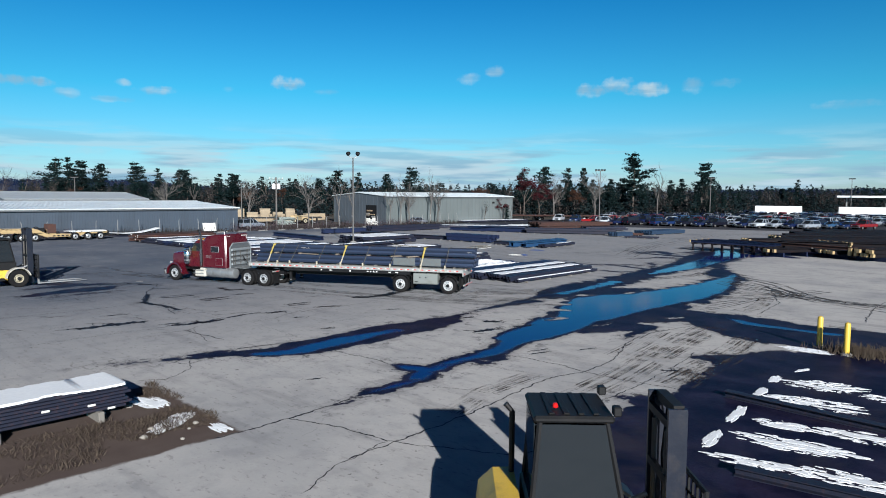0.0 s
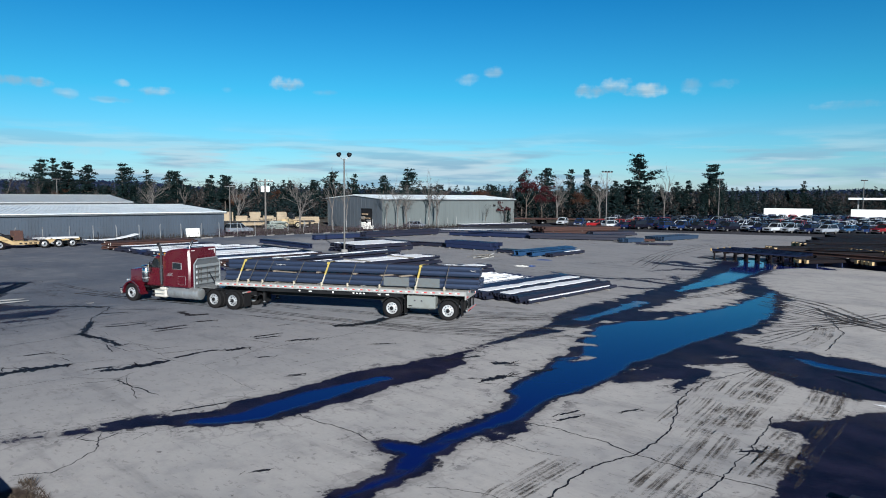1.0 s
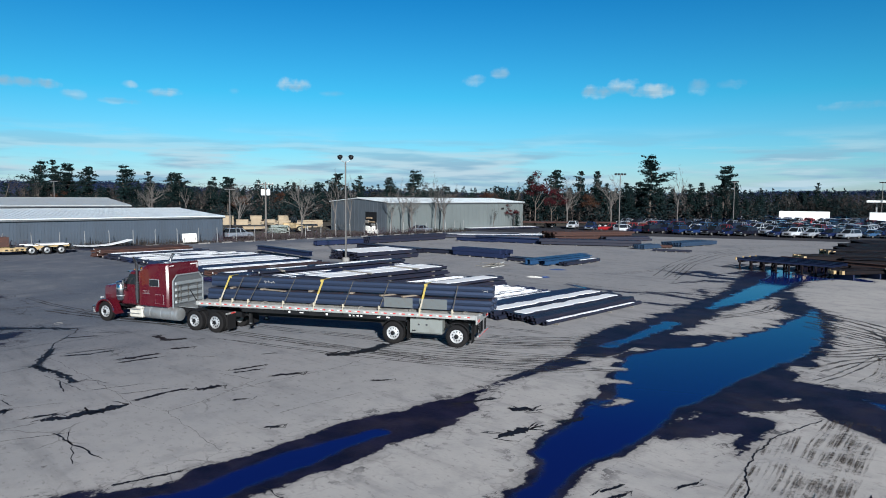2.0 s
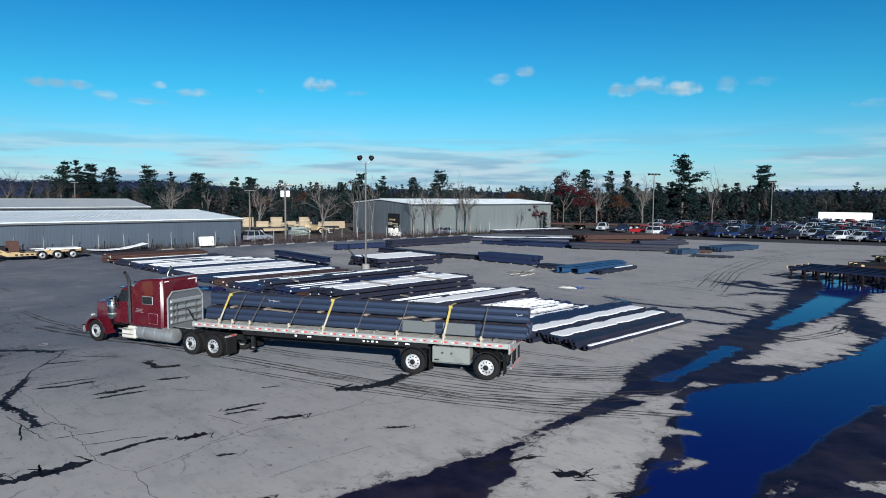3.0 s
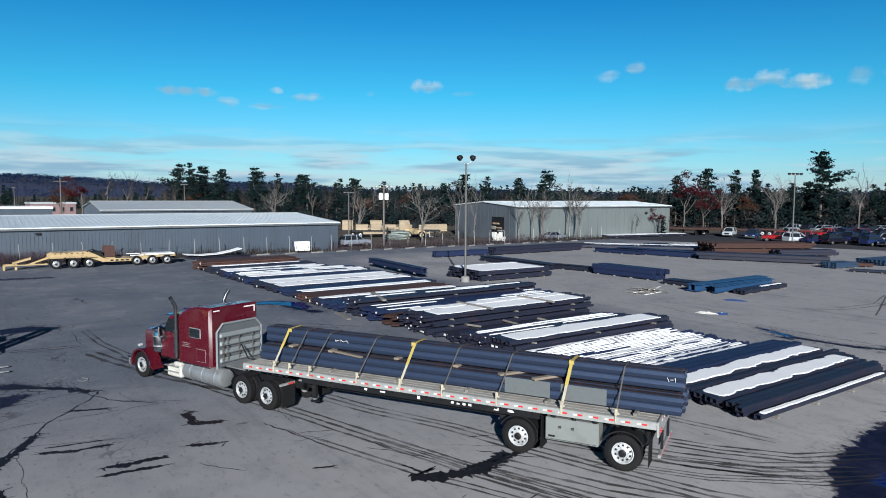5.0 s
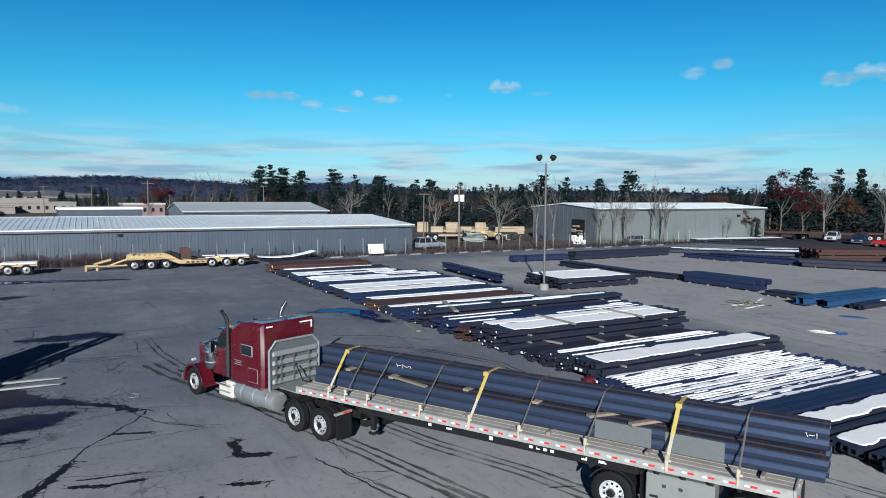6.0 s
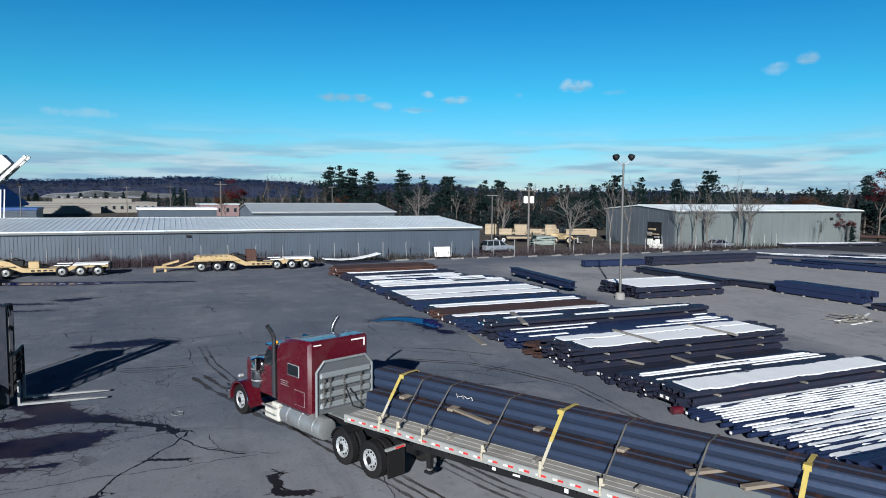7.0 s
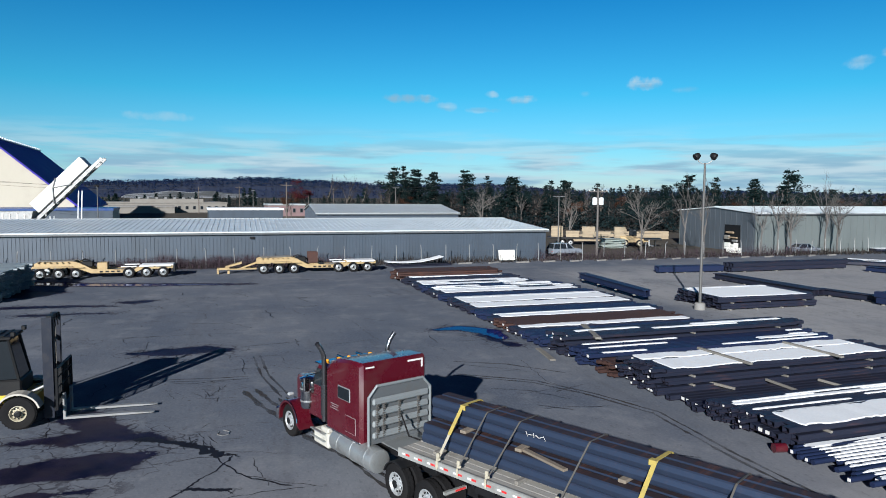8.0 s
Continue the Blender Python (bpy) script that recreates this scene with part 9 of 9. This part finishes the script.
# far woods: joined low-detail trees, conifers and bare crowns
fp, fb, tk = Geo(), Geo(), Geo()
for i in range(2300):
    b = tr_.uniform(-25, 122)
    d = tr_.uniform(225, 400)
    if b > 78:
        d = tr_.uniform(330, 620)
    elif b < 19:
        d = tr_.uniform(300, 420)
    x, y = toward(b, d)
    h = tr_.uniform(7.0, 11.0) * (0.5 if b > 78 else 1.0)
    if 8 > b:
        h *= 0.95
    if tr_.random() < 0.68 or b < 10:
        w = h * tr_.uniform(0.2, 0.34)
        cone = tr_.uniform(0.6, 1.3)
        for q in range(12):
            f = q / 11
            clump(fp, (x + tr_.gauss(0, 0.15), y + tr_.gauss(0, 0.15), h * (0.12 + 0.88 * f)), w * (0.12 + 0.95 * (1 - f) ** cone), h * 0.05, 7, tr_, h * 0.055)
        tk.tube([(x, y, 0), (x, y, h * 0.8)], 0.16, 4, False, r1=0.05)
    else:
        for q in range(7):
            clump(fb, (x + tr_.gauss(0, h * 0.14), y + tr_.gauss(0, h * 0.14), h * tr_.uniform(0.35, 0.85)), h * 0.14, h * 0.12, 10, tr_, h * 0.05)
        tk.tube([(x, y, 0), (x + tr_.gauss(0, 0.4), y, h * 0.8)], 0.15, 4, False, r1=0.04)
for i in range(700):  # thicket under the wood edge
    b = tr_.uniform(2, 40) if i < 420 else tr_.uniform(40, 76)
    x, y = toward(b, tr_.uniform(172, 215) if b > 19 else tr_.uniform(290, 340))
    h = tr_.uniform(2.5, 6.5)
    g = fp if tr_.random() < 0.62 else fb
    for q in range(5):
        clump(g, (x + tr_.gauss(0, 0.8), y + tr_.gauss(0, 0.8), h * (0.15 + 0.17 * q)), 1.7 - 0.2 * q, 0.8, 12, tr_, 0.42)
solid("far_conifers", fp, M["far_pines"], "distant belt of dark pines", "woods", kind="stuff")
solid("far_bare_woods", fb, M["far_bare"], "distant belt of leafless woods", "woods", kind="stuff")
solid("far_trunks", tk, M["far_bare"], "trunks of the distant woods", "woods", kind="stuff")


def ridge(name, b0, b1, dist, base, tops, seed):
    """A wooded ridge far off, its crest rough with tree tops."""
    r = random.Random(seed)
    n = int((b1 - b0) * 14)
    rings, v, f = [], [], []
    for i in range(n + 1):
        b = b0 + (b1 - b0) * i / n
        t = i / n
        hgt = base + tops(b) + 2.5 * noise.noise(Vector((b * 0.5, seed, 3)))
        hgt *= min(1, t * 6, (1 - t) * 6) * 0.85 + 0.15
        for d, hh in ((dist, 0), (dist + 90, hgt * 0.55 + r.uniform(-1, 1)), (dist + 170, hgt * 0.85 + r.uniform(-1.5, 1.5)), (dist + 230, hgt + 1.6 * noise.noise(Vector((b * 7, seed, 1))) + r.uniform(0, 1.6)), (dist + 420, 0)):
            x, y = toward(b, d)
            v.append((x, y, hh))
    for i in range(n):
        for q in range(4):
            f.append((5 * i + q, 5 * i + q + 1, 5 * i + q + 6, 5 * i + q + 5))
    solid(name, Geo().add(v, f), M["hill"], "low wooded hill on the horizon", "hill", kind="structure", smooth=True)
    green, brown = Geo(), Geo()
    for i in range(int((b1 - b0) * 70)):
        a, q = r.randrange(n), r.choice((0, 1, 1, 2, 2, 2))
        p0, p1 = Vector(v[5 * a + q]), Vector(v[5 * a + q + 1])
        p = p0.lerp(p1, r.random()) + Vector((r.uniform(-3, 3), r.uniform(-3, 3), 2.5))
        clump(green if noise.noise(p * 0.012) + r.uniform(-0.3, 0.3) > 0 else brown, p, 4.2, 2.6, 9, r, 1.5)
    solid("hill_evergreens", green, M["hill_haze_evergreen"], "evergreens on the wooded hill", "woods", kind="stuff")
    solid("hill_bare_trees", brown, M["hill_haze_bare"], "leafless trees on the wooded hill", "woods", kind="stuff")


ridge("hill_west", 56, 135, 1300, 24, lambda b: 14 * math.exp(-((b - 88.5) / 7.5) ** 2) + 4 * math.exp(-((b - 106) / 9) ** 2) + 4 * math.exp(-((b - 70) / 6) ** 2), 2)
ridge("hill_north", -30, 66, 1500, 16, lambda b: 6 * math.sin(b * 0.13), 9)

# ---- things behind the fence by the lumber ----
copy_thing(CARS["suv"], pose(-106.5, 62.4, 0, 0, 0, 96))
copy_thing(CARS["sedan"], pose(-102.9, 98.6, 0, 0, 0, 92))
L = thing("wheel_loader", "small yellow wheel loader among lumber behind the fence", "loader", pose(-119.4, 80.9, 0, 0, 0, 60))
part("body", side_loft([(-2.0, 0.7), (-2.1, 1.7), (-0.4, 1.8), (0.2, 1.5), (1.6, 1.3), (1.7, 0.7)], (-0.9, -0.75, 0.75, 0.9), (0.1, 0, 0, 0.1)), M["yellow_paint"], L)
part("cab", Geo().cbox(-0.7, 0.5, -0.65, 0.65, 1.75, 2.9, 0.08), M["glass"], L, "dark glazed cab")
part("bucket", Geo().prism([(2.3, 0.2), (2.3, 1.2), (2.45, 1.2), (2.5, 0.35), (3.2, 0.2)], -1.1, 1.1), M["galvanised"], L)
part("lift_arm", Geo().cbox(1.0, 2.4, -0.5, 0.5, 0.8, 1.0, 0.03), M["yellow_paint"], L)
for x in (-1.3, 1.0):
    for s in (-1, 1):
        wheel(L, x, s * 0.95, 0.6, 0.4, s, "cream_rim")
P = thing("sheet_pile", "untidy pile of pale green sheets behind the fence", "sheet pile", pose(-118.4, 76.3, 0, 0, 0, 70))
for i in range(9):
    part("sheet", Geo().cbox(-1.9, 1.9, -1.1, 1.1, 0, 0.06, 0.01), M["pale_sheet"], P, m=pose(lr.uniform(-0.4, 0.4), lr.uniform(-0.3, 0.3), 0.01 + 0.17 * i, lr.uniform(-2, 2), lr.uniform(-2, 2), lr.uniform(-8, 8)))
B = thing("crate_heap", "white crates stacked outside the bay door", "crates", pose(-106.4, 89.4, 0, 0, 0, 20) @ Matrix.Scale(0.7, 4))
for x, y, z, w in ((0, 0, 0, 0.9), (1.1, 0.3, 0, 0.8), (0.4, 0.2, 1.02, 0.7), (-1.2, 0.4, 0, 0.8)):
    part("crate", Geo().cbox(-w / 2, w / 2, -w / 2, w / 2, 0, 1.0, 0.03), M["white_paint"], B, m=pose(x, y, z))

# pale field under the hill
g = Geo()
v, n = [], 24
for i in range(n + 1):
    b = 88.5 + 10.0 * i / n
    e = math.sin(math.pi * i / n) ** 0.5
    for d, z in ((1150, 0.0), (1210, 5.0 * e), (1290, (10.5 + 1.5 * math.sin(i * 0.9)) * e), (1300, 0.0)):
        x, y = toward(b, d)
        v.append((x, y, z))
g.add(v, [(4 * i + q, 4 * i + q + 1, 4 * i + q + 5, 4 * i + q + 4) for i in range(n) for q in range(3)])
solid("snowy_field", g, M["field"], "pale patchy snow on a field below the wooded hill", "field", kind="structure")
